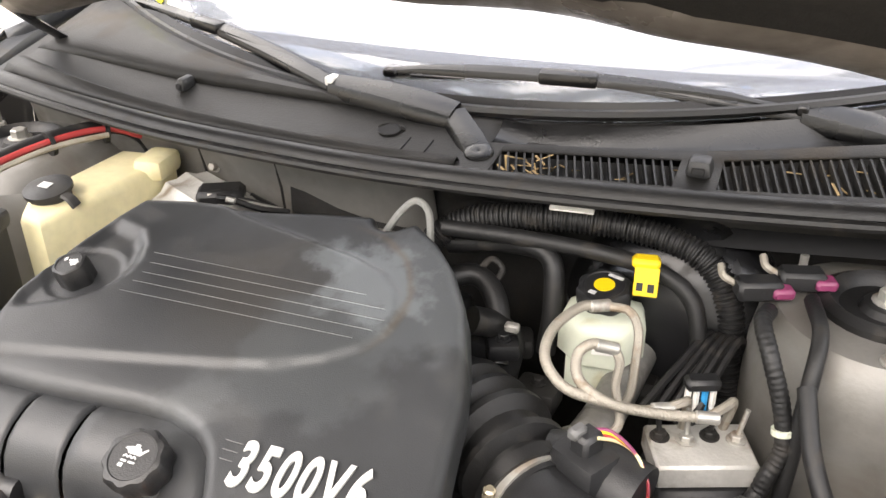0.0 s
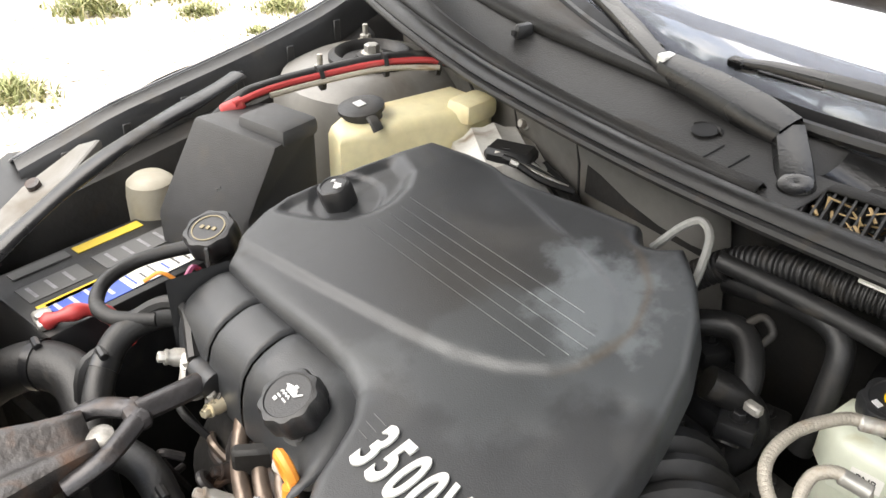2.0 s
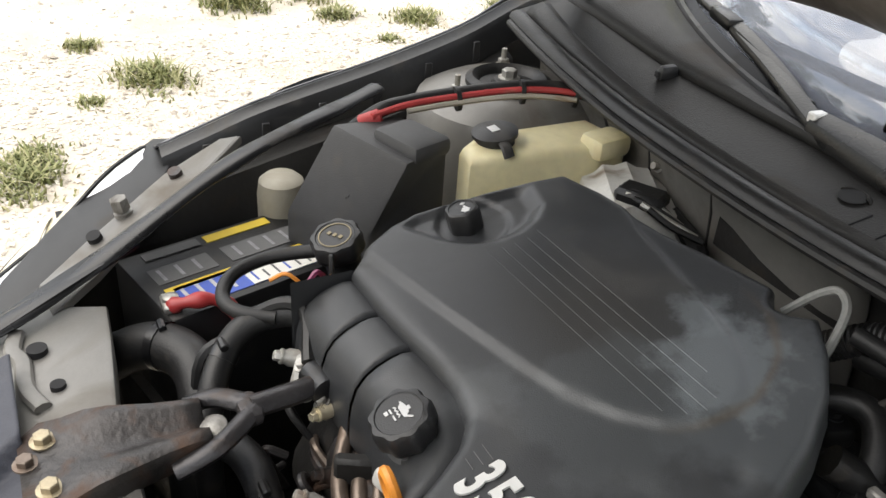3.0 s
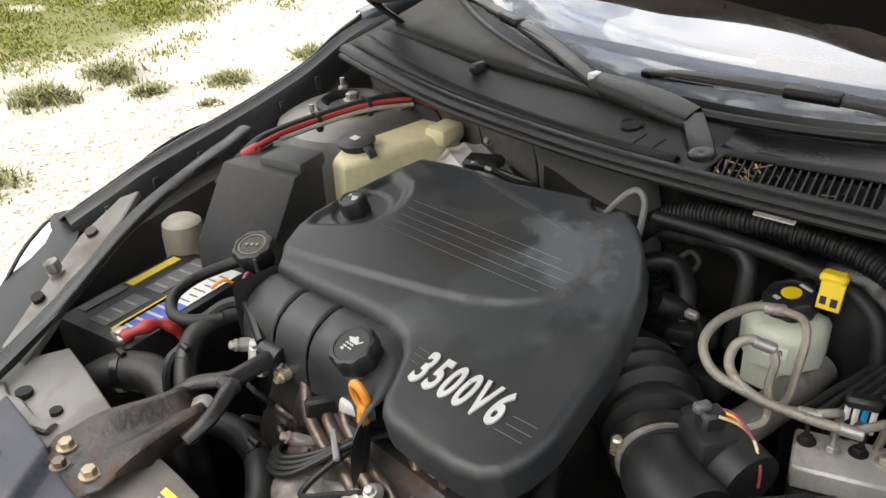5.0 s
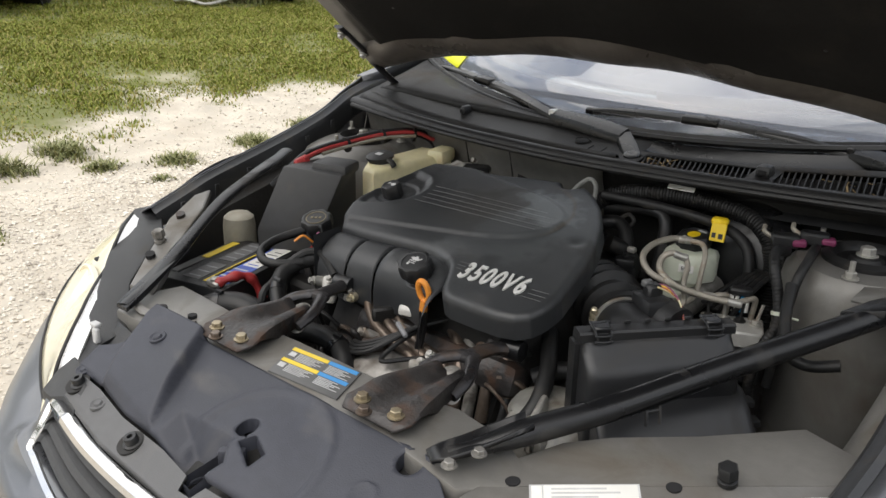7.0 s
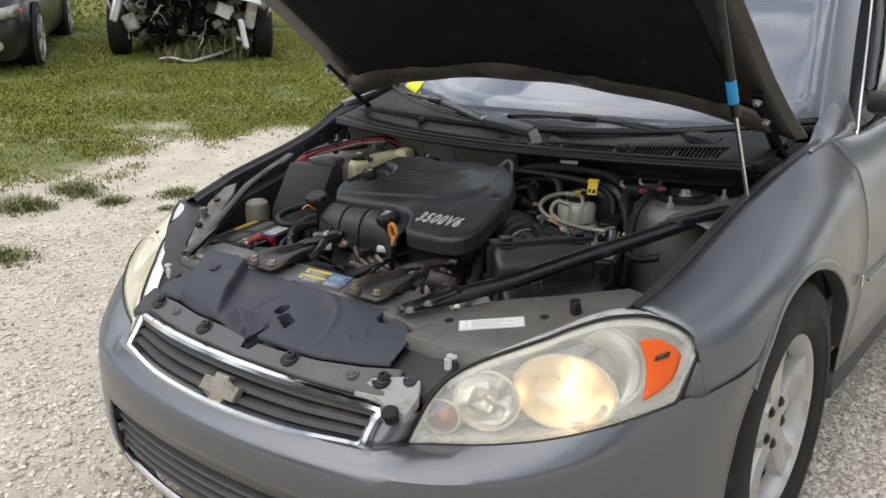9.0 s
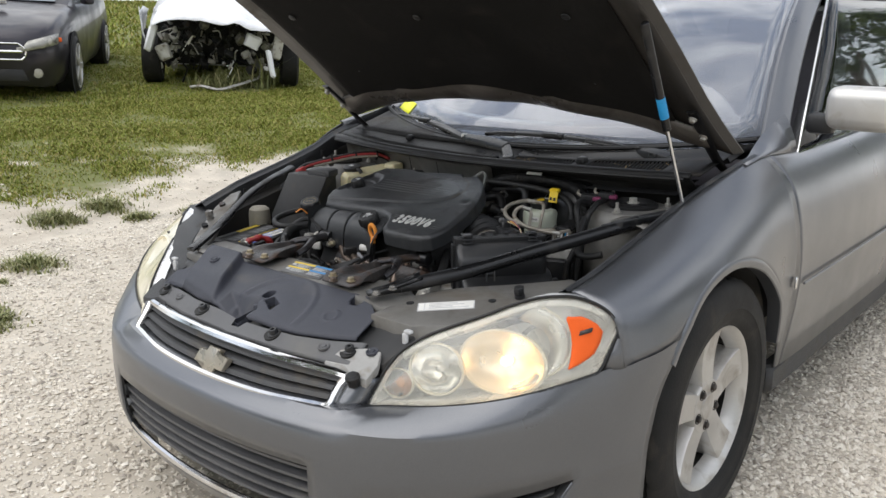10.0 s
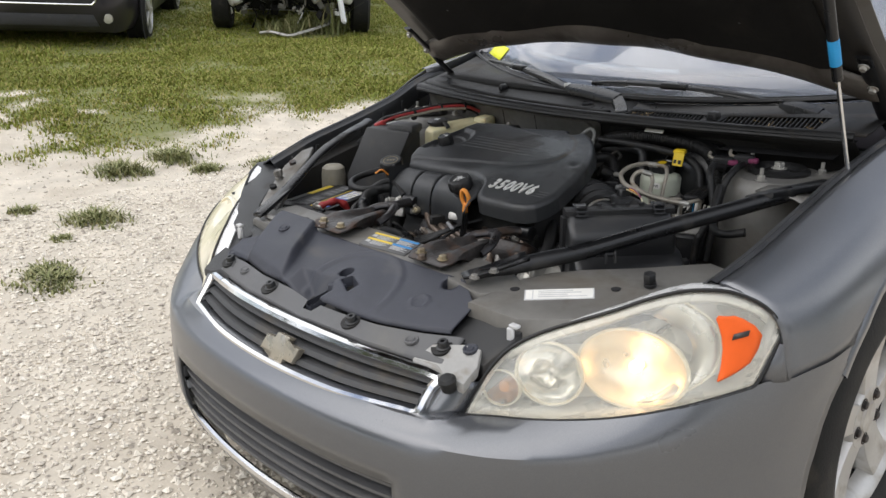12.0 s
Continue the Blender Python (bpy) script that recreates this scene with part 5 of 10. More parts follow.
def wiper(pivot, elbow, clip, tip_a, tip_b, hinge):
    """A flat pressed arm, a hinge joint and a long bowed blade with open bridges."""
    pivot, elbow, clip, tip_a, tip_b = (Vector(p) for p in (pivot, elbow, clip, tip_a, tip_b))
    base = lathe(bm_(), [(0.019, -0.03), (0.020, 0.004), (0.016, 0.012), (0.008, 0.014), (0.0005, 0.012)], pivot, (0, -0.3, 1), 24)

    def ribbon(bm, line, widths, crown):
        rows = []
        for i, p in enumerate(line):
            d = (line[min(i + 1, len(line) - 1)] - line[max(i - 1, 0)]).normalized()
            side = d.cross(Vector((0, -0.35, 1))).normalized()
            w = widths[i]
            rows.append([p + side * w * g + Vector((0, 0, h * crown)) for g, h in ((-1, -1.2), (-1, 0.1), (-0.82, 0.85), (-0.4, 1), (0.4, 1), (0.82, 0.85), (1, 0.1), (1, -1.2))])
        grid(bm, rows)
        return bm

    ribbon(base, [pivot + Vector((0, 0, 0.004)), pivot.lerp(elbow, 0.35) + Vector((0, 0, 0.004)), pivot.lerp(elbow, 0.8), elbow], (0.018, 0.018, 0.017, 0.016), 0.008)
    ribbon(base, [elbow + Vector((0, 0, 0.001)), elbow.lerp(clip, 0.25) + Vector((0, 0, 0.004)), elbow.lerp(clip, 0.6) + Vector((0, 0, 0.004)), clip], (0.018, 0.021, 0.019, 0.0135), 0.009)
    w = part("wiper_arm", base, M_WIPER, car, "black windshield wiper resting on the glass", sharp=30)
    part("wiper_joint", box(bm_(), clip + Vector((0, 0, 0.006)), (0.013, 0.02, 0.012), turn=Matrix.Rotation(math.atan2((clip - elbow).y, (clip - elbow).x), 3, "Z"), bevel=0.002), M_SILVER if hinge else M_WIPER, w, "worn bare metal joint" if hinge else "")
    mid = tip_a.lerp(tip_b, 0.5)
    part("wiper_arm_tip", ribbon(bm_(), [clip, clip.lerp(mid, 0.5) + Vector((0, 0, 0.012)), mid + Vector((0, 0, 0.018))], (0.011, 0.0095, 0.008), 0.004), M_WIPER, w)
    bow = [tip_a.lerp(tip_b, f) + Vector((0, 0, 0.006 + 0.014 * math.sin(math.pi * f) ** 0.6)) for f in np.linspace(0, 1, 13)]
    part("wiper_bow", ribbon(bm_(), bow, [0.004 + 0.006 * math.sin(math.pi * f) for f in np.linspace(0, 1, 13)], 0.004), M_WIPER, w)
    turn = Matrix.Rotation(math.atan2((tip_b - tip_a).y, (tip_b - tip_a).x), 3, "Z")
    part("wiper_saddle", box(bm_(), mid + Vector((0, 0, 0.018)), (0.075, 0.026, 0.018), turn=turn, bevel=0.005, seg=2), M_WIPER, w)
    for f in (0.22, 0.78):
        part("wiper_yoke", box(bm_(), tip_a.lerp(tip_b, f) + Vector((0, -0.004, 0.006)), (0.15, 0.010, 0.006), turn=turn, bevel=0.002), M_WIPER, w)
    part("wiper_rubber", tube(bm_(), [tip_a, mid + Vector((0, 0, 0.002)), tip_b], 0.0045, 6, 5), M_RUBBER, w)
    part("blade_cap", box(bm_(), tip_a + Vector((0, 0, 0.005)), (0.02, 0.015, 0.012), turn=turn, bevel=0.003), M_WIPER, w)


wiper((0.117, 1.19, 0.866), (0.062, 1.25, 0.893), (-0.122, 1.270, 0.906), (-0.165, 1.300, 0.903), (-0.66, 1.500, 0.920), True)
wiper((0.625, 1.335, 0.866), (0.56, 1.375, 0.892), (0.46, 1.376, 0.905), (-0.055, 1.310, 0.914), (0.415, 1.372, 0.906), False)

# front cross member, top panel over the radiator
bm = bm_()
prism(bm, [(-0.45, 0.405, 0.634), (-0.38, 0.405, 0.634), (-0.25, 0.415, 0.642), (0.0, 0.418, 0.648), (0.22, 0.415, 0.648), (0.34, 0.398, 0.644), (0.39, 0.43, 0.650), (0.40, 0.475, 0.652), (0.33, 0.515, 0.655), (0.24, 0.53, 0.656), (0.12, 0.515, 0.655), (-0.08, 0.515, 0.657), (-0.22, 0.51, 0.655), (-0.36, 0.525, 0.65), (-0.43, 0.53, 0.648), (-0.46, 0.47, 0.643)], 0.045, 0.006)
tie = part("radiator_support", bm, M_BAY, car, "dusty grey sheet metal cross member over the radiator")
part("pressed_bead", tube(bm_(), [(-0.42, 0.43, 0.641), (-0.385, 0.424, 0.642), (-0.36, 0.432, 0.643), (-0.31, 0.432, 0.645), (-0.27, 0.445, 0.648)], 0.0095, 8, 5, flat=0.55), M_BAY, tie)
for p, r in (((-0.374, 0.448, 0.6465), 0.011), ((-0.30, 0.462, 0.6495), 0.008)):
    part("punched_hole", lathe(bm_(), [(r, -0.01), (r, 0.0012), (0.0005, 0.0014)], p, (0, 0, 1), 20), M_INTERIOR, tie)
lab = [(-0.072, 0.497), (0.068, 0.507), (0.09, 0.436), (-0.05, 0.426)]
part("caution_label", prism(bm_(), [(x, y, 0.6488 + (y - 0.415) * 0.085 + 0.001) for x, y in lab], 0.004, 0.0003), M_LABEL_GREY, tie, "grey caution label with yellow and blue headings")
LA, LU, LV = Vector((-0.072, 0.497, 0.6571)), Vector((0.14, 0.01, 0.0009)), Vector((0.021, -0.071, -0.006))


def label_strip(u0, u1, v0, v1, m, name, lift=0.0004):
    q = [LA + LU * u + LV * v + Vector((0, 0, lift)) for u, v in ((u0, v0), (u1, v0), (u1, v1), (u0, v1))]
    part(name, prism(bm_(), q, 0.0012, 0.0), m, tie)


for v in (0.04, 0.46):
    label_strip(0.02, 0.56, v, v + 0.11, M_LABEL_YELLOW, "label_heading")
    label_strip(0.57, 0.98, v, v + 0.11, M_LABEL_BLUE, "label_heading")
    for k in range(6):
        label_strip(0.16, 0.52 - 0.05 * (k % 3), v + 0.145 + 0.044 * k, v + 0.158 + 0.044 * k, M_LABEL_PALE, "label_line")
        label_strip(0.60, 0.94 - 0.06 * ((k + 1) % 3), v + 0.145 + 0.044 * k, v + 0.158 + 0.044 * k, M_LABEL_PALE, "label_line")
    label_strip(0.04, 0.13, v + 0.16, v + 0.30, M_LABEL_PALE, "label_symbol")


def panel_z(x, y):
    yf = float(np.interp(abs(x), [0, 0.2, 0.385], [0.2, 0.213, 0.25]))
    zf = float(np.interp(abs(x), [0, 0.2, 0.385], [0.549, 0.547, 0.541]))
    return zf + (0.642 - zf) * min(1.0, max(0, (y - yf) / (0.42 - yf))) ** 0.8


def inside(p, loop):
    """Signed depth of p inside a convex loop given anticlockwise."""
    return min(((b[0] - a[0]) * (p[1] - a[1]) - (b[1] - a[1]) * (p[0] - a[0])) / math.hypot(b[0] - a[0], b[1] - a[1]) for a, b in zip(loop, loop[1:] + loop[:1]))


def ease(v, a, b):
    v = min(1.0, max(0.0, (v - a) / (b - a)))
    return v * v * (3 - 2 * v)


RAMP = [(-0.36, 0.43), (-0.30, 0.292), (-0.13, 0.268), (-0.212, 0.44)]
HOLLOW = [(-0.110, 0.316), (-0.104, 0.260), (-0.004, 0.244), (0.020, 0.320)]
SLOTS = ([(-0.010, 0.240), (0.018, 0.236), (0.036, 0.279), (0.013, 0.304), (-0.004, 0.299)], [(0.026, 0.312), (0.074, 0.290), (0.080, 0.316), (0.042, 0.331)])
front_of = lambda x: float(np.interp(abs(x), [0, 0.2, 0.385], [0.2, 0.213, 0.25]))
SEAM = lambda x: front_of(x) + float(np.interp(x, [-0.4, -0.3, -0.08, 0.0, 0.1, 0.2, 0.3, 0.37], [0.046, 0.056, 0.057, 0.050, 0.049, 0.053, 0.060, 0.070]))


def cover_height(x, y):
    z = panel_z(x, y) + 0.006 * ease(y - SEAM(x), 0.0, 0.006)
    z += 0.020 * ease(inside((x, y), RAMP), -0.006, 0.008) * ease(y, 0.25, 0.33) + 0.004 * ease(inside((x, y), RAMP), -0.002, 0.003)
    d = inside((x, y), HOLLOW)
    if d > 0:
        z -= min(3.0 * d, 0.5 * max(0.0, x + 0.107 + 0.1 * (y - 0.26)), 1.25 * max(0.0, 0.317 + 0.035 * x - y))
    r = math.hypot(x - 0.055, (y - 0.30))
    z += 0.0035 * (ease(r, 0.108, 0.112) - ease(r, 0.118, 0.128)) * (1 if y > SEAM(x) + 0.012 else 0)
    z += 0.006 * ease(r, 0.10, 0.03)
    rr = math.hypot(x - 0.24, y - 0.338)
    z += 0.003 * (ease(rr, 0.014, 0.016) - ease(rr, 0.019, 0.021))
    return z


bm = bm_()
px_ = np.linspace(-0.395, 0.352, 150)
py_ = np.linspace(0, 1, 48)
pv = []
for x in px_:
    y0 = SEAM(x) + 0.0005
    y1 = float(np.interp(x, [-0.395, -0.36, -0.348, -0.342, 0.28, 0.352], [0.338, 0.352, 0.362, 0.423, 0.425, 0.375]))
    pv.append([bm.verts.new((x, y0 + (y1 - y0) * f, cover_height(x, y0 + (y1 - y0) * f))) for f in py_])
for i in range(len(px_) - 1):
    for j in range(len(py_) - 1):
        m = (pv[i][j].co + pv[i + 1][j + 1].co) / 2
        if any(inside((m.x, m.y), s) > 0 for s in SLOTS) or math.hypot(m.x - 0.017, m.y - 0.335) < 0.017 or (math.hypot(m.x - 0.262, m.y - 0.405) < 0.02):
            continue
        bm.faces.new((pv[i][j], pv[i + 1][j], pv[i + 1][j + 1], pv[i][j + 1]))
HOLES = [list(s) for s in SLOTS] + [[(cx_ + r_ * math.cos(a), cy_ + r_ * math.sin(a)) for a in np.linspace(0, 6.283, 25)[:-1]] for cx_, cy_, r_ in ((0.017, 0.335, 0.017), (0.262, 0.405, 0.019))]


def snap(v):
    """Move a vertex at a hole's rim onto the hole's outline."""
    best = None
    for loop in HOLES:
        for a, b in zip(loop, loop[1:] + loop[:1]):
            a, b, p = Vector(a), Vector(b), v.co.xy
            f = min(1, max(0, (p - a).dot(b - a) / (b - a).length_squared))
            c = a.lerp(b, f)
            if best is None or (p - c).length < best[0]:
                best = ((p - c).length, c)
    if best[0] < 0.0075:
        v.co.x, v.co.y = best[1]
        v.co.z = cover_height(v.co.x, v.co.y)


for v in [v for v in bm.verts if v.link_faces and len(v.link_faces) < 4]:
    snap(v)
bmesh.ops.delete(bm, geom=[v for v in bm.verts if not v.link_faces], context="VERTS")
cover = part("radiator_cover", bm, M_PANEL, car, "dusty black moulded plastic cover behind the grille", thick=0.003, sharp=55)
for loop in HOLES:
    part("slot_wall", grid(bm_(), [[(x, y, cover_height(x, y) - 0.001), (x, y, cover_height(x, y) - 0.022)] for x, y in loop + loop[:1]]), M_PANEL, cover)
rows = []
for x in np.linspace(-0.372, 0.385, 90):
    y0, y1 = front_of(x) + 0.010, SEAM(x) - 0.002
    notch = 0.0 if not -0.006 < x < 0.036 else 0.02
    rows.append([Vector((x, y0 + (y1 - y0 - notch) * f, panel_z(x, y0 + (y1 - y0 - notch) * f) + d)) for f, d in ((0, -0.006), (0.06, 0.0), (0.3, 0.0), (0.7, 0.0005), (0.96, 0.0005), (1.0, -0.008))])
part("cover_front_strip", grid(bm_(), rows), M_STRIP, cover, "dusty grey front strip along the grille", thick=0.003)
part("cover_underlay", grid(bm_(), [[(x, y, panel_z(x, y) - 0.028) for y in np.linspace(front_of(x) + 0.02, 0.415, 8)] for x in np.linspace(-0.36, 0.34, 24)]), M_DARK, cover, "black underside behind the cover", thick=0.002)
part("latch_plate", box(bm_(), (0.03, 0.29, 0.545), (0.16, 0.15, 0.02), bevel=0.004), M_DARK, cover)
bm = box(bm_(), (0.022, 0.304, 0.590), (0.016, 0.040, 0.03), bevel=0.006, seg=2, turn=Matrix.Rotation(-0.85, 3, "Z"))
part("hood_latch", bm, M_PANEL, cover, "black hood latch in the cover's slot")
for x, y in ((-0.357, 0.280), (-0.137, 0.245), (0.142, 0.247), (0.360, 0.286)):
    z = panel_z(x, y)
    bm = lathe(bm_(), [(0.0145, -0.004), (0.0145, 0.003), (0.0105, 0.0045), (0.0105, 0.013), (0.009, 0.015), (0.0045, 0.015), (0.0035, 0.010), (0.0005, 0.010)], (x, y, z), (0, -0.3, 1), 20)
    pin = part("push_pin", bm, M_PLASTIC, cover)
    part("pin_seat", lathe(bm_(), [(0.021, -0.004), (0.021, 0.0012), (0.0005, 0.0014)], (x - 0.004, y - 0.002, z), (0, -0.42, 1), 24), M_DARK, pin)
for x, y in ((-0.273, 0.266), (-0.379, 0.300), (0.291, 0.269), (-0.262, 0.372), (0.412, 0.302)):
    z = cover_height(x, y) + 0.001 if y > 0.3 else panel_z(x, y) + 0.001
    bm = lathe(bm_(), [(0.0145, -0.003), (0.0145, 0.002), (0.0125, 0.003), (0.008, 0.001), (0.0055, 0.004), (0.0005, 0.004)], (x, y, z), (0, -0.25, 1), 18)
    part("cover_rivet", bm, M_STRIP if y < 0.3 else M_PANEL, cover)
M_RESERVOIR_GREY = surface("dusty_pale_plastic", (0.33, 0.325, 0.31), 0.55, 0, 0.2, 12, 0.1, 200, (DUST, 0.2, 20))
# grey shield strips beside the grille ends, white clips
for sx in (1, -1):
    bm = prism(bm_(), [(sx * 0.318, 0.246, 0.553), (sx * 0.372, 0.256, 0.553), (sx * 0.40, 0.246, 0.545), (sx * 0.442, 0.252, 0.54), (sx * 0.446, 0.285, 0.563), (sx * 0.43, 0.312, 0.583), (sx * 0.395, 0.306, 0.584), (sx * 0.335, 0.282, 0.574)], 0.02, 0.004)
    part("grille_end_bracket", bm, M_RESERVOIR_GREY if sx > 0 else M_PLASTIC_GREY, car, "pale bracket at the grille end" if sx > 0 else "")
    if sx > 0:
        part("rubber_stop", lathe(bm_(), [(0.014, -0.01), (0.014, 0.006), (0.017, 0.007), (0.017, 0.012), (0.012, 0.017), (0.0005, 0.018)], (0.418, 0.238, 0.535), (0, -0.3, 1), 16), M_RUBBER, car, "black rubber stop beside the grille")
    c = Vector((0.457, 0.360, 0.604)) if sx > 0 else Vector((-0.42, 0.348, 0.612))
    bm = box(bm_(), c, (0.015, 0.010, 0.03), bevel=0.003)
    box(bm, c + Vector((0.006 * sx, 0.004, 0.018)), (0.02, 0.014, 0.007), bevel=0.002)
    part("lamp_clip", bm, M_LABEL_PALE, car, "off-white plastic lamp clip")
    bm = prism(bm_(), [(sx * 0.33, 0.30, 0.58), (sx * 0.445, 0.30, 0.56), (sx * 0.47, 0.36, 0.60), (sx * 0.46, 0.41, 0.615), (sx * 0.40, 0.40, 0.615), (sx * 0.34, 0.39, 0.615)], 0.06, 0.006)
    part("lamp_bracket", bm, M_PLASTIC, car)

# dark filler between the lamp and the tie bar
bm = prism(bm_(), [(-0.757, 0.593, 0.674), (-0.812, 0.66, 0.682), (-0.78, 0.71, 0.690), (-0.66, 0.635, 0.675), (-0.53, 0.48, 0.640), (-0.41, 0.40, 0.61), (-0.405, 0.340, 0.60), (-0.49, 0.372, 0.622), (-0.652, 0.502, 0.654)], 0.04, 0.005)
part("lamp_filler_panel", bm, M_PLASTIC, car, "dark plastic filler behind the lamp")

# upper tie panels beside the cross member
def tie_z(x, y):
    u, v = 0.81 * (x - 0.41) + 0.586 * (y - 0.453), 0.81 * (y - 0.453) - 0.586 * (x - 0.41)
    return 0.652 + 0.08 * u + (0.24 if v < 0 else 0.03) * v


bm = prism(bm_(), [(x, y, tie_z(x, y)) for x, y in ((0.345, 0.366), (0.456, 0.377), (0.52, 0.42), (0.61, 0.49), (0.72, 0.575), (0.725, 0.681), (0.361, 0.4176))], 0.05, 0.002)
prism(bm, [(x, y, tie_z(x, y)) for x, y in ((0.361, 0.4176), (0.725, 0.681), (0.728, 0.72), (0.63, 0.755), (0.53, 0.665), (0.44, 0.598), (0.395, 0.552), (0.362, 0.48))], 0.05, 0.001)
tp = part("upper_tie_bar", bm, M_BAY, car, "grey sheet metal tie bar with a pale label")
LT0, LTU, LTV = Vector((0.430, 0.428)), Vector((0.105, 0.077)), Vector((-0.020, 0.0265))


def tie_label(u0, u1, v0, v1, m, name, lift, label=""):
    c = [LT0 + LTU * u + LTV * v for u, v in ((u0, v0), (u1, v0), (u1, v1), (u0, v1))]
    part(name, prism(bm_(), [(p.x, p.y, tie_z(p.x, p.y) + lift) for p in c], 0.0015, 0.0), m, tp, label)


tie_label(0, 1, 0, 1, M_LABEL_PALE, "tie_bar_label", 0.001, "grey-white printed label")
tie_label(0.13, 0.98, 0.07, 0.93, M_WHITE, "label_field", 0.0016)
tie_label(0.02, 0.115, 0.08, 0.92, M_WHITE, "label_field", 0.0016)
for k, (a, b) in enumerate(((0.2, 0.9), (0.2, 0.62), (0.2, 0.82), (0.2, 0.7))):
    tie_label(a, b, 0.2 + 0.18 * k, 0.26 + 0.18 * k, M_LABEL_PALE, "label_line", 0.0022)
for x, y in ((0.39, 0.449), (0.55, 0.551)):
    part("punched_hole", lathe(bm_(), [(0.0095, -0.006), (0.0095, 0.0012), (0.0005, 0.0013)], (x, y, tie_z(x, y)), (-0.07, -0.06, 1), 20), M_INTERIOR, tp)
for k, (u, w) in enumerate(((0.0, 0.008), (0.011, 0.006), (0.019, 0.005), (0.026, 0.004))):
    x, y = 0.616 + 0.28 * u, 0.548 + 0.96 * u
    part("chalk_mark", box(bm_(), (x, y, tie_z(x, y) + 0.0015), (w, 0.0025, 0.001), turn=Matrix.Rotation(0.6 + 0.5 * (k % 2), 3, "Z")), M_WHITE, tp, "white hand-written mark")
bm = prism(bm_(), [(-0.435, 0.47, 0.645), (-0.50, 0.462, 0.65), (-0.553, 0.525, 0.668), (-0.648, 0.645, 0.70), (-0.685, 0.735, 0.725), (-0.66, 0.76, 0.735), (-0.60, 0.70, 0.722), (-0.55, 0.62, 0.70), (-0.48, 0.53, 0.662)], 0.012, 0.004)
tq = part("upper_tie_bar", bm, M_BAY, car, "grey sheet metal tie bar with a bolt and holes")
for p in ((-0.545, 0.535, 0.677), (-0.62, 0.655, 0.713)):
    part("punched_hole", lathe(bm_(), [(0.0095, -0.01), (0.0095, 0.0022), (0.0005, 0.0024)], p, (0.2, -0.3, 1), 18), M_INTERIOR if p[0] > -0.6 else M_RUST, tq)
for p in ((0.597, 0.592, 0.673), (-0.575, 0.578, 0.684)):
    bm = lathe(bm_(), [(0.012, 0), (0.012, 0.006), (0.009, 0.007), (0.009, 0.012)], p, (0, -0.2, 1), 16)
    lathe(bm, [(0.0125, 0.011), (0.0125, 0.024), (0.011, 0.026), (0.0005, 0.026)], p, (0, -0.2, 1), 6)
    part("hood_bump_stop", bm, M_GRIMY_ALLOY if p[0] < 0 else M_PLASTIC, tp if p[0] > 0 else tq, "hexagonal hood bump stop")

# diagonal braces to the strut towers
def brace(points, r, label):
    bm = bm_()
    tube(bm, points, r, 14, 6, flat=0.85 if points[0][0] > 0 else 0.42)
    return part("tower_brace", bm, M_BLACKSTEEL, car, label)


br = brace([(0.306, 0.425, 0.664), (0.335, 0.466, 0.671), (0.375, 0.529, 0.683), (0.43, 0.618, 0.697), (0.51, 0.750, 0.728), (0.60, 0.897, 0.760), (0.665, 1.004, 0.785)], lambda f: 0.011 + 0.0088 * min(1, max(0, (f - 0.12) * 6)), "black tubular brace from the cross member to the strut tower")
# flattened scoop at the lower end, flat shoe at the tower
rows = []
for f in np.linspace(0, 1, 9):
    c = Vector((0.292, 0.404, 0.667)).lerp(Vector((0.366, 0.513, 0.690)), f)
    w = float(np.interp(f, [0, 0.15, 0.6, 1], [0.012, 0.0185, 0.019, 0.016]))
    up_ = float(np.interp(f, [0, 0.4, 0.75, 1], [0.0, 0.001, 0.007, 0.012]))
    rows.append([c + Vector((0.83, -0.556, 0)) * w * g + Vector((0, 0, up_ * (1 if abs(g) > 0.7 else -0.25))) for g in (-1, -0.85, -0.5, 0, 0.5, 0.85, 1)])
part("brace_end", grid(bm_(), rows), M_BLACKSTEEL, br, thick=0.006, sharp=60)
bm = prism(bm_(), [(0.60, 0.935, 0.782), (0.655, 0.945, 0.795), (0.725, 1.065, 0.808), (0.70, 1.085, 0.808), (0.625, 0.985, 0.79)], 0.012, 0.003)
part("brace_end", bm, M_BLACKSTEEL, br)
for p in ((0.331, 0.398, 0.672), (0.35, 0.432, 0.680)):
    part("brace_bolt", hex_bolt(bm_(), p, 0.007, 0.008), M_GRIMY_ALLOY, br, "dull hexagonal bolt")
bm = bm_()
for d_ in (-0.010, 0.010):
    tube(bm, [(0.462 + d_ * 0.52, 0.655 + d_ * 0.85, 0.700), (0.468 + d_ * 0.52, 0.650 + d_ * 0.85, 0.688), (0.470 + d_ * 0.52, 0.648 + d_ * 0.85, 0.672)], 0.0026, 6, 3)
box(bm, (0.465, 0.652, 0.690), (0.008, 0.026, 0.006), bevel=0.002, turn=Matrix.Rotation(-0.55, 3, "Z"))
part("cable_clip", bm, M_PLASTIC, br)
bl = brace([(-0.421, 0.405, 0.648), (-0.452, 0.487, 0.668), (-0.490, 0.576, 0.70), (-0.535, 0.684, 0.740), (-0.565, 0.779, 0.768), (-0.60, 0.875, 0.782), (-0.65, 0.966, 0.788)], lambda f: 0.0155 + 0.0015 * math.sin(8 * math.pi * f), "black pressed brace along the fender side")
bm = prism(bm_(), [(-0.405, 0.40, 0.651), (-0.438, 0.40, 0.651), (-0.505, 0.57, 0.700), (-0.475, 0.58, 0.699)], 0.008, 0.002)
part("brace_end", bm, M_BLACKSTEEL, bl)

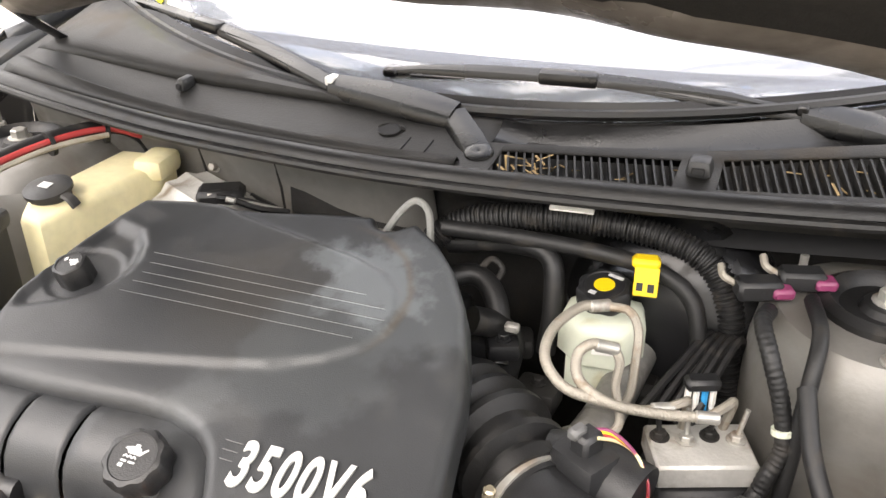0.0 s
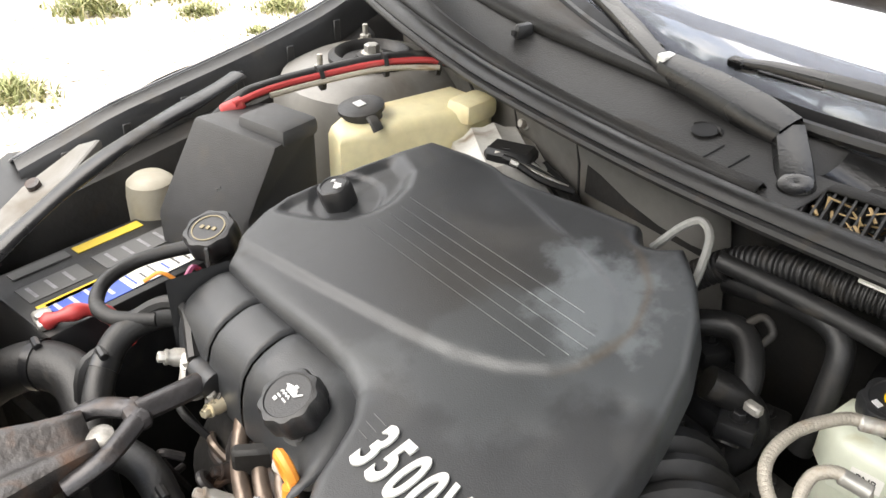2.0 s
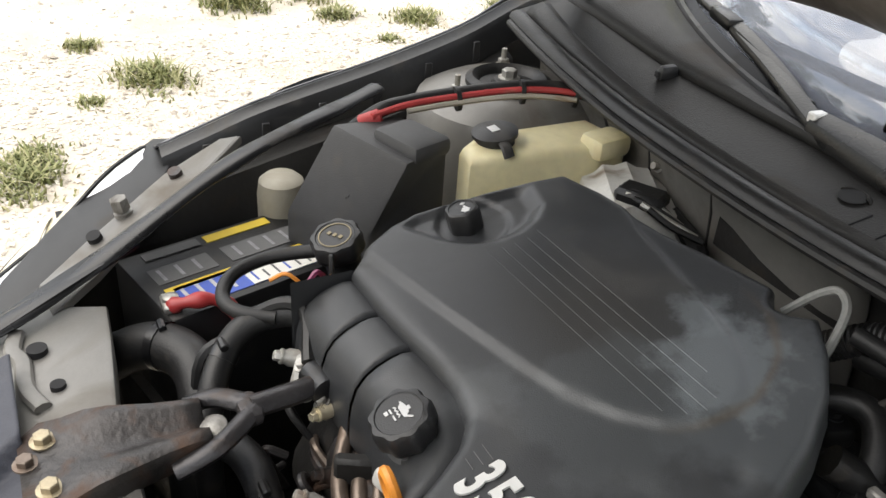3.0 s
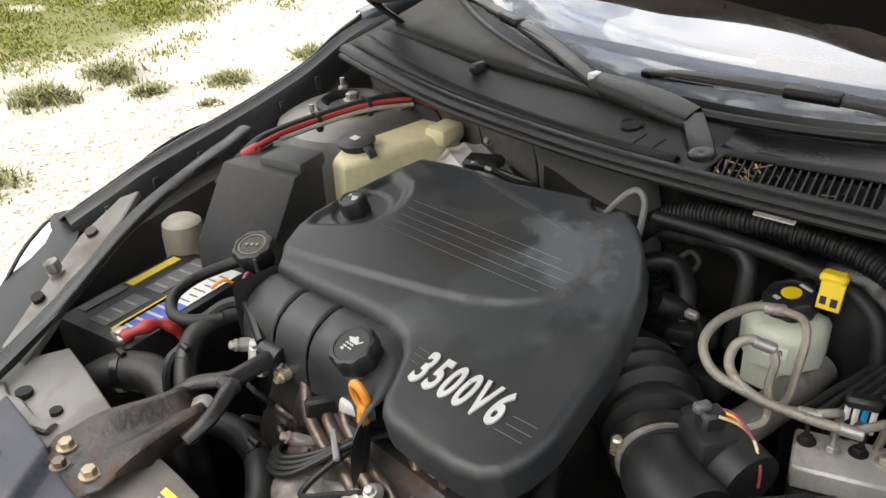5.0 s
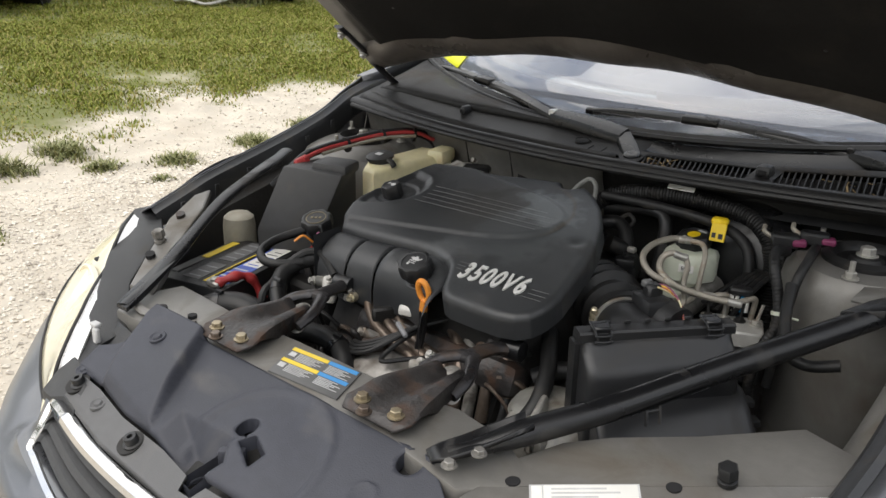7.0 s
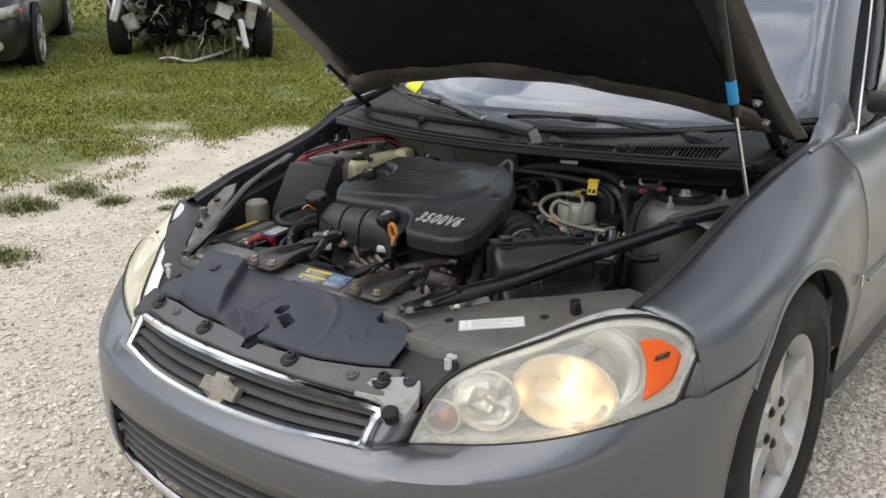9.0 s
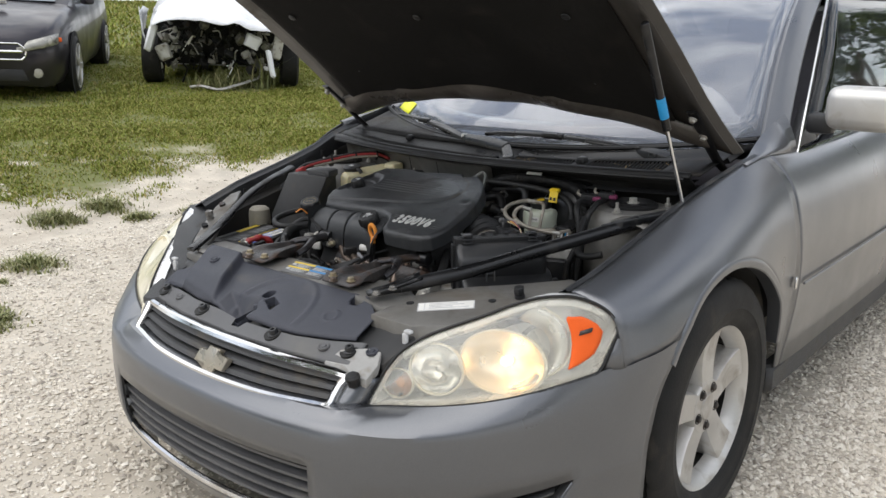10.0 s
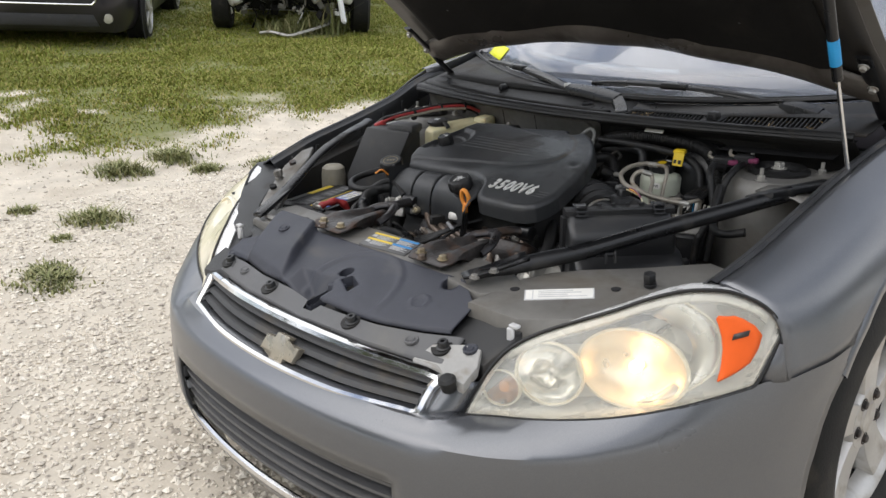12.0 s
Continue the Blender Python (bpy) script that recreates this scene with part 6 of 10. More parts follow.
# floor of the bay, radiator and subframe
part("undertray", box(bm_(), (0, 0.88, 0.235), (1.2, 0.7, 0.03), bevel=0.008), M_DARK, car, "grimy dark undertray")
part("radiator", box(bm_(), (0, 0.43, 0.44), (0.74, 0.05, 0.36), bevel=0.008), M_DARK, car)
part("fan_shroud", box(bm_(), (0, 0.49, 0.43), (0.70, 0.06, 0.34), bevel=0.02), M_PLASTIC, car)


# ---- engine ----
engine = thing("engine", (0, 0.85, 0.25), "V6 engine under a black plastic cover with faded grey patches", "engine")
CN = Vector((0, -0.24, 1)).normalized()
cz = lambda y: 0.752 + 0.24 * (y - 0.76)
cp = lambda x, y, up=0.0: Vector((x, y, cz(y))) + CN * up

# cover material: black plastic bleached along its right rear
M_COVER = surface("bleached_black_cover", (0.0255, 0.0268, 0.029), 0.4, 0, 0.25, 7, 0.2, 800, ((0.035, 0.034, 0.032), 0.15, 10))
n_, l_ = M_COVER.node_tree.nodes, M_COVER.node_tree.links
bs_ = n_["Principled BSDF"]
tc_ = n_.new("ShaderNodeTexCoord")


def stain(place, radius, soft, nscale, wobble, hollow=0.0):
    """A mask round a place of the cover with a ragged edge; hollow leaves a ring of that width."""
    mp = n_.new("ShaderNodeVectorMath")
    mp.operation = "DISTANCE"
    mp.inputs[1].default_value = place
    l_.new(tc_.outputs["Object"], mp.inputs[0])
    nz = n_.new("ShaderNodeTexNoise")
    nz.inputs["Scale"].default_value, nz.inputs["Detail"].default_value, nz.inputs["Roughness"].default_value = nscale, 8, 0.62
    l_.new(tc_.outputs["Object"], nz.inputs["Vector"])
    ma = n_.new("ShaderNodeMath")
    ma.operation = "MULTIPLY_ADD"
    l_.new(nz.outputs[0], ma.inputs[0])
    ma.inputs[1].default_value = wobble
    l_.new(mp.outputs["Value"], ma.inputs[2])
    mr = n_.new("ShaderNodeMapRange")
    mid_ = radius + wobble * 0.5
    for i, v in enumerate((mid_ - soft, mid_ + soft, 1.0, 0.0), 1):
        mr.inputs[i].default_value = v
    l_.new(ma.outputs[0], mr.inputs[0])
    if not hollow:
        return mr.outputs[0]
    m2 = n_.new("ShaderNodeMapRange")
    for i, v in enumerate((mid_ - hollow - soft, mid_ - hollow + soft, 0.0, 1.0), 1):
        m2.inputs[i].default_value = v
    l_.new(ma.outputs[0], m2.inputs[0])
    mu = n_.new("ShaderNodeMath")
    mu.operation = "MULTIPLY"
    l_.new(mr.outputs[0], mu.inputs[0])
    l_.new(m2.outputs[0], mu.inputs[1])
    return mu.outputs[0]


prev = bs_.inputs["Base Color"].links[0].from_socket
for place, radius, soft, ns, wob, hollow, amount, colour in (
        ((0.10, 0.0, 0.53), 0.19, 0.05, 7, 0.16, 0.0, 0.5, (0.043, 0.045, 0.047)),
        ((-0.03, 0.075, 0.55), 0.07, 0.04, 12, 0.06, 0.0, 0.55, (0.032, 0.029, 0.025)),
        ((0.125, 0.13, 0.56), 0.085, 0.012, 14, 0.14, 0.0, 0.6, (0.075, 0.082, 0.088)),
        ((0.07, 0.02, 0.54), 0.075, 0.010, 15, 0.15, 0.0, 0.5, (0.062, 0.067, 0.07)),
        ((0.085, 0.125, 0.56), 0.05, 0.012, 30, 0.14, 0.0, 0.55, (0.15, 0.165, 0.175)),
        ((0.03, 0.155, 0.56), 0.03, 0.010, 38, 0.10, 0.0, 0.55, (0.14, 0.155, 0.165)),
        ((-0.015, -0.055, 0.51), 0.03, 0.012, 26, 0.10, 0.0, 0.4, (0.09, 0.096, 0.10)),
        ((0.02, 0.095, 0.555), 0.112, 0.003, 22, 0.02, 0.006, 0.5, (0.085, 0.062, 0.038))):
    mx = n_.new("ShaderNodeMixRGB")
    sc = n_.new("ShaderNodeMath")
    sc.operation = "MULTIPLY"
    sc.inputs[1].default_value = amount
    mask_ = stain(place, radius, soft, ns, wob, hollow)
    if hollow:
        near_ = n_.new("ShaderNodeMath")
        near_.operation = "MULTIPLY"
        l_.new(mask_, near_.inputs[0])
        l_.new(stain((0.11, 0.14, 0.56), 0.085, 0.03, 20, 0.06), near_.inputs[1])
        mask_ = near_.outputs[0]
    l_.new(mask_, sc.inputs[0])
    l_.new(sc.outputs[0], mx.inputs[0])
    l_.new(prev, mx.inputs[1])
    mx.inputs[2].default_value = (*colour, 1)
    prev = mx.outputs[0]
l_.new(prev, bs_.inputs["Base Color"])

FRONT_EDGE = [(-0.297, 0.862), (-0.290, 0.828), (-0.275, 0.797), (-0.250, 0.763), (-0.19, 0.764), (-0.13, 0.769), (-0.07, 0.775), (-0.03, 0.776), (0.005, 0.767), (0.028, 0.750), (0.045, 0.722), (0.057, 0.698), (0.072, 0.682), (0.09, 0.676), (0.14, 0.675), (0.185, 0.676), (0.214, 0.683), (0.232, 0.699), (0.241, 0.724), (0.2435, 0.748)]
BACK_EDGE = [(-0.297, 0.862), (-0.292, 0.893), (-0.280, 0.953), (-0.268, 0.992), (-0.252, 1.034), (-0.195, 1.046), (-0.10, 1.056), (-0.03, 1.071), (0.030, 1.081), (0.034, 1.079), (0.041, 1.068), (0.052, 1.063), (0.064, 1.066), (0.084, 1.083), (0.121, 1.057), (0.153, 1.024), (0.184, 0.977), (0.207, 0.922), (0.223, 0.87), (0.234, 0.815), (0.2435, 0.764)]
LENS = [(-0.34, 0.775), (-0.244, 0.791), (-0.193, 0.801), (-0.132, 0.813), (-0.067, 0.827), (-0.015, 0.838), (0.037, 0.852), (0.08, 0.872), (0.108, 0.895), (0.124, 0.922), (0.126, 0.945), (0.114, 0.970), (0.086, 0.992), (0.045, 1.006), (0.0, 1.014), (-0.06, 1.025), (-0.111, 1.033), (-0.2, 1.065), (-0.34, 1.08)]
POCKET = [(-0.36, 0.832), (-0.268, 0.838), (-0.225, 0.860), (-0.198, 0.885), (-0.185, 0.912), (-0.184, 0.935), (-0.195, 0.962), (-0.214, 0.981), (-0.27, 0.993), (-0.36, 0.992)]


def depth_in(x, y, loop):
    """Distance of places from a loop's outline, positive inside."""
    x, y = np.asarray(x, float), np.asarray(y, float)
    best, odd = np.full(x.shape, 9.0), np.zeros(x.shape, bool)
    for (ax, ay), (bx, by) in zip(loop, loop[1:] + loop[:1]):
        dx, dy = bx - ax, by - ay
        t = np.clip(((x - ax) * dx + (y - ay) * dy) / (dx * dx + dy * dy), 0, 1)
        best = np.minimum(best, np.hypot(x - ax - t * dx, y - ay - t * dy))
        odd ^= ((ay > y) != (by > y)) & (x < (bx - ax) * (y - ay) / ((by - ay) or 1e-9) + ax)
    return np.where(odd, best, -best)


def eased(v, a, b):
    v = np.clip((v - a) / (b - a), 0, 1)
    return v * v * (3 - 2 * v)


cx_ = np.unique(np.concatenate([np.linspace(-0.297, 0.2435, 150), -0.297 + 0.03 * np.linspace(0, 1, 12) ** 2, 0.2435 - 0.03 * np.linspace(0, 1, 12) ** 2]))
y_lo = np.interp(cx_, [p[0] for p in FRONT_EDGE], [p[1] for p in FRONT_EDGE])
y_hi = np.interp(cx_, [p[0] for p in BACK_EDGE], [p[1] for p in BACK_EDGE])
ff_ = np.concatenate([[0, 0.006, 0.014, 0.025], np.linspace(0.04, 0.96, 86), [0.975, 0.986, 0.994, 1]])
GX = np.repeat(cx_[:, None], len(ff_), 1)
GY = y_lo[:, None] + (y_hi - y_lo)[:, None] * ff_[None, :]
rim_d = np.clip(depth_in(GX, GY, FRONT_EDGE + BACK_EDGE[:0:-1]), 0, 1)
cut_ = 0.013 - np.clip(rim_d, 0, 0.013)
relief = -0.013 + np.sqrt(np.maximum(0.0, 0.013 ** 2 - cut_ ** 2))
relief += 0.0055 * eased(depth_in(GX, GY, LENS), -0.007, 0.005)
relief -= 0.0095 * eased(depth_in(GX, GY, POCKET), -0.004, 0.017) * eased(rim_d, 0.0, 0.02)
ring_r = np.hypot((GX + 0.243) / 0.046, (GY - 0.908) / 0.041)
relief -= 0.0035 * eased(1 - ring_r, 0.0, 0.09)
relief -= 0.005 * np.exp(-(np.hypot(GX - 0.180, GY - 0.906) / 0.013) ** 2)
relief -= 0.004 * eased(depth_in(GX, GY, [(-0.30, 0.74), (0.02, 0.74), (0.05, 0.80), (-0.30, 0.785)]), 0.0, 0.03)
bm = bm_()
vs = [[bm.verts.new(cp(GX[i, j], GY[i, j], relief[i, j])) for j in range(len(ff_))] for i in range(len(cx_))]
for i in range(len(cx_) - 1):
    for j in range(len(ff_) - 1):
        bm.faces.new((vs[i][j], vs[i + 1][j], vs[i + 1][j + 1], vs[i][j + 1]))
rim_loop = [vs[i][0] for i in range(len(cx_))] + vs[-1][1:-1] + [vs[i][-1] for i in range(len(cx_) - 1, -1, -1)] + list(reversed(vs[0][1:-1]))
last = rim_loop
for down, grow in ((0.007, 0.0), (0.017, 0.001), (0.029, 0.002)):
    ring_ = [bm.verts.new(v.co + Vector((grow * (1 if v.co.x > 0 else -1) * 0.6, -grow if v.co.y < 0.86 else grow, 0)) - CN * down) for v in rim_loop]
    for i in range(len(ring_)):
        bm.faces.new((last[i], last[(i + 1) % len(ring_)], ring_[(i + 1) % len(ring_)], ring_[i]))
    last = ring_
bmesh.ops.remove_doubles(bm, verts=bm.verts, dist=2e-5)
bmesh.ops.dissolve_degenerate(bm, edges=bm.edges, dist=1e-6)
ecover = part("engine_cover", bm, M_COVER, engine, "black plastic engine cover with bleached grey patches", sharp=70)
EDGE = [(-0.252, 0.762), (-0.19, 0.764), (-0.13, 0.769), (-0.07, 0.775), (-0.03, 0.776), (0.005, 0.767), (0.028, 0.750), (0.057, 0.70)]
ytop = lambda x: float(np.interp(x, [e[0] for e in EDGE], [e[1] for e in EDGE]))
for xa, xb in ((-0.252, -0.1832), (-0.1788, -0.1168), (-0.1124, 0.05)):
    rows = []
    for f in [0, 0.0012 / (xb - xa), 0.0028 / (xb - xa), 0.1, 0.2, 0.35, 0.5, 0.65, 0.8, 0.9, 1 - 0.0028 / (xb - xa), 1 - 0.0012 / (xb - xa), 1]:
        x = xa + (xb - xa) * f
        e = min(f, 1 - f) * (xb - xa)
        drop = 0.005 * max(0.0, 1 - e / 0.0028) ** 2
        yt = min(ytop(x), 0.783)
        rows.append([Vector((x, yt + dy + (0.035 if x < -0.24 else 0) * 0, cz(yt) + dz - drop)) for dy, dz in ((0.012, -0.018), (0.0, -0.016), (-0.008, -0.0155), (-0.018, -0.018), (-0.032, -0.024), (-0.044, -0.033), (-0.053, -0.046), (-0.058, -0.064), (-0.060, -0.085), (-0.060, -0.115))])
    part("cover_lobe", grid(bm_(), rows), M_COVER, ecover, "ribbed front lobe of the cover", sharp=60)
bm = grid(bm_(), [[Vector((-0.2555, y, z)) for z in (cz(0.757) - 0.006, 0.70, 0.65)] for y in (0.77, 0.74, 0.715, 0.70)])
part("cover_side", bm, M_COVER, ecover)
part("cover_groove", grid(bm_(), [[(x, ytop(-0.17) + dy + 0.004, cz(0.765) + dz - 0.016) for dy, dz in ((0, -0.006), (-0.030, -0.016), (-0.050, -0.04), (-0.054, -0.1))] for x in (-0.25, -0.13)]), M_DARK, ecover)
for a, b in (((-0.175, 0.891), (0.098, 0.901)), ((-0.170, 0.907), (0.112, 0.915)), ((-0.168, 0.921), (0.118, 0.930)), ((-0.169, 0.936), (0.112, 0.944)), ((-0.175, 0.951), (0.085, 0.957))):
    part("cover_rib", tube(bm_(), [cp(*a, 0.0054), cp(*b, 0.0052)], 0.001, 6, 1, flat=0.9), M_COVER, ecover)


def screw_cap(c, axis, r, h, lobes, parent, symbol=None, neck=0.0):
    """A lobed screw cap; h is its height above c."""
    wave = lambda a, q: q * (1 + (0.05 if q > r * 0.8 else 0) * math.cos(lobes * a))
    bm = bm_()
    if neck:
        lathe(bm, [(r * 0.72, -neck), (r * 0.72, 0.0)], c, axis, 24)
    lathe(bm, [(r * 0.9, -0.002), (r * 0.98, 0.002), (r, h * 0.3), (r, h * 0.8), (r * 0.92, h * 0.97), (r * 0.78, h), (r * 0.74, h * 0.96), (0.0005, h * 0.96)], c, axis, 48, wave)
    cap = part("screw_cap", bm, M_PLASTIC, parent, "black lobed screw cap")
    t = facing(axis)
    m = Matrix.Translation(Vector(c) + t @ Vector((0, 0, h * 0.965))) @ t.to_4x4()
    return cap, m


def cap_mark(m, outline, parent):
    """A thin raised print on a cap, its outline in the cap's own plane."""
    up = m.to_3x3() @ Vector((0, 0, 1))
    part("cap_symbol", prism(bm_(), [m @ Vector((x, y, 0.0009)) for x, y in outline], 0.0009, 0.0, up), M_LABEL_PALE, parent)


AX = Vector((0.0, -0.42, 1)).normalized()
cap, m = screw_cap((-0.022, 0.729, 0.728), AX, 0.029, 0.026, 9, ecover, neck=0.03)
for k in range(2):
    part("neck_ring", lathe(bm_(), [(0.022, -0.002), (0.0255, 0.0), (0.022, 0.002)], Vector((-0.022, 0.729, 0.728)) - AX * (0.008 + 0.008 * k), AX, 28, caps=False), M_PLASTIC, cap)
k_ = 0.0011
for outline in ([(-4, 8), (4, 8), (6, 5), (10, 9), (11, 8), (6, 2), (-5, 2), (-8, 5), (-10, 5), (-9, 6.5), (-6, 6.5)], [(-2, 8), (2, 8), (2, 10.5), (-2, 10.5)], [(-8, -0.5), (-6, 1), (-4, -0.5), (-2, 1), (0, -0.5), (2, 1), (4, -0.5), (4, -2), (2, -0.5), (0, -2), (-2, -0.5), (-4, -2), (-6, -0.5), (-8, -2)], [(-8, -4), (-3, -4), (-3, -5.5), (-8, -5.5)], [(-1, -4), (5, -4), (5, -5.5), (-1, -5.5)], [(-8, -7), (-4, -7), (-4, -10), (-8, -10)]):
    cap_mark(m, [(x * k_, y * k_) for x, y in outline], cap)
cap, m = screw_cap((-0.246, 0.905, 0.772), Vector((-0.05, -0.3, 1)).normalized(), 0.0195, 0.033, 6, ecover, neck=0.02)
for outline in ([(-6, 2), (-4.5, 4), (-3, 2), (-4.5, 0)], [(-1.5, 3), (1, 3), (1, 1.5), (-1.5, 1.5)]):
    cap_mark(m, [(x * 0.0016, y * 0.0016) for x, y in outline], cap)
cap_mark(m, [(0.006 + (0.0055 if k % 2 else 0.0042) * math.cos(k * math.pi / 6), 0.003 + (0.0055 if k % 2 else 0.0042) * math.sin(k * math.pi / 6)) for k in range(12)], cap)

TX = Vector((0.125, 0.0065, 0.0065 * 0.24)).normalized()
TY = CN.cross(TX)
tm = Matrix([[*TX, 0], [*TY, 0], [*CN, 0], [0, 0, 0, 1]]).transposed()
for i in range(3):
    for j in range(3):
        tm[i][j] = (TX, TY, CN)[j][i]
tm.translation = cp(0.1265, 0.749, 0.0022)
for k, ch in enumerate("3500V6"):
    mk_ = tm.copy()
    mk_.translation = tm.translation + TX * (-0.0545 + 0.0208 * k + (0.0012 if k == 4 else 0.003 if k == 5 else 0.0))
    lettering(ch, 0.062, mk_, M_SILVER, ecover, "raised_character", 0.0012, 0.55, 0.0017, 0.0)
for k, (a, b) in enumerate((((0.042, 0.766), (0.06, 0.766)), ((0.044, 0.757), (0.06, 0.757)), ((0.047, 0.748), (0.06, 0.748)), ((0.196, 0.755), (0.226, 0.757)), ((0.196, 0.744), (0.228, 0.746)), ((0.19, 0.733), (0.226, 0.735)))):
    part("name_stripe", tube(bm_(), [cp(*a, 0.001), cp(*b, 0.001)], 0.0005, 5, 1), M_STRIP, ecover)

# block, heads, exhaust, wires
bm = box(bm_(), (-0.02, 0.90, 0.50), (0.46, 0.34, 0.40), bevel=0.04, seg=2)
box(bm, (-0.03, 0.76, 0.55), (0.42, 0.12, 0.16), bevel=0.03, seg=2, turn=Matrix.Rotation(-0.5, 3, "X"))
part("engine_block", bm, M_DARK, engine, "grimy dark engine block")
bm = box(bm_(), (0.03, 0.725, 0.60), (0.36, 0.06, 0.06), bevel=0.02, seg=2, turn=Matrix.Rotation(-0.4, 3, "X"))
part("valve_cover", bm, M_RUST, engine, "grimy valve cover")
# exhaust heat shield, a dented dome
rows = []
rng = random.Random(7)
for r_, h in ((0.001, 0.030), (0.25, 0.028), (0.5, 0.020), (0.75, 0.004), (0.92, -0.022), (1.0, -0.06), (1.02, -0.12)):
    rows.append([Vector((-0.008, 0.648, 0.575)) + Matrix.Rotation(0.45, 3, "Z") @ Vector((0.108 * r_ * math.cos(a) * (1 + 0.06 * math.cos(3 * a)), 0.062 * r_ * math.sin(a) * (1 + 0.05 * math.cos(2 * a + 1)), h + 0.006 * r_ * math.sin(4 * a + 1))) for a in np.linspace(0, 2 * math.pi, 33)])
part("heat_shield", grid(bm_(), rows), M_SHIELDING, engine, "stained aluminium exhaust heat shield", sharp=60)
for k in range(3):
    dx, dy = 0.022 * k, 0.012 * k
    part("exhaust_runner", tube(bm_(), [(-0.152 + dx, 0.738 + dy, 0.668), (-0.125 + dx, 0.713 + dy, 0.640), (-0.088 + dx, 0.691 + dy, 0.624), (-0.035 + dx, 0.676 + dy, 0.614), (0.02 + dx, 0.668 + dy, 0.604), (0.05 + dx, 0.66 + dy, 0.57)], 0.0088, 12, 6), M_COPPER, engine, "heat-stained exhaust runner")
for k in range(3):
    dx, dy = 0.024 * k, 0.007 * k
    part("exhaust_runner", tube(bm_(), [(0.02 + dx, 0.75 + dy, 0.65), (0.052 + dx, 0.738 + dy, 0.638), (0.085 + dx, 0.716 + dy, 0.618), (0.105 + dx, 0.69 + dy, 0.585), (0.11 + dx, 0.67 + dy, 0.53)], 0.0105, 12, 6), M_COPPER if k != 1 else M_GRIMY_ALLOY, engine)
part("runner_clamp", box(bm_(), (-0.078, 0.708, 0.636), (0.016, 0.05, 0.034), bevel=0.004, turn=Matrix.Rotation(-0.5, 3, "Z")), M_DARK, engine)
for c, sz, rz, mm in (((-0.03, 0.728, 0.652), (0.05, 0.03, 0.02), 0.3, M_ALLOY), ((0.06, 0.752, 0.650), (0.055, 0.035, 0.03), 0.2, M_ALLOY), ((0.112, 0.757, 0.644), (0.04, 0.03, 0.03), 0.1, M_GRIMY_ALLOY), ((0.05, 0.655, 0.607), (0.03, 0.035, 0.016), 0.5, M_ALLOY), ((0.062, 0.668, 0.612), (0.018, 0.02, 0.03), -0.3, M_ALLOY), ((-0.06, 0.662, 0.60), (0.045, 0.03, 0.03), 0.4, M_RUST), ((-0.215, 0.700, 0.648), (0.028, 0.018, 0.05), 0.4, M_ALLOY), ((-0.165, 0.705, 0.648), (0.022, 0.018, 0.022), 0.2, M_GRIMY_ALLOY)):
    bm = box(bm_(), c, sz, bevel=min(sz) * 0.3, seg=2, turn=Matrix.Rotation(rz, 3, "Z") @ Matrix.Rotation(-0.35, 3, "X"))
    hex_bolt(bm, Vector(c) + Vector((sz[0] * 0.25, -0.005, sz[2] * 0.45)), 0.006, 0.008, (0, -0.4, 1))
    part("cast_lug", bm, mm, engine, "stained cast metal lug")
for x, y, z, r, ax, mm in ((-0.238, 0.69, 0.662, 0.010, (-0.2, -1, 0.35), M_STEEL), (-0.152, 0.698, 0.652, 0.009, (0.4, -1, 0.2), M_GOLD), (-0.072, 0.655, 0.622, 0.009, (-0.4, -0.8, 0.6), M_STEEL), (0.135, 0.742, 0.645, 0.011, (0.3, -1, 0.4), M_RUST), (0.155, 0.745, 0.640, 0.010, (0.3, -1, 0.4), M_STEEL), (0.098, 0.748, 0.655, 0.008, (0.1, -1, 0.6), M_COPPER), (0.12, 0.735, 0.632, 0.012, (0.2, -1, 0.3), M_COPPER), (-0.115, 0.688, 0.60, 0.010, (0, -1, 0.5), M_RUST)):
    bm = lathe(bm_(), [(r, -0.03), (r, 0.0), (r * 0.8, 0.004), (r * 0.8, 0.010)], (x, y, z), ax, 14)
    hex_bolt(bm, Vector((x, y, z)) + Vector(ax).normalized() * 0.007, r * 0.6, 0.010, ax)
    part("fitting", bm, mm, engine, "dull metal fitting")
for k in range(4):
    part("ignition_wire", tube(bm_(), [(0.045, 0.738 - 0.004 * k, 0.660), (0.014, 0.704 - 0.006 * k, 0.650), (-0.006, 0.672 - 0.007 * k, 0.640 - 0.002 * k), (-0.03, 0.646 - 0.008 * k, 0.628 - 0.004 * k), (-0.062, 0.630 - 0.005 * k, 0.616 - 0.004 * k), (-0.09 - 0.004 * k, 0.643 - 0.004 * k, 0.606 - 0.004 * k), (-0.10, 0.665, 0.59)], 0.0042, 8, 6), M_RUBBER, engine)
part("wire_clamp", box(bm_(), (-0.002, 0.668, 0.648), (0.052, 0.008, 0.008), bevel=0.002, turn=Matrix.Rotation(-0.55, 3, "Z")), surface("pale_grey_clip", (0.22, 0.22, 0.23), 0.5, 0, 0.1, 20), engine, "grey plastic wire clip")
part("ignition_wire", tube(bm_(), [(0.012, 0.69, 0.642), (0.004, 0.652, 0.630), (0.0, 0.622, 0.617), (0.008, 0.613, 0.613), (0.035, 0.64, 0.616), (0.058, 0.664, 0.618)], 0.0042, 8, 6), M_RUBBER, engine)
rng = random.Random(31)
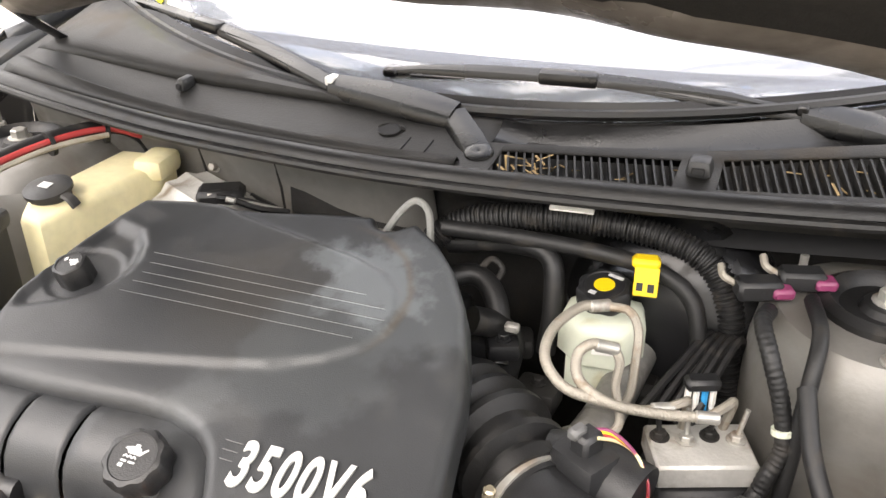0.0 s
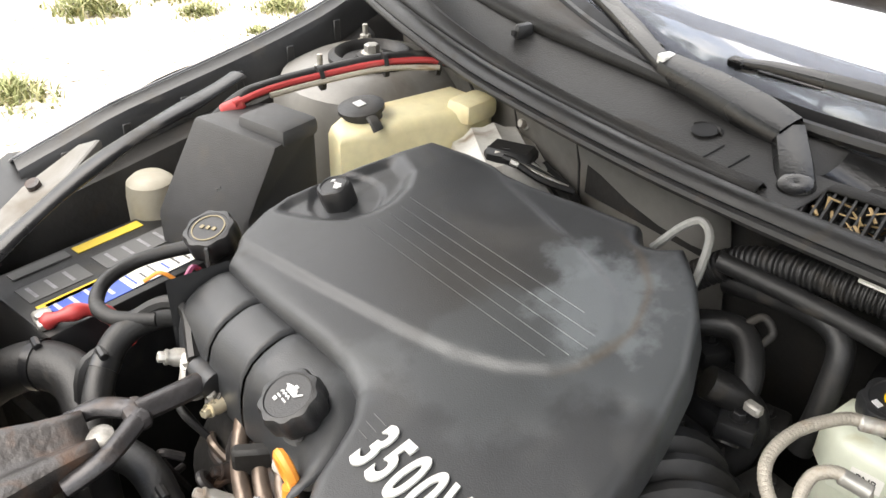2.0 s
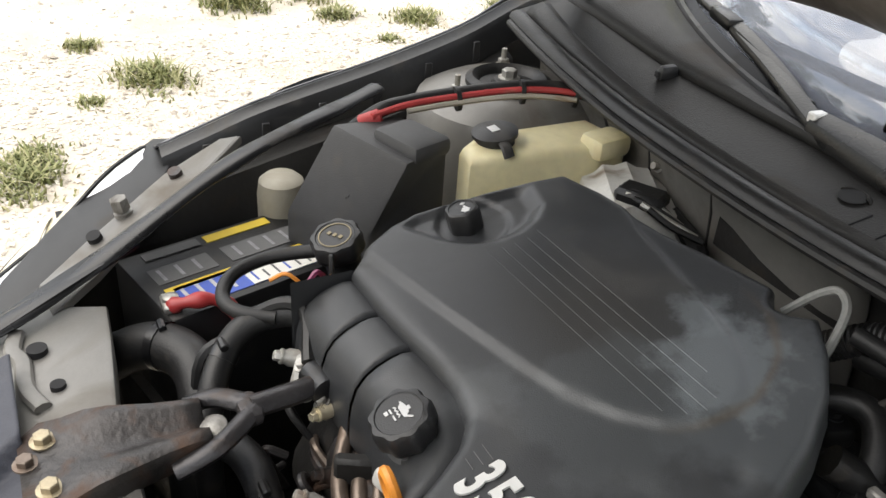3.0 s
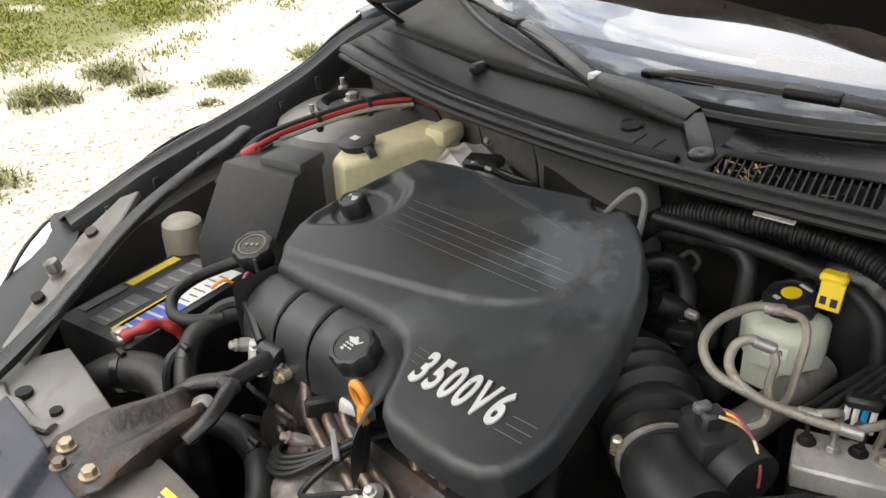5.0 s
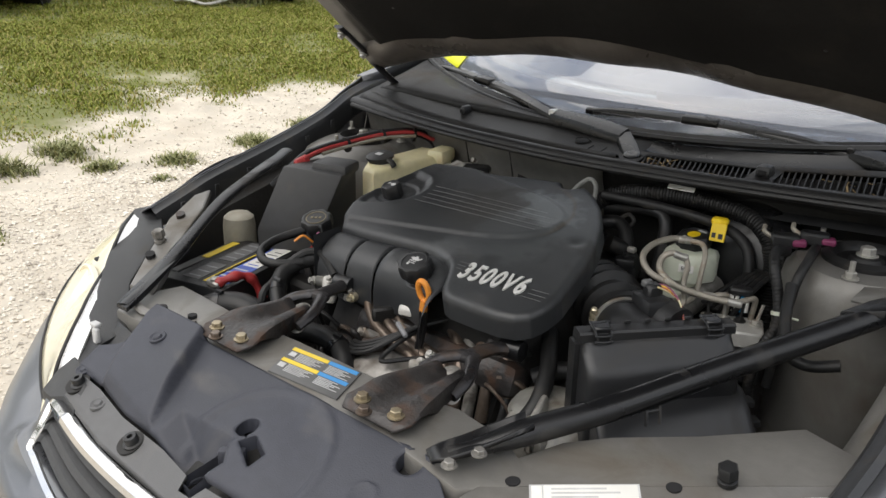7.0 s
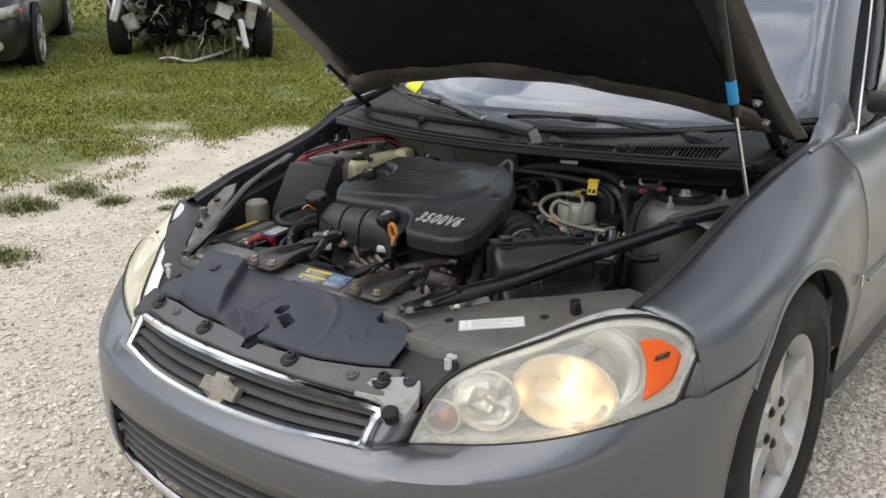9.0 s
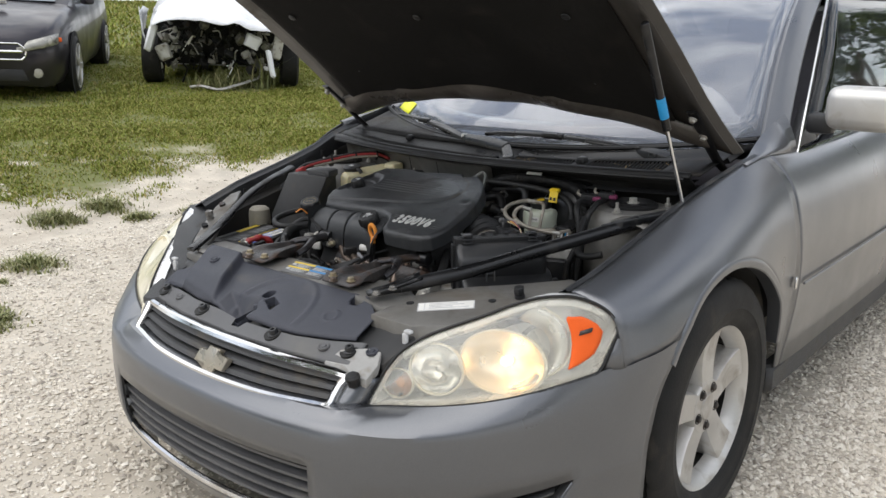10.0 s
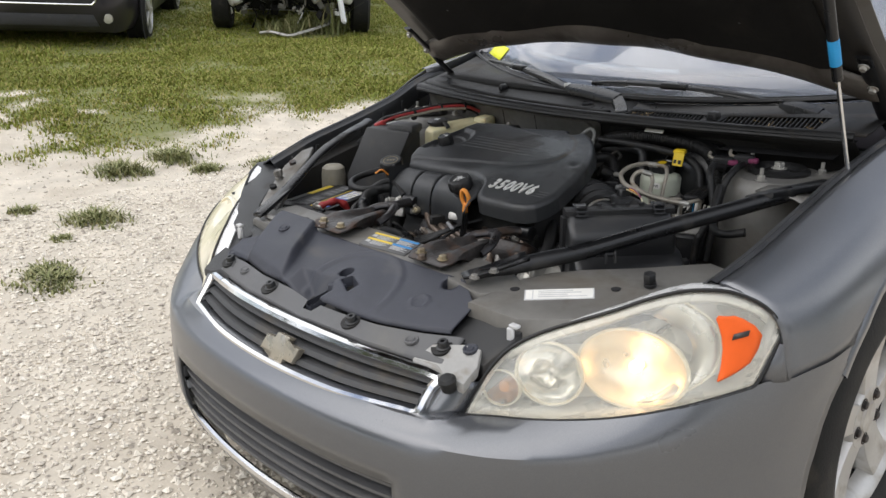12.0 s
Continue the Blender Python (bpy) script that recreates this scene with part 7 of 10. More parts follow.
for k in range(22):
    p = Vector((rng.uniform(-0.2, 0.2), rng.uniform(0.66, 0.72), rng.uniform(0.52, 0.60)))
    q = p + Vector((rng.uniform(-0.08, 0.08), rng.uniform(-0.03, 0.03), rng.uniform(-0.03, 0.03)))
    part("metal_line", tube(bm_(), [p, p.lerp(q, 0.5) + Vector((0, -0.01, 0.015)), q, q + Vector((0, 0.02, -0.05))], rng.uniform(0.003, 0.008), 8, 5), rng.choice([M_DARK, M_RUST, M_RUBBER, M_GRIMY_ALLOY, M_COPPER]), engine)
boot = part("sensor_boot", tube(bm_(), [(0.168, 0.742, 0.632), (0.178, 0.728, 0.612), (0.186, 0.716, 0.592), (0.19, 0.708, 0.575)], lambda f: 0.015 - 0.004 * f, 14, 6), M_COPPER, engine, "rusty spring-wrapped sensor boot")
part("boot_head", lathe(bm_(), [(0.018, -0.02), (0.022, -0.012), (0.022, 0.010), (0.018, 0.022), (0.010, 0.026), (0.0005, 0.027)], (0.176, 0.752, 0.642), (0.7, 0.4, 0.35), 18), M_PLASTIC, boot, "black plug on the boot")
part("boot_collar", lathe(bm_(), [(0.016, -0.012), (0.020, -0.008), (0.020, 0.008), (0.016, 0.012)], (0.150, 0.742, 0.636), (0.8, 0.3, 0.1), 16), M_GRIMY_ALLOY, boot)
for k in range(5):
    f = 0.2 + 0.17 * k
    part("coil_ring", lathe(bm_(), [(0.015, -0.0016), (0.0185, 0), (0.015, 0.0016)], Vector((0.168, 0.742, 0.632)).lerp(Vector((0.19, 0.708, 0.575)), f), (-0.35, 0.5, 0.85), 18, caps=False), M_RUST, boot)
part("sensor_lead", tube(bm_(), [(0.19, 0.708, 0.577), (0.20, 0.69, 0.56), (0.215, 0.655, 0.55), (0.235, 0.61, 0.53), (0.24, 0.59, 0.40)], 0.008, 10, 6), M_RUBBER, boot)
# dipstick
bm = bm_()
loopc = Vector((0.025, 0.692, 0.718))
loop = [loopc + Vector((0.011 * math.cos(a), -0.004 * math.sin(a), 0.019 * math.sin(a))) for a in np.linspace(0, 2 * math.pi, 21)]
tube(bm, loop, 0.0052, 8, 1, flat=1.0)
rod(bm, loopc + Vector((0, 0, -0.036)), loopc + Vector((0, 0, -0.018)), 0.0075, 0.006, 10)
dip = part("dipstick", bm, M_ORANGE, engine, "orange oil dipstick handle")
part("dipstick_tube", tube(bm_(), [loopc + Vector((0, 0, -0.034)), (0.024, 0.69, 0.65), (0.018, 0.68, 0.58), (0.0, 0.69, 0.50)], 0.0075, 10, 5), M_BLACKSTEEL, dip)


# engine mount struts with their brackets
def mount_strut(x, tilt, label):
    # pressed plate with folded-up edges and a groove, narrowing towards the bushing
    rows = []
    for f in np.linspace(0, 1, 9):
        y = 0.418 + 0.165 * f
        w = float(np.interp(f, [0, 0.12, 0.45, 0.8, 1], [0.046, 0.058, 0.05, 0.034, 0.03]))
        z = 0.662 + 0.016 * min(1, f / 0.35) - 0.006 * f
        fold = 0.013 * min(1, max(0, (f - 0.2) / 0.3))
        rows.append([(x + tilt * f + w * g + 0.006 * f, y, z + fold * h) for g, h in ((-1.06, -1.6), (-1, 0.35), (-0.82, 0.5), (-0.6, 0.42), (-0.32, -0.2), (0, -0.55), (0.3, -0.2), (0.55, 0.45), (0.8, 0.55), (1, 0.35), (1.06, -1.6))])
    s = part("mount_bracket", grid(bm_(), rows), M_RUST, engine, label, thick=0.004)
    for dx, dy in ((-0.032, 0.441), (0.032, 0.441)):
        part("bracket_bolt", hex_bolt(bm_(), (x + dx, dy, 0.668), 0.0085, 0.010), M_ZINC, s, "dull zinc-yellow hexagonal bolt")
    part("bracket_bolt", hex_bolt(bm_(), (x - 0.012, 0.424, 0.664), 0.008, 0.009), M_COPPER, s)
    a = Vector((x + tilt * 1.1 + 0.008, 0.605, 0.668))
    end_ = Vector((x + (-0.014 if x < 0 else 0.030), 0.705, 0.668))
    bm = bm_()
    for path_, r_ in (([(x - 0.040, 0.572, 0.660), (x - 0.028, 0.598, 0.672), (x - 0.004, 0.622, 0.677), (x + 0.004, 0.632, 0.676)], 0.011), ([(x + 0.040, 0.545, 0.656), (x + 0.040, 0.580, 0.668), (x + 0.024, 0.612, 0.676), (x + 0.004, 0.632, 0.676)], 0.011), ([(x + 0.004, 0.626, 0.676), Vector((x + 0.002, 0.66, 0.675)).lerp(end_, 0.35), end_], 0.0135)):
        tube(bm, path_, r_, 10, 6, flat=0.8)
    box(bm, (x + 0.006, 0.624, 0.676), (0.042, 0.024, 0.018), bevel=0.008, seg=2)
    ms_ = part("mount_strut", bm, M_FORK, s, "dark metal forked engine mount strut")
    part("bushing", lathe(bm_(), [(0.014, -0.016), (0.016, -0.008), (0.016, 0.004), (0.010, 0.008), (0.0005, 0.009)], (x + 0.004, 0.588, 0.660), (0.1, -0.3, 1), 18), M_GRIMY_ALLOY, ms_)
    part("strut_eye", lathe(bm_(), [(0.013, -0.02), (0.017, -0.018), (0.017, 0.018), (0.013, 0.02)], end_, (1, 0.1, 0), 18), M_BLACKSTEEL, ms_)
    part("strut_bolt", hex_bolt(bm_(), a + Vector((0.02, -0.045, -0.02)), 0.010, 0.012, (0.5, -0.6, 0.6)), M_STEEL, s)


mount_strut(-0.165, -0.005, "rusty dark steel engine mount bracket bolted to the cross member")
mount_strut(0.170, 0.0, "rusty dark steel engine mount bracket beside the label")

# alternator behind the tank
bm = bm_()
lathe(bm, [(0.03, -0.075), (0.055, -0.07), (0.066, -0.05), (0.066, 0.05), (0.055, 0.07), (0.03, 0.075)], (-0.255, 1.14, 0.728), (0.85, -0.5, 0.1), 28, lambda a, q: q * (1 + 0.035 * (1 if math.sin(14 * a) > 0 else -1)))
alt = part("alternator", bm, M_ALLOY, engine, "finned pale aluminium alternator")
for k in range(5):
    part("alternator_lead", tube(bm_(), [(-0.23 + 0.014 * k, 1.10, 0.80), (-0.20 + 0.012 * k, 1.12, 0.80 - 0.004 * k), (-0.17 + 0.01 * k, 1.15, 0.77)], 0.004, 6, 4), M_STEEL if k % 2 else M_RUBBER, alt)
part("alternator_cap", box(bm_(), (-0.21, 1.12, 0.795), (0.06, 0.04, 0.02), bevel=0.006, turn=Matrix.Rotation(0.5, 3, "Z")), M_RUBBER, alt)
for p, r in ((((-0.15, 1.15, 0.72)), 0.055),):
    part("bracket_arm", tube(bm_(), [(-0.20, 1.16, 0.77), (-0.15, 1.17, 0.74), (-0.12, 1.16, 0.68)], 0.012, 8, 5), M_DARK, engine)
part("wire_loop", tube(bm_(), [(0.03, 1.105, 0.79), (0.045, 1.125, 0.815), (0.06, 1.135, 0.826), (0.078, 1.128, 0.818), (0.09, 1.105, 0.795), (0.096, 1.08, 0.755), (0.10, 1.07, 0.70)], 0.0045, 8, 6), surface("grey_sleeve", (0.2, 0.2, 0.19), 0.5, 0, 0.2, 20), engine, "grey wire looped behind the cover")

# intake bellows to the air filter
bm = bm_()
a, b = Vector((0.185, 0.962, 0.682)), Vector((0.292, 0.874, 0.683))
tube(bm, [a, a.lerp(b, 0.5) + Vector((0.004, 0.003, 0.004)), b], lambda f: 0.055 - 0.010 * max(0.0, f - 0.55) / 0.45, 28, 10, ribs=0.013, pitch=0.031)
bel = part("intake_bellows", bm, M_RUBBER, engine, "ribbed black rubber intake bellows")
d = (b - a).normalized()
part("hose_clamp", lathe(bm_(), [(0.0435, -0.007), (0.0475, -0.007), (0.048, 0.0), (0.0475, 0.007), (0.0435, 0.007), (0.0435, -0.007)], b, d, 36), M_STEEL, bel, "bright steel hose clamp")
part("clamp_screw", rod(bm_(), b + Vector((-0.034, -0.034, 0.006)), b + Vector((-0.030, -0.036, 0.030)), 0.006, seg=10, edge=0.002), M_GOLD, bel)
bm = tube(bm_(), [b, Vector((0.32, 0.84, 0.688)), Vector((0.375, 0.815, 0.69))], lambda f: 0.042 - 0.002 * f, 26, 6)
tube(bm, [b + d * 0.008, b + d * 0.014], 0.045, 28, 1)
tube(bm, [Vector((0.30, 0.90, 0.70)), Vector((0.335, 0.90, 0.705)), Vector((0.385, 0.885, 0.70))], 0.034, 16, 5)
box(bm, (0.333, 0.888, 0.722), (0.055, 0.045, 0.04), bevel=0.01, seg=2, turn=Matrix.Rotation(-0.5, 3, "Z"))
duct = part("air_meter_duct", bm, M_PLASTIC, engine, "black plastic air meter duct")
part("sensor_plug", box(bm_(), (0.333, 0.889, 0.742), (0.022, 0.026, 0.036), bevel=0.004, turn=Matrix.Rotation(-0.5, 3, "Z")), M_PLASTIC, duct)
part("plug_lock", box(bm_(), (0.325, 0.885, 0.760), (0.012, 0.018, 0.012), bevel=0.003, turn=Matrix.Rotation(-0.5, 3, "Z")), M_LABEL_GREY, duct, "grey plug lock")
for k, mm in enumerate((M_PINK, M_YELLOW, M_RED, M_CREAM)):
    part("sensor_wire", tube(bm_(), [(0.334 + 0.003 * k, 0.895 - 0.003 * k, 0.758), (0.352 + 0.002 * k, 0.90, 0.757 - 0.003 * k), (0.375, 0.897, 0.742), (0.389, 0.889, 0.722), (0.392, 0.886, 0.70)], 0.0017, 6, 5), mm, duct)
# throttle and small parts behind the cover
rng = random.Random(11)
for x, y, z, s in ((0.17, 1.0, 0.70, 0.05), (0.205, 1.035, 0.72, 0.035), (0.165, 1.06, 0.70, 0.06), (0.12, 1.10, 0.72, 0.04), (0.225, 1.00, 0.68, 0.04), (0.20, 1.09, 0.69, 0.045), (0.245, 1.04, 0.665, 0.05), (0.13, 1.13, 0.66, 0.06)):
    bm = box(bm_(), (x, y, z), (s, s * 0.8, s * 0.6), bevel=s * 0.15, seg=2, turn=Matrix.Rotation(rng.uniform(-0.6, 0.6), 3, "Z"))
    hex_bolt(bm, (x, y, z + s * 0.3), 0.006, 0.008)
    part("throttle_part", bm, rng.choice([M_DARK, M_PLASTIC, M_PLASTIC]), engine)
for pts_, r, mm in (([(0.10, 1.06, 0.76), (0.15, 1.09, 0.77), (0.185, 1.07, 0.75), (0.20, 1.03, 0.70)], 0.013, M_RUBBER), ([(0.10, 1.14, 0.775), (0.17, 1.14, 0.79), (0.225, 1.13, 0.788), (0.238, 1.11, 0.74), (0.235, 1.10, 0.68)], 0.012, M_RUBBER), ([(0.17, 1.03, 0.75), (0.19, 1.05, 0.735), (0.205, 1.06, 0.71), (0.20, 1.05, 0.66)], 0.016, M_RUBBER), ([(0.155, 1.09, 0.775), (0.165, 1.105, 0.785), (0.178, 1.105, 0.775), (0.176, 1.09, 0.765)], 0.004, M_DARK), ([(0.08, 1.05, 0.74), (0.12, 1.01, 0.70), (0.16, 0.98, 0.70), (0.21, 1.0, 0.71)], 0.004, M_RUBBER)):
    part("small_hose", tube(bm_(), pts_, r, 10, 6), mm, engine)
part("throttle_clip", box(bm_(), (0.213, 1.04, 0.745), (0.016, 0.010, 0.010), bevel=0.002), M_GRIMY_ALLOY, engine)

# ---- loose units round the engine ----
# coolant neck, hoses, wiring on the battery side
cool = thing("coolant_neck", (-0.345, 0.79, 0.25), "black coolant filler cap on a hose-fed neck", "filler cap")
cap, m = screw_cap((-0.345, 0.79, 0.715), Vector((0.1, -0.3, 1)).normalized(), 0.031, 0.026, 8, cool, neck=0.05)
bm = lathe(bm_(), [(0.0188, 0.0), (0.0203, 0.0), (0.0203, 0.0008), (0.0188, 0.0008), (0.0188, 0.0)], m.translation, m.to_3x3() @ Vector((0, 0, 1)), 28)
part("cap_print", bm, M_CAPPRINT, cap, "faded gold printed ring on the cap")
for k in range(3):
    part("cap_print", box(bm_(), m @ Vector((-0.008 + 0.008 * k, 0.002 * (k - 1), 0.0006)), (0.0045, 0.005, 0.001), turn=m.to_3x3()), M_CAPPRINT, cap)
part("neck_hose", tube(bm_(), [(-0.345, 0.80, 0.69), (-0.34, 0.80, 0.60), (-0.33, 0.79, 0.45), (-0.33, 0.79, 0.26)], 0.022, 12, 5), M_RUBBER, cool)
part("overflow_hose", tube(bm_(), [(-0.35, 0.775, 0.716), (-0.37, 0.735, 0.708), (-0.377, 0.70, 0.702), (-0.366, 0.664, 0.696), (-0.335, 0.645, 0.69), (-0.303, 0.655, 0.688), (-0.275, 0.69, 0.69)], 0.0085, 10, 6), M_RUBBER, cool)
def hose_thing(name, points, r, label, clamps):
    """A rubber hose with worm-drive clamps or tape bands at some of its points."""
    o = Vector((points[-1][0], points[-1][1], 0.25))
    ob = thing(name, o, label, "hose")
    part("hose", tube(bm_(), points, r, 18, 6), M_RUBBER, ob)
    for k in clamps:
        p, d = Vector(points[k]), (Vector(points[k + 1]) - Vector(points[k - 1])).normalized()
        cl = part("hose_clamp", lathe(bm_(), [(r * 1.0, -0.006), (r * 1.06, -0.006), (r * 1.06, 0.006), (r * 1.0, 0.006)], p, d, 24, caps=False), M_BLACKSTEEL, ob, "dark steel hose clamp")
        part("clamp_screw", rod(bm_(), p + Vector((-0.008, 0, r * 1.08)), p + Vector((0.010, 0, r * 1.08)), 0.005, seg=8, edge=0.001), M_BLACKSTEEL, cl)


hose_thing("radiator_hose", [(-0.46, 0.50, 0.535), (-0.425, 0.545, 0.578), (-0.395, 0.583, 0.596), (-0.345, 0.608, 0.596), (-0.29, 0.605, 0.575), (-0.25, 0.58, 0.51), (-0.25, 0.58, 0.248)], 0.029, "thick black rubber radiator hose", (2,))
hose_thing("heater_hose", [(-0.255, 0.735, 0.69), (-0.283, 0.70, 0.688), (-0.292, 0.66, 0.676), (-0.275, 0.628, 0.655), (-0.238, 0.602, 0.625), (-0.215, 0.59, 0.56), (-0.21, 0.59, 0.248)], 0.0155, "curved black heater hose with a tape wrap", (3,))
hose_thing("heater_hose", [(-0.21, 0.605, 0.60), (-0.165, 0.622, 0.602), (-0.11, 0.622, 0.597), (-0.07, 0.60, 0.58), (-0.048, 0.575, 0.53), (-0.045, 0.565, 0.248)], 0.018, "black coolant hose in front of the engine", (2,))
hose_thing("heater_hose", [(0.22, 0.74, 0.61), (0.25, 0.76, 0.625), (0.29, 0.79, 0.62), (0.325, 0.80, 0.60), (0.33, 0.82, 0.45), (0.33, 0.82, 0.248)], 0.016, "black hose running beside the air filter box", (2,))
loom = thing("wiring_loom", (-0.28, 0.72, 0.25), "taped black wiring loom with red and pink strands", "wiring")
part("sheath", tube(bm_(), [(-0.20, 0.70, 0.68), (-0.255, 0.715, 0.705), (-0.285, 0.69, 0.70), (-0.30, 0.64, 0.66), (-0.295, 0.60, 0.60), (-0.29, 0.60, 0.25)], 0.008, 8, 6), M_RUBBER, loom)
rng = random.Random(3)
for k in range(16):
    p = Vector((-0.27 + rng.uniform(-0.03, 0.03), 0.745 + rng.uniform(-0.03, 0.03), 0.705 + rng.uniform(-0.02, 0.015)))
    q = p + Vector((rng.uniform(-0.04, 0.03), rng.uniform(-0.035, 0.035), rng.uniform(-0.02, 0.015)))
    part("strand", tube(bm_(), [p, p.lerp(q, 0.5) + Vector((0, 0, 0.012)), q], rng.uniform(0.002, 0.004), 6, 4), rng.choice([M_RED, M_PINK, M_RUBBER, M_RUBBER, M_ORANGE, M_COPPER]), loom)
part("plug", box(bm_(), (-0.255, 0.74, 0.70), (0.03, 0.02, 0.018), bevel=0.004), M_PLASTIC, loom)

# battery
bat = thing("battery", (-0.50, 0.70, 0.25), "black car battery with yellow, white and blue labels", "battery")
BU, BV, B0 = Vector((0.97, 0.24, 0)), Vector((-0.24, 0.97, 0)), Vector((-0.405, 0.598, 0.622))
bq = lambda u, v, z=0.0: B0 - BU * u + BV * v + Vector((0, 0, z))
bm = prism(bm_(), [bq(0, 0), bq(0.17, 0), bq(0.17, 0.25), bq(0, 0.25)], 0.20, 0.006)
case = part("case", bm, M_PLASTIC, bat, "black battery case")
part("tray", prism(bm_(), [bq(-0.015, -0.015, -0.17), bq(0.185, -0.015, -0.17), bq(0.185, 0.265, -0.17), bq(-0.015, 0.265, -0.17)], 0.2, 0.006), M_DARK, bat)
for u0, u1, v0, v1, mm, lb in ((0.012, 0.062, 0.03, 0.23, M_BATTERY_BLUE, "blue battery label"), (0.012, 0.05, 0.12, 0.235, M_WHITE, "white battery label"), (0.055, 0.066, 0.02, 0.235, M_LABEL_YELLOW, ""), (0.078, 0.118, 0.02, 0.105, M_LABEL_GREY, ""), (0.078, 0.118, 0.125, 0.235, M_LABEL_GREY, ""), (0.140, 0.158, 0.12, 0.22, M_LABEL_YELLOW, "yellow warning strip"), (0.140, 0.158, 0.03, 0.11, M_LABEL_GREY, "")):
    lift = 0.0012 + (0.0008 if mm in (M_WHITE,) or (mm is M_LABEL_GREY and u0 > 0.13) else 0)
    part("label", prism(bm_(), [bq(u0, v0, lift), bq(u1, v0, lift), bq(u1, v1, lift), bq(u0, v1, lift)], 0.003, 0.0), mm, case, lb)
for v in (0.03, 0.055, 0.08, 0.14, 0.165, 0.19, 0.215):
    part("label_mark", prism(bm_(), [bq(0.084, v, 0.0016), bq(0.112, v, 0.0016), bq(0.112, v + 0.005, 0.0016), bq(0.084, v + 0.005, 0.0016)], 0.001, 0.0), M_LABEL_DIM, case)
for u, v in ((0.028, 0.012), (0.07, 0.262)):
    p = bq(u, v, 0.0)
    bm = lathe(bm_(), [(0.011, 0), (0.010, 0.016), (0.007, 0.018), (0.0005, 0.018)], p, (0, 0, 1), 14)
    box(bm, p + Vector((0, 0, 0.006)), (0.035, 0.022, 0.012), bevel=0.003)
    part("terminal", bm, M_STEEL, bat, "dull lead battery terminal")
for k in range(6):
    v = 0.128 + 0.016 * k
    part("label_mark", prism(bm_(), [bq(0.017, v, 0.0024), bq(0.044 - 0.008 * (k % 2), v, 0.0024), bq(0.044 - 0.008 * (k % 2), v + 0.003, 0.0024), bq(0.017, v + 0.003, 0.0024)], 0.001, 0.0), M_LABEL_GREY if k % 3 else M_BATTERY_BLUE, case)
for k in range(4):
    v = 0.036 + 0.02 * k
    part("label_mark", prism(bm_(), [bq(0.020, v, 0.0018), bq(0.055, v, 0.0018), bq(0.055, v + 0.005, 0.0018), bq(0.020, v + 0.005, 0.0018)], 0.001, 0.0), M_LABEL_PALE, case)
part("positive_cable", tube(bm_(), [bq(0.022, 0.008, 0.006), bq(0.008, 0.022, 0.014), bq(-0.004, 0.05, 0.014), bq(-0.016, 0.07, 0.0), bq(-0.03, 0.08, -0.04)], lambda f: 0.009 + 0.002 * math.sin(20 * f), 10, 6), M_RED, bat, "red positive cable boot")
part("negative_cable", tube(bm_(), [bq(0.07, 0.262, 0.01), bq(0.04, 0.275, 0.02), bq(0.0, 0.26, 0.0), bq(-0.03, 0.24, -0.05)], 0.008, 8, 6), M_RUBBER, bat)

# fuse box with a sloping lid
fuse = thing("fuse_box", (-0.46, 0.87, 0.25), "black plastic fuse box with a sloping lid", "fuse box")
fa, fd, fe, ff = Vector((-0.518, 0.846, 0.800)), Vector((-0.385, 0.895, 0.794)), Vector((-0.540, 0.785, 0.668)), Vector((-0.425, 0.862, 0.672))
fb, fc = Vector((-0.515, 0.945, 0.80)), Vector((-0.419, 0.968, 0.793))
bm = bm_()
lo = lambda p, z: Vector((p.x, p.y, z))
vs = [bm.verts.new(p) for p in (fa, fd, fc, fb, fe, ff, lo(fe, 0.55), lo(ff, 0.55), lo(fc, 0.55), lo(fb, 0.55))]
for f in ((0, 1, 2, 3), (4, 5, 1, 0), (6, 7, 5, 4), (7, 8, 2, 5), (5, 2, 1), (9, 6, 4, 3), (4, 0, 3), (8, 9, 3, 2), (6, 9, 8, 7)):
    bm.faces.new([vs[i] for i in f])
bmesh.ops.bevel(bm, geom=bm.edges[:], offset=0.007, segments=2, affect="EDGES", profile=0.6)
lid = part("lid", bm, M_PLASTIC_GREY, fuse, "faded black lid with moulded marks")
nrm = (fd - fa).cross(fe - fa).normalized() * -1
mid = (fa + fd + fe + ff) / 4
tf = facing(nrm if nrm.y < 0 else -nrm)
for x, y, w, h in ((0.0, 0.0, 0.018, 0.002), (-0.008, -0.008, 0.002, 0.018), (0.009, -0.006, 0.002, 0.015), (0.0, -0.016, 0.012, 0.002)):
    part("moulded_mark", box(bm_(), mid + tf @ Vector((x, y, 0.001)), (w, h, 0.003), turn=tf), M_PLASTIC_GREY, lid)
part("latch_block", box(bm_(), (-0.438, 0.925, 0.798), (0.085, 0.065, 0.026), bevel=0.009, seg=2, turn=Matrix.Rotation(0.3, 3, "Z")), M_PLASTIC_GREY, fuse)
part("base", box(bm_(), (-0.46, 0.88, 0.41), (0.17, 0.16, 0.32), bevel=0.01), M_DARK, fuse)

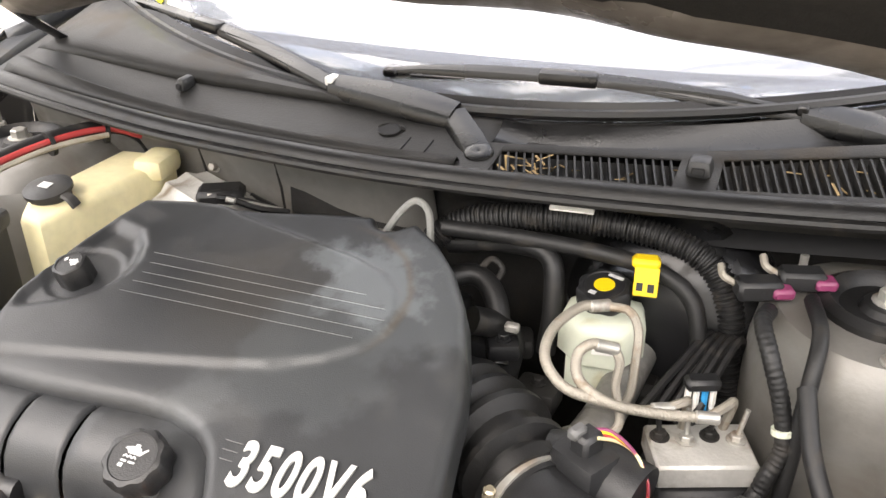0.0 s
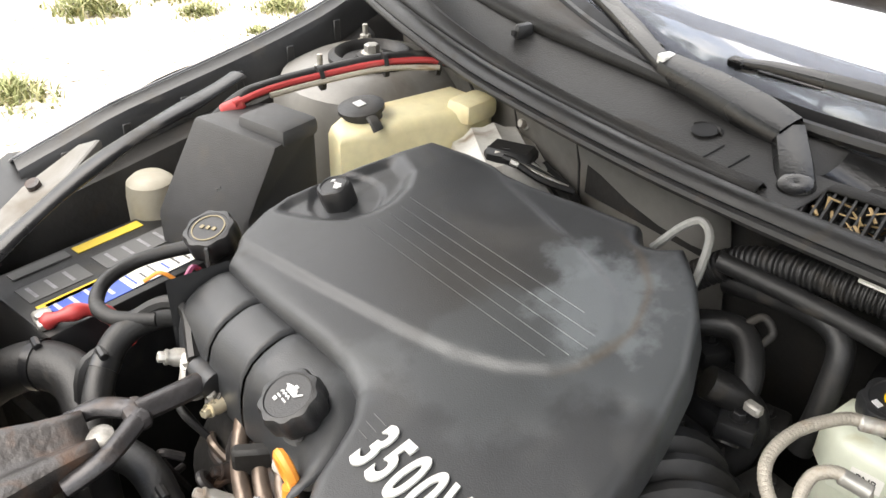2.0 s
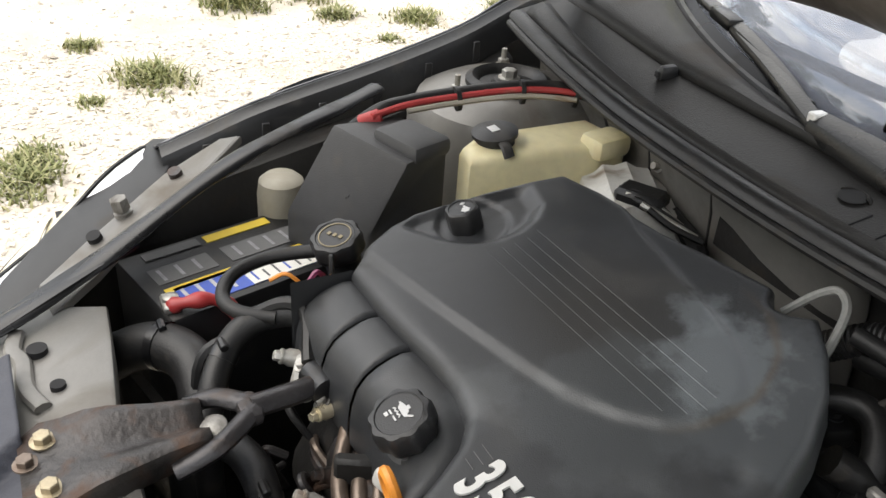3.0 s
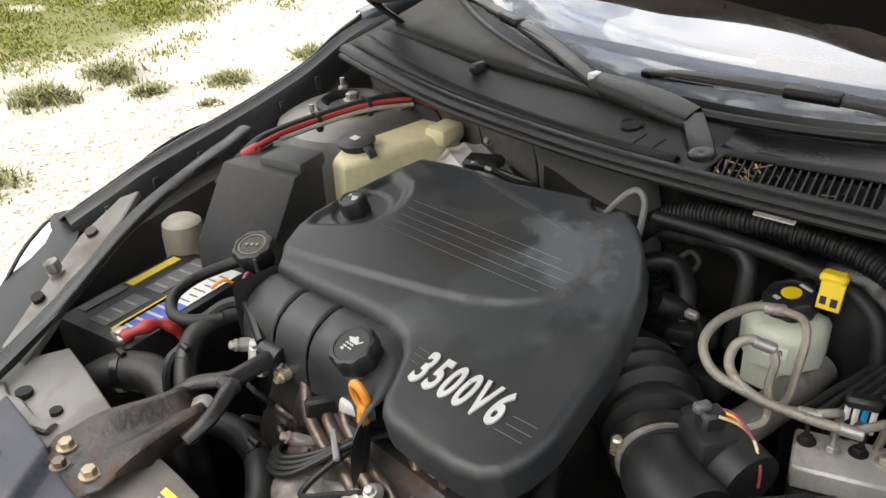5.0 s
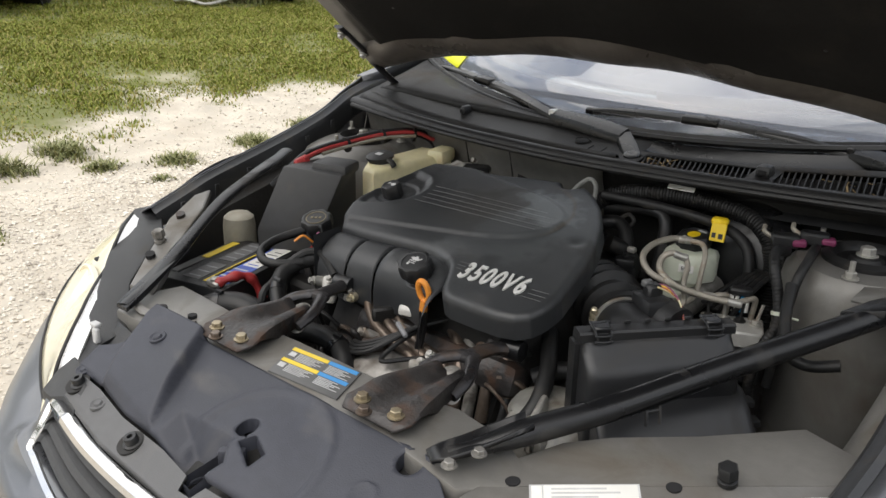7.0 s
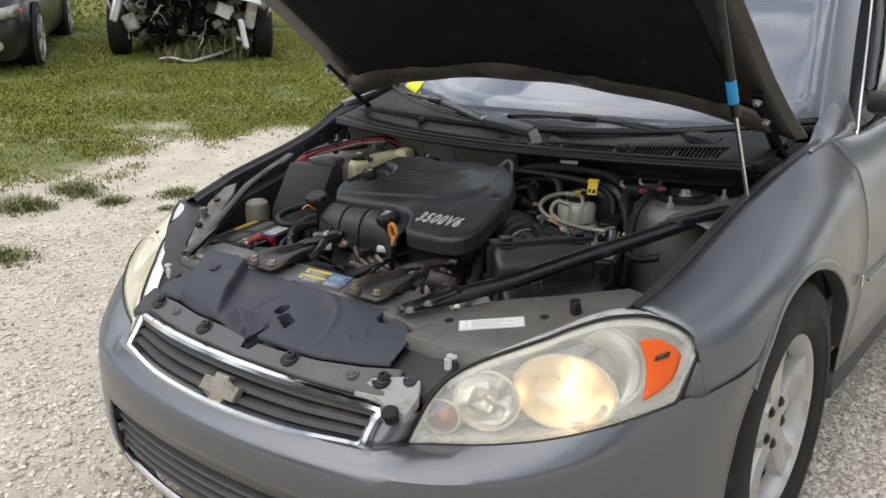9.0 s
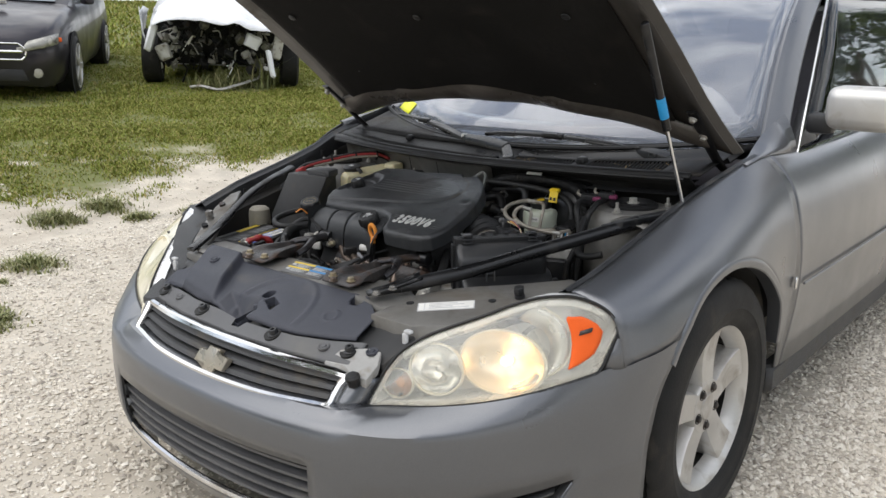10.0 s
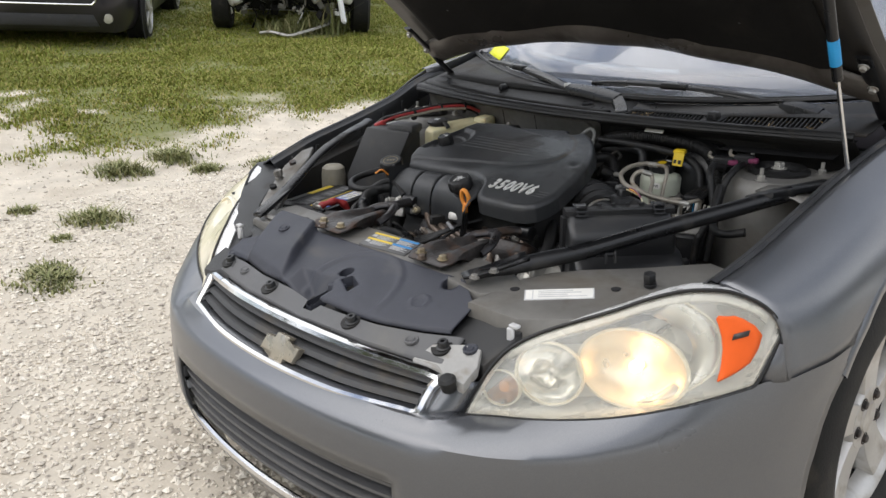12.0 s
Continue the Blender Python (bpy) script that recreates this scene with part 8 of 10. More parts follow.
# washer tank
tank = thing("washer_tank", (-0.41, 1.09, 0.25), "yellowed translucent plastic tank with a black cap", "tank")
bm = bm_()
prism(bm, [(-0.418, 0.985, 0.792), (-0.382, 0.982, 0.790), (-0.366, 1.03, 0.793), (-0.345, 1.13, 0.797), (-0.335, 1.185, 0.800), (-0.352, 1.205, 0.800), (-0.44, 1.20, 0.796), (-0.45, 1.03, 0.792)], 0.55, 0.014)
body = part("tank_body", bm, M_CREAM, tank, "yellowed plastic tank body", sharp=60)
part("tank_end", box(bm_(), (-0.352, 1.17, 0.795), (0.045, 0.06, 0.032), bevel=0.01, seg=2, turn=Matrix.Rotation(0.15, 3, "Z")), M_CREAM, tank)
bm = lathe(bm_(), [(0.026, 0), (0.026, 0.012), (0.031, 0.013), (0.031, 0.018), (0.024, 0.021), (0.0005, 0.021)], (-0.412, 1.035, 0.79), (0, -0.15, 1), 28)
tube(bm, [(-0.385, 1.03, 0.803), (-0.372, 1.028, 0.80), (-0.366, 1.03, 0.79)], 0.008, 8, 4, flat=0.5)
part("tank_cap", bm, M_PLASTIC, tank, "black flip cap")
part("cap_mark", box(bm_(), (-0.412, 1.03, 0.8115), (0.016, 0.012, 0.001), turn=Matrix.Rotation(0.15, 3, "X")), M_LABEL_PALE, tank)

# red and black cables along the tower
cab = thing("tower_cables", (-0.50, 1.05, 0.25), "black taped cable bundle with a red cable over the strut tower", "cable")
route = [(-0.517, 0.905, 0.80), (-0.522, 0.96, 0.808), (-0.515, 1.03, 0.814), (-0.49, 1.12, 0.823), (-0.455, 1.19, 0.822), (-0.42, 1.222, 0.805), (-0.395, 1.23, 0.76)]
part("loom", tube(bm_(), [(-0.57, 0.86, 0.74)] + [(x - 0.012, y + 0.006, z + 0.002) for x, y, z in route], 0.0105, 10, 6), M_RUBBER, cab)
part("red_cable", tube(bm_(), [(x + 0.006, y - 0.006, z + 0.006) for x, y, z in route[:6]], 0.0046, 8, 6), M_RED, cab, "red battery cable")
part("pale_strip", tube(bm_(), [(x + 0.014, y - 0.010, z) for x, y, z in route[1:5]], 0.004, 6, 6), M_BRAID, cab)
for k in (2, 3, 4):
    p = Vector(route[k])
    part("cable_tie", lathe(bm_(), [(0.0165, -0.003), (0.0175, -0.003), (0.0175, 0.003), (0.0165, 0.003)], p, Vector(route[k + 1]) - Vector(route[k - 1]), 16), M_RUBBER, cab)
part("red_boot", rod(bm_(), (-0.522, 0.885, 0.793), (-0.515, 0.915, 0.803), 0.011, seg=12, edge=0.003), M_RED, cab, "red terminal boot")
part("drop", tube(bm_(), [(-0.395, 1.23, 0.76), (-0.39, 1.22, 0.6), (-0.39, 1.2, 0.25)], 0.012, 8, 4), M_RUBBER, cab)
horn = solo("canister", lathe(bm_(), [(0.026, 0.30), (0.034, 0.62), (0.036, 0.66), (0.036, 0.775), (0.033, 0.795), (0.024, 0.803), (0.0005, 0.805)], (-0.632, 0.808, -0.126), (0, 0, 1), 28), surface("grey_white_plastic", (0.34, 0.32, 0.26), 0.5, 0, 0.15, 10, 0.1, 200, (DUST, 0.3, 8)), "dusty white plastic canister beside the battery", "canister")

# brake booster, master cylinder, reservoir, hoses
brake = thing("brake_booster", (0.36, 1.15, 0.25), "black brake booster with a milky fluid reservoir", "brake booster")
ba = Vector((-0.12, -1, 0.12)).normalized()
part("booster_drum", lathe(bm_(), [(0.05, -0.07), (0.12, -0.06), (0.128, -0.045), (0.128, -0.01), (0.122, 0.005), (0.10, 0.03), (0.07, 0.045), (0.04, 0.05), (0.0005, 0.052)], (0.355, 1.185, 0.705), ba, 40), M_BLACKSTEEL, brake, "glossy black booster drum", sharp=60)
part("master_cylinder", tube(bm_(), [(0.335, 1.13, 0.685), (0.322, 1.04, 0.665), (0.308, 0.985, 0.655)], 0.022, 16, 4), M_GRIMY_ALLOY, brake, "cast aluminium master cylinder")
part("cylinder_nose", lathe(bm_(), [(0.02, -0.005), (0.022, 0.01), (0.014, 0.012), (0.014, 0.02)], (0.305, 0.98, 0.662), (-0.4, -1, 0.2), 14), M_GRIMY_ALLOY, brake)
part("support_leg", box(bm_(), (0.34, 1.13, 0.45), (0.06, 0.06, 0.42), bevel=0.01), M_DARK, brake)
bm = bm_()
prism(bm, [(0.252, 1.085, 0.752), (0.282, 1.06, 0.752), (0.325, 1.065, 0.752), (0.345, 1.10, 0.752), (0.335, 1.14, 0.752), (0.275, 1.15, 0.752), (0.252, 1.12, 0.752)], 0.05, 0.014)
prism(bm, [(0.265, 1.075, 0.71), (0.325, 1.075, 0.71), (0.335, 1.10, 0.71), (0.325, 1.13, 0.71), (0.27, 1.13, 0.71)], 0.05, 0.004)
res = part("fluid_reservoir", bm, M_RESERVOIR, brake, "milky white brake fluid reservoir", sharp=60)
cap, m = screw_cap((0.294, 1.118, 0.752), Vector((-0.05, -0.15, 1)).normalized(), 0.030, 0.024, 8, res)
bm = lathe(bm_(), [(0.0115, -0.001), (0.0115, 0.0006), (0.0005, 0.0006)], m.translation, m.to_3x3() @ Vector((0, 0, 1)), 20)
part("cap_mark", bm, M_YELLOW, cap, "round yellow mark")
part("cap_mark", box(bm_(), m @ Vector((0.004, 0.018, 0.0004)), (0.018, 0.004, 0.001), turn=m.to_3x3()), M_LABEL_PALE, cap)
part("cap_mark", box(bm_(), m @ Vector((-0.004, -0.018, 0.0004)), (0.008, 0.005, 0.001), turn=m.to_3x3()), M_LABEL_PALE, cap)
tagm = Matrix.Translation((0.309, 1.0605, 0.728)) @ Matrix.Rotation(radians(12), 4, "Z") @ Matrix.Rotation(radians(80), 4, "X")
part("paper_tag", box(bm_(), tagm.translation + Vector((0, 0.0008, 0)), (0.026, 0.014, 0.001), turn=tagm.to_3x3()), M_WHITE, res, "small white paper tag")
lettering("BNB", 0.009, tagm, M_RUBBER, res, "tag_letters", 0.0004)
# braided hoses
H1 = [(0.300, 1.064, 0.779), (0.282, 1.050, 0.781), (0.266, 1.01, 0.776), (0.268, 0.975, 0.764), (0.292, 0.958, 0.748), (0.325, 0.966, 0.735), (0.361, 0.982, 0.722), (0.383, 0.997, 0.719)]
H2 = [(0.322, 1.005, 0.771), (0.308, 0.999, 0.775), (0.297, 0.988, 0.766), (0.305, 0.970, 0.750), (0.337, 0.968, 0.733), (0.384, 0.985, 0.722), (0.425, 1.001, 0.718)]
for route_ in (H1, H2):
    hz = part("braided_hose", tube(bm_(), route_, 0.0054, 12, 8, ribs=0.0003, pitch=0.0035), M_BRAID, brake, "beige braided brake hose")
    for i, j in ((0, 1), (-1, -2)):
        p, q = Vector(route_[i]), Vector(route_[j])
        part("hose_ferrule", rod(bm_(), p + (p - q).normalized() * 0.012, p + (q - p).normalized() * 0.012, 0.0066, seg=12, edge=0.0015), M_STEEL, hz, "bright steel ferrule")
for route_ in ([(0.31, 1.067, 0.779), (0.33, 1.068, 0.777), (0.343, 1.055, 0.765), (0.346, 1.04, 0.735), (0.345, 1.03, 0.70), (0.335, 1.02, 0.685)], [(0.33, 1.008, 0.768), (0.336, 1.005, 0.755), (0.335, 1.0, 0.73), (0.345, 0.985, 0.70), (0.335, 0.97, 0.69), (0.32, 0.965, 0.69)], [(0.425, 1.001, 0.718), (0.440, 1.02, 0.722), (0.446, 1.034, 0.718), (0.440, 1.04, 0.68)], [(0.383, 0.997, 0.719), (0.400, 1.01, 0.722), (0.404, 1.022, 0.715), (0.402, 1.026, 0.68)]):
    part("steel_line", tube(bm_(), route_, 0.0048, 8, 6), M_BRAID, brake)
# pressure modulator
abs_ = thing("brake_modulator", (0.43, 1.02, 0.25), "pale aluminium brake modulator block on a dark bracket", "brake modulator")
zrot = Matrix.Rotation(0.4, 3, "Z")
blockc = Vector((0.423, 1.006, 0.666))
bm = box(bm_(), blockc, (0.1, 0.066, 0.028), bevel=0.003, turn=zrot)
blk = part("valve_block", bm, M_ALLOY, abs_, "stained aluminium valve block")
for k in range(4):
    p = blockc + zrot @ Vector((-0.038 + 0.025 * k, 0.012 - 0.006 * (k % 2), 0.014))
    bm = hex_bolt(bm_(), p, 0.007, 0.008)
    rod(bm, p, p + Vector((0.004 * (k - 1.5), 0.006, 0.035)), 0.0028, seg=7)
    part("pipe_union", bm, M_STEEL if k % 2 else M_DARK, blk)
part("control_unit", box(bm_(), blockc + Vector((0.004, -0.004, -0.044)), (0.104, 0.072, 0.06), bevel=0.006, turn=zrot), M_PLASTIC, abs_)
bm = box(bm_(), (0.413, 1.056, 0.718), (0.036, 0.02, 0.014), bevel=0.004, turn=zrot)
part("connector", bm, M_PLASTIC, abs_, "black connector with white and blue wires")
for k, mm in enumerate((M_WHITE, M_WHITE, M_BLUE, M_WHITE)):
    part("connector_wire", tube(bm_(), [(0.401 + 0.008 * k, 1.052 + 0.003 * k, 0.714), (0.401 + 0.008 * k, 1.048 + 0.003 * k, 0.70), (0.402 + 0.008 * k, 1.046 + 0.003 * k, 0.683)], 0.0036, 6, 4), mm, abs_)
part("bracket", box(bm_(), (0.425, 1.03, 0.43), (0.10, 0.06, 0.36), bevel=0.006), M_RUST, abs_)
for k in range(5):
    part("brake_pipe", tube(bm_(), [(0.36 + 0.012 * k, 1.03, 0.69 - 0.004 * k), (0.385 + 0.01 * k, 1.08, 0.715), (0.41 + 0.008 * k, 1.13, 0.73), (0.43 + 0.006 * k, 1.16, 0.66)], 0.0045, 7, 5), M_RUBBER, abs_)

# corrugated loom over the booster, thin hose with the yellow tag
lm = thing("corrugated_loom", (0.25, 1.16, 0.25), "corrugated black cable conduit over the brake booster", "cable conduit")
part("conduit", tube(bm_(), [(0.055, 1.11, 0.745), (0.075, 1.125, 0.775), (0.12, 1.142, 0.808), (0.20, 1.152, 0.823), (0.285, 1.168, 0.822), (0.355, 1.168, 0.814), (0.40, 1.158, 0.795), (0.425, 1.148, 0.75), (0.43, 1.14, 0.69), (0.44, 1.13, 0.62), (0.45, 1.12, 0.40), (0.45, 1.12, 0.25)], 0.0145, 14, 8, ribs=0.0026, pitch=0.0055), M_RUBBER, lm)
part("vacuum_hose", tube(bm_(), [(0.10, 1.12, 0.806), (0.19, 1.13, 0.805), (0.28, 1.138, 0.80), (0.345, 1.138, 0.79), (0.385, 1.128, 0.768), (0.40, 1.115, 0.72), (0.402, 1.11, 0.67), (0.40, 1.11, 0.25)], 0.0095, 12, 6), M_RUBBER, lm)
part("clamp_band", lathe(bm_(), [(0.011, -0.006), (0.012, -0.006), (0.012, 0.006), (0.011, 0.006)], (0.402, 1.112, 0.70), (0, 0.1, 1), 18), M_STEEL, lm)
bm = box(bm_(), (0.333, 1.126, 0.806), (0.03, 0.02, 0.012), bevel=0.004, turn=Matrix.Rotation(0.2, 3, "Z"))
box(bm, (0.337, 1.113, 0.789), (0.026, 0.004, 0.032), bevel=0.001, turn=Matrix.Rotation(0.15, 3, "Z") @ Matrix.Rotation(-0.35, 3, "X"))
tag = part("warning_tag", bm, M_YELLOW, lm, "bright yellow folded warning tag")
for dx in (-0.006, 0.006):
    part("tag_mark", box(bm_(), (0.337 + dx, 1.109, 0.784), (0.007, 0.002, 0.009), turn=Matrix.Rotation(0.15, 3, "Z") @ Matrix.Rotation(-0.35, 3, "X")), M_RUBBER, tag)
tagw = solo("paper_strip", box(bm_(), (0.242, 1.152, 0.842), (0.05, 0.012, 0.003), bevel=0.001, turn=Matrix.Rotation(0.12, 3, "Z") @ Matrix.Rotation(0.5, 3, "X")), M_WHITE, "small pale paper strip stuck on the conduit", "label")
# connectors and loom by the right tower
cn = thing("tower_connectors", (0.46, 1.12, 0.25), "black connectors with magenta locks beside the strut tower", "connector")
for p, rz in (((0.448, 1.125, 0.800), 0.4), ((0.487, 1.15, 0.806), 0.3)):
    cc = part("connector", box(bm_(), p, (0.046, 0.026, 0.022), bevel=0.004, turn=Matrix.Rotation(rz, 3, "Z")), M_PLASTIC, cn)
    part("lock", box(bm_(), Vector(p) + Matrix.Rotation(rz, 3, "Z") @ Vector((0.022, -0.008, 0.0)), (0.022, 0.02, 0.012), bevel=0.003, turn=Matrix.Rotation(rz, 3, "Z")), M_PINK, cc, "magenta connector lock")
    part("wire_end", tube(bm_(), [Vector(p) + Vector((-0.02, 0, 0)), Vector(p) + Vector((-0.035, -0.002, 0.008)), Vector(p) + Vector((-0.04, 0.01, 0.014))], 0.004, 6, 4), M_BRAID, cc)
part("loom", tube(bm_(), [(0.462, 1.10, 0.79), (0.458, 1.06, 0.80), (0.470, 1.027, 0.785), (0.488, 1.012, 0.742), (0.496, 1.0, 0.702), (0.484, 0.985, 0.665), (0.475, 0.975, 0.60), (0.475, 0.97, 0.25)], 0.0085, 12, 8, ribs=0.0006, pitch=0.006), M_RUBBER, cn)
part("loom", tube(bm_(), [(0.50, 1.12, 0.80), (0.51, 1.06, 0.80), (0.508, 1.02, 0.77), (0.505, 1.0, 0.70), (0.5, 0.985, 0.6)], 0.008, 10, 6), M_RUBBER, cn)
part("loom", tube(bm_(), [(0.505, 1.01, 0.77), (0.52, 0.96, 0.73), (0.545, 0.92, 0.70), (0.58, 0.90, 0.70), (0.62, 0.91, 0.71)], 0.009, 10, 6), M_RUBBER, cn)
part("white_tie", lathe(bm_(), [(0.0095, -0.003), (0.0105, -0.003), (0.0105, 0.003), (0.0095, 0.003)], (0.493, 1.005, 0.72), (0.15, -0.25, -1), 18), M_RESERVOIR, cn, "white cable tie")
part("tie_tail", box(bm_(), (0.512, 1.003, 0.719), (0.03, 0.004, 0.003), bevel=0.001), M_RESERVOIR, cn)

# air filter box
ab = thing("air_filter_box", (0.42, 0.76, 0.25), "black plastic air filter box with clipped lid", "air filter box")
AD, AN = Vector((0.637, 0.771, 0)), Vector((0.771, -0.637, 0))


def filter_point(d, n, z):
    return Vector((0.314, 0.691, z + (0.009 if z > 0.5 else 0))) + AD * d * 0.92 + AN * n


def filter_shell(profile, d0, d1, round_):
    """A moulded shell along the box, its ends rounded off."""
    rows = []
    for e in (0, 0.12, 0.3, 0.6, 1):
        rows.append([filter_point(d0 + round_ * (1 - math.cos(e * 1.571)), n - round_ * 0.8 * (1 - math.sin(e * 1.571)) * (n > 0.03), z) for n, z in profile])
    for f in np.linspace(0.1, 0.9, 7):
        rows.append([filter_point(d0 + round_ + (d1 - d0 - 2 * round_) * f, n, z) for n, z in profile])
    for e in (1, 0.6, 0.3, 0.12, 0):
        rows.append([filter_point(d1 - round_ * (1 - math.cos(e * 1.571)), n - round_ * 0.8 * (1 - math.sin(e * 1.571)) * (n > 0.03), z) for n, z in profile])
    bm = grid(bm_(), rows)
    for r in (rows[0], rows[-1]):
        bm.faces.new([bm.verts.new(p) for p in r])
    bmesh.ops.remove_doubles(bm, verts=bm.verts, dist=0.0003)
    bmesh.ops.recalc_face_normals(bm, faces=bm.faces)
    return bm


# shell: sloping shoulder under the lid, steep wall, flared lower body
UPPER = [(-0.012, 0.25), (-0.012, 0.728), (0.03, 0.728), (0.034, 0.724), (0.044, 0.713), (0.056, 0.703), (0.063, 0.695), (0.067, 0.685), (0.069, 0.665), (0.07, 0.64), (0.07, 0.25)]
part("body", filter_shell(UPPER, 0.004, 0.252, 0.016), M_FILTER, ab, "satin black upper housing", sharp=50)
LOWER = [(0.02, 0.25), (0.02, 0.655), (0.066, 0.652), (0.078, 0.646), (0.092, 0.634), (0.108, 0.619), (0.122, 0.606), (0.130, 0.596), (0.133, 0.58), (0.133, 0.25)]
part("lower_body", filter_shell(LOWER, 0.012, 0.264, 0.014), M_FILTER, ab, "lower black filter housing", sharp=50)
part("corner_post", filter_shell([(-0.004, 0.25), (-0.004, 0.722), (0.022, 0.722), (0.022, 0.25)], -0.004, 0.008, 0.002), M_PLASTIC, ab)
for k in range(3):
    part("body_rib", box(bm_(), filter_point(0.262, 0.05 + 0.022 * k, 0.625 - 0.02 * k), (0.02, 0.012, 0.05), bevel=0.002, turn=facing(AD)), M_PLASTIC, ab)
lidp = part("lid", filter_shell([(0.0, 0.727), (0.0, 0.740), (0.006, 0.743), (0.026, 0.742), (0.0285, 0.739), (0.0285, 0.727)], 0.0, 0.256, 0.003), M_PLASTIC, ab, "black filter box lid")
part("lid_step", filter_shell([(-0.010, 0.725), (-0.010, 0.734), (-0.006, 0.737), (0.002, 0.740), (0.004, 0.736)], 0.02, 0.236, 0.006), M_PLASTIC, lidp)
for f in np.linspace(0.2, 0.85, 6):
    part("lid_rib", box(bm_(), filter_point(0.256 * f, 0.006, 0.746), (0.004, 0.010, 0.005), turn=Matrix.Rotation(-0.638, 3, "Z"), bevel=0.001), M_PLASTIC, lidp)
for f in (0.036, 0.218):
    bm = bm_()
    for d_ in (-0.013, 0.013):
        tube(bm, [filter_point(f + d_, 0.006, 0.748), filter_point(f + d_, 0.026, 0.747), filter_point(f + d_ * 0.9, 0.033, 0.740), filter_point(f + d_ * 0.7, 0.036, 0.731)], 0.0017, 6, 3)
    for n_, z_ in ((0.006, 0.748), (0.034, 0.739), (0.036, 0.731)):
        tube(bm, [filter_point(f - 0.014, n_, z_), filter_point(f, n_ + 0.002, z_), filter_point(f + 0.014, n_, z_)], 0.0018, 6, 2)
    box(bm, filter_point(f, 0.022, 0.746), (0.024, 0.018, 0.008), bevel=0.002, turn=Matrix.Rotation(0.88, 3, "Z"))
    part("lid_clip", bm, M_BLACKSTEEL, ab, "black wire lid clip")
# gearbox case, a stained casting with a folded mounting ear
rows = []
for f in np.linspace(0, 1, 12):
    z = 0.606 - 0.40 * f ** 1.3
    bulge = 0.02 + 0.075 * math.sin(min(1, f * 1.6) * 1.571)
    rows.append([(0.284 + (0.045 + bulge * 0.6) * math.cos(a) * (1 - 0.15 * math.sin(2 * a)), 0.695 + (0.058 + bulge) * math.sin(a) + 0.004 * math.sin(9 * a + 4 * f), z + 0.012 * math.sin(a * 3 + 1) * (1 - f)) for a in np.linspace(0, 2 * math.pi, 41)])
gear = part("transmission_case", grid(bm_(), rows), M_CASE, engine, "stained bare cast aluminium gearbox case", sharp=60)
part("case_top", lathe(bm_(), [(0.066, -0.012), (0.058, 0.0), (0.035, 0.008), (0.0005, 0.010)], (0.284, 0.695, 0.608), (0, 0, 1), 28), M_CASE, gear)
part("case_hose", tube(bm_(), [(0.205, 0.80, 0.665), (0.235, 0.755, 0.655), (0.262, 0.71, 0.640), (0.275, 0.665, 0.615), (0.262, 0.625, 0.57), (0.25, 0.60, 0.48)], 0.0135, 12, 6), M_RUBBER, gear, "black hose across the gearbox case")
part("gearbox_ear", prism(bm_(), [(0.250, 0.595, 0.598), (0.292, 0.572, 0.600), (0.330, 0.60, 0.607), (0.322, 0.635, 0.612), (0.268, 0.645, 0.610)], 0.03, 0.006), M_CASE, gear)
part("ear_hole", lathe(bm_(), [(0.0075, -0.004), (0.0075, 0.0015), (0.0005, 0.0016)], (0.296, 0.592, 0.6045), (0, -0.15, 1), 18), M_INTERIOR, gear)
part("ear_web", box(bm_(), (0.305, 0.625, 0.615), (0.012, 0.09, 0.05), bevel=0.004, turn=Matrix.Rotation(0.35, 3, "Z")), M_CASE, gear)


# ---- ground ----
def rise(x, y):
    """The ground's height: level under the car, a gentle rise beyond the track."""
    far = max(0.0, -x - 3.2)
    h = 0.085 * far * min(1.0, far / 2.0) if far < 14 else 1.19 + 0.06 * min(16.0, far - 14)
    return h + 0.008 * math.sin(x * 1.7 + y) * math.sin(y * 1.3 - x * 0.4) * min(1, max(0, abs(x) - 1))


def greenness(x, y):
    """How much grass grows at a place, 0 to 1."""
    n1 = noise.noise(Vector((x * 0.55, y * 0.55, 0.3)))
    n2 = noise.noise(Vector((x * 2.1, y * 2.1, 4.7)))
    edge = -4.0 - 0.04 * max(0, y - 4) + 0.75 * n1 + 0.35 * n2
    n3 = noise.noise(Vector((x * 4.6, y * 4.6, 1.9)))
    g = min(1.0, max(0.0, (edge + 0.45 * n3 - x) / 0.8))
    g *= min(1.0, max(0.0, (y - 1.1 - 0.6 * n1 - 0.7 * n2 - 0.9 * n3) / 0.8))
    bare = min(1.0, max(0.0, (noise.noise(Vector((x * 0.45, y * 0.8, 9.1))) - 0.28) / 0.2))
    thin = min(1.0, max(0.0, (noise.noise(Vector((x * 0.9 + y * 0.5, y * 1.1 - x * 0.6, 3.3))) + 0.5 * n3 - 0.05) / 0.3))
    return g * (1 - 0.75 * bare * min(1.0, max(0.0, (x + 8.5) / 2))) * (1 - 0.45 * thin * min(1.0, max(0.0, (x + 7.2) / 2)))


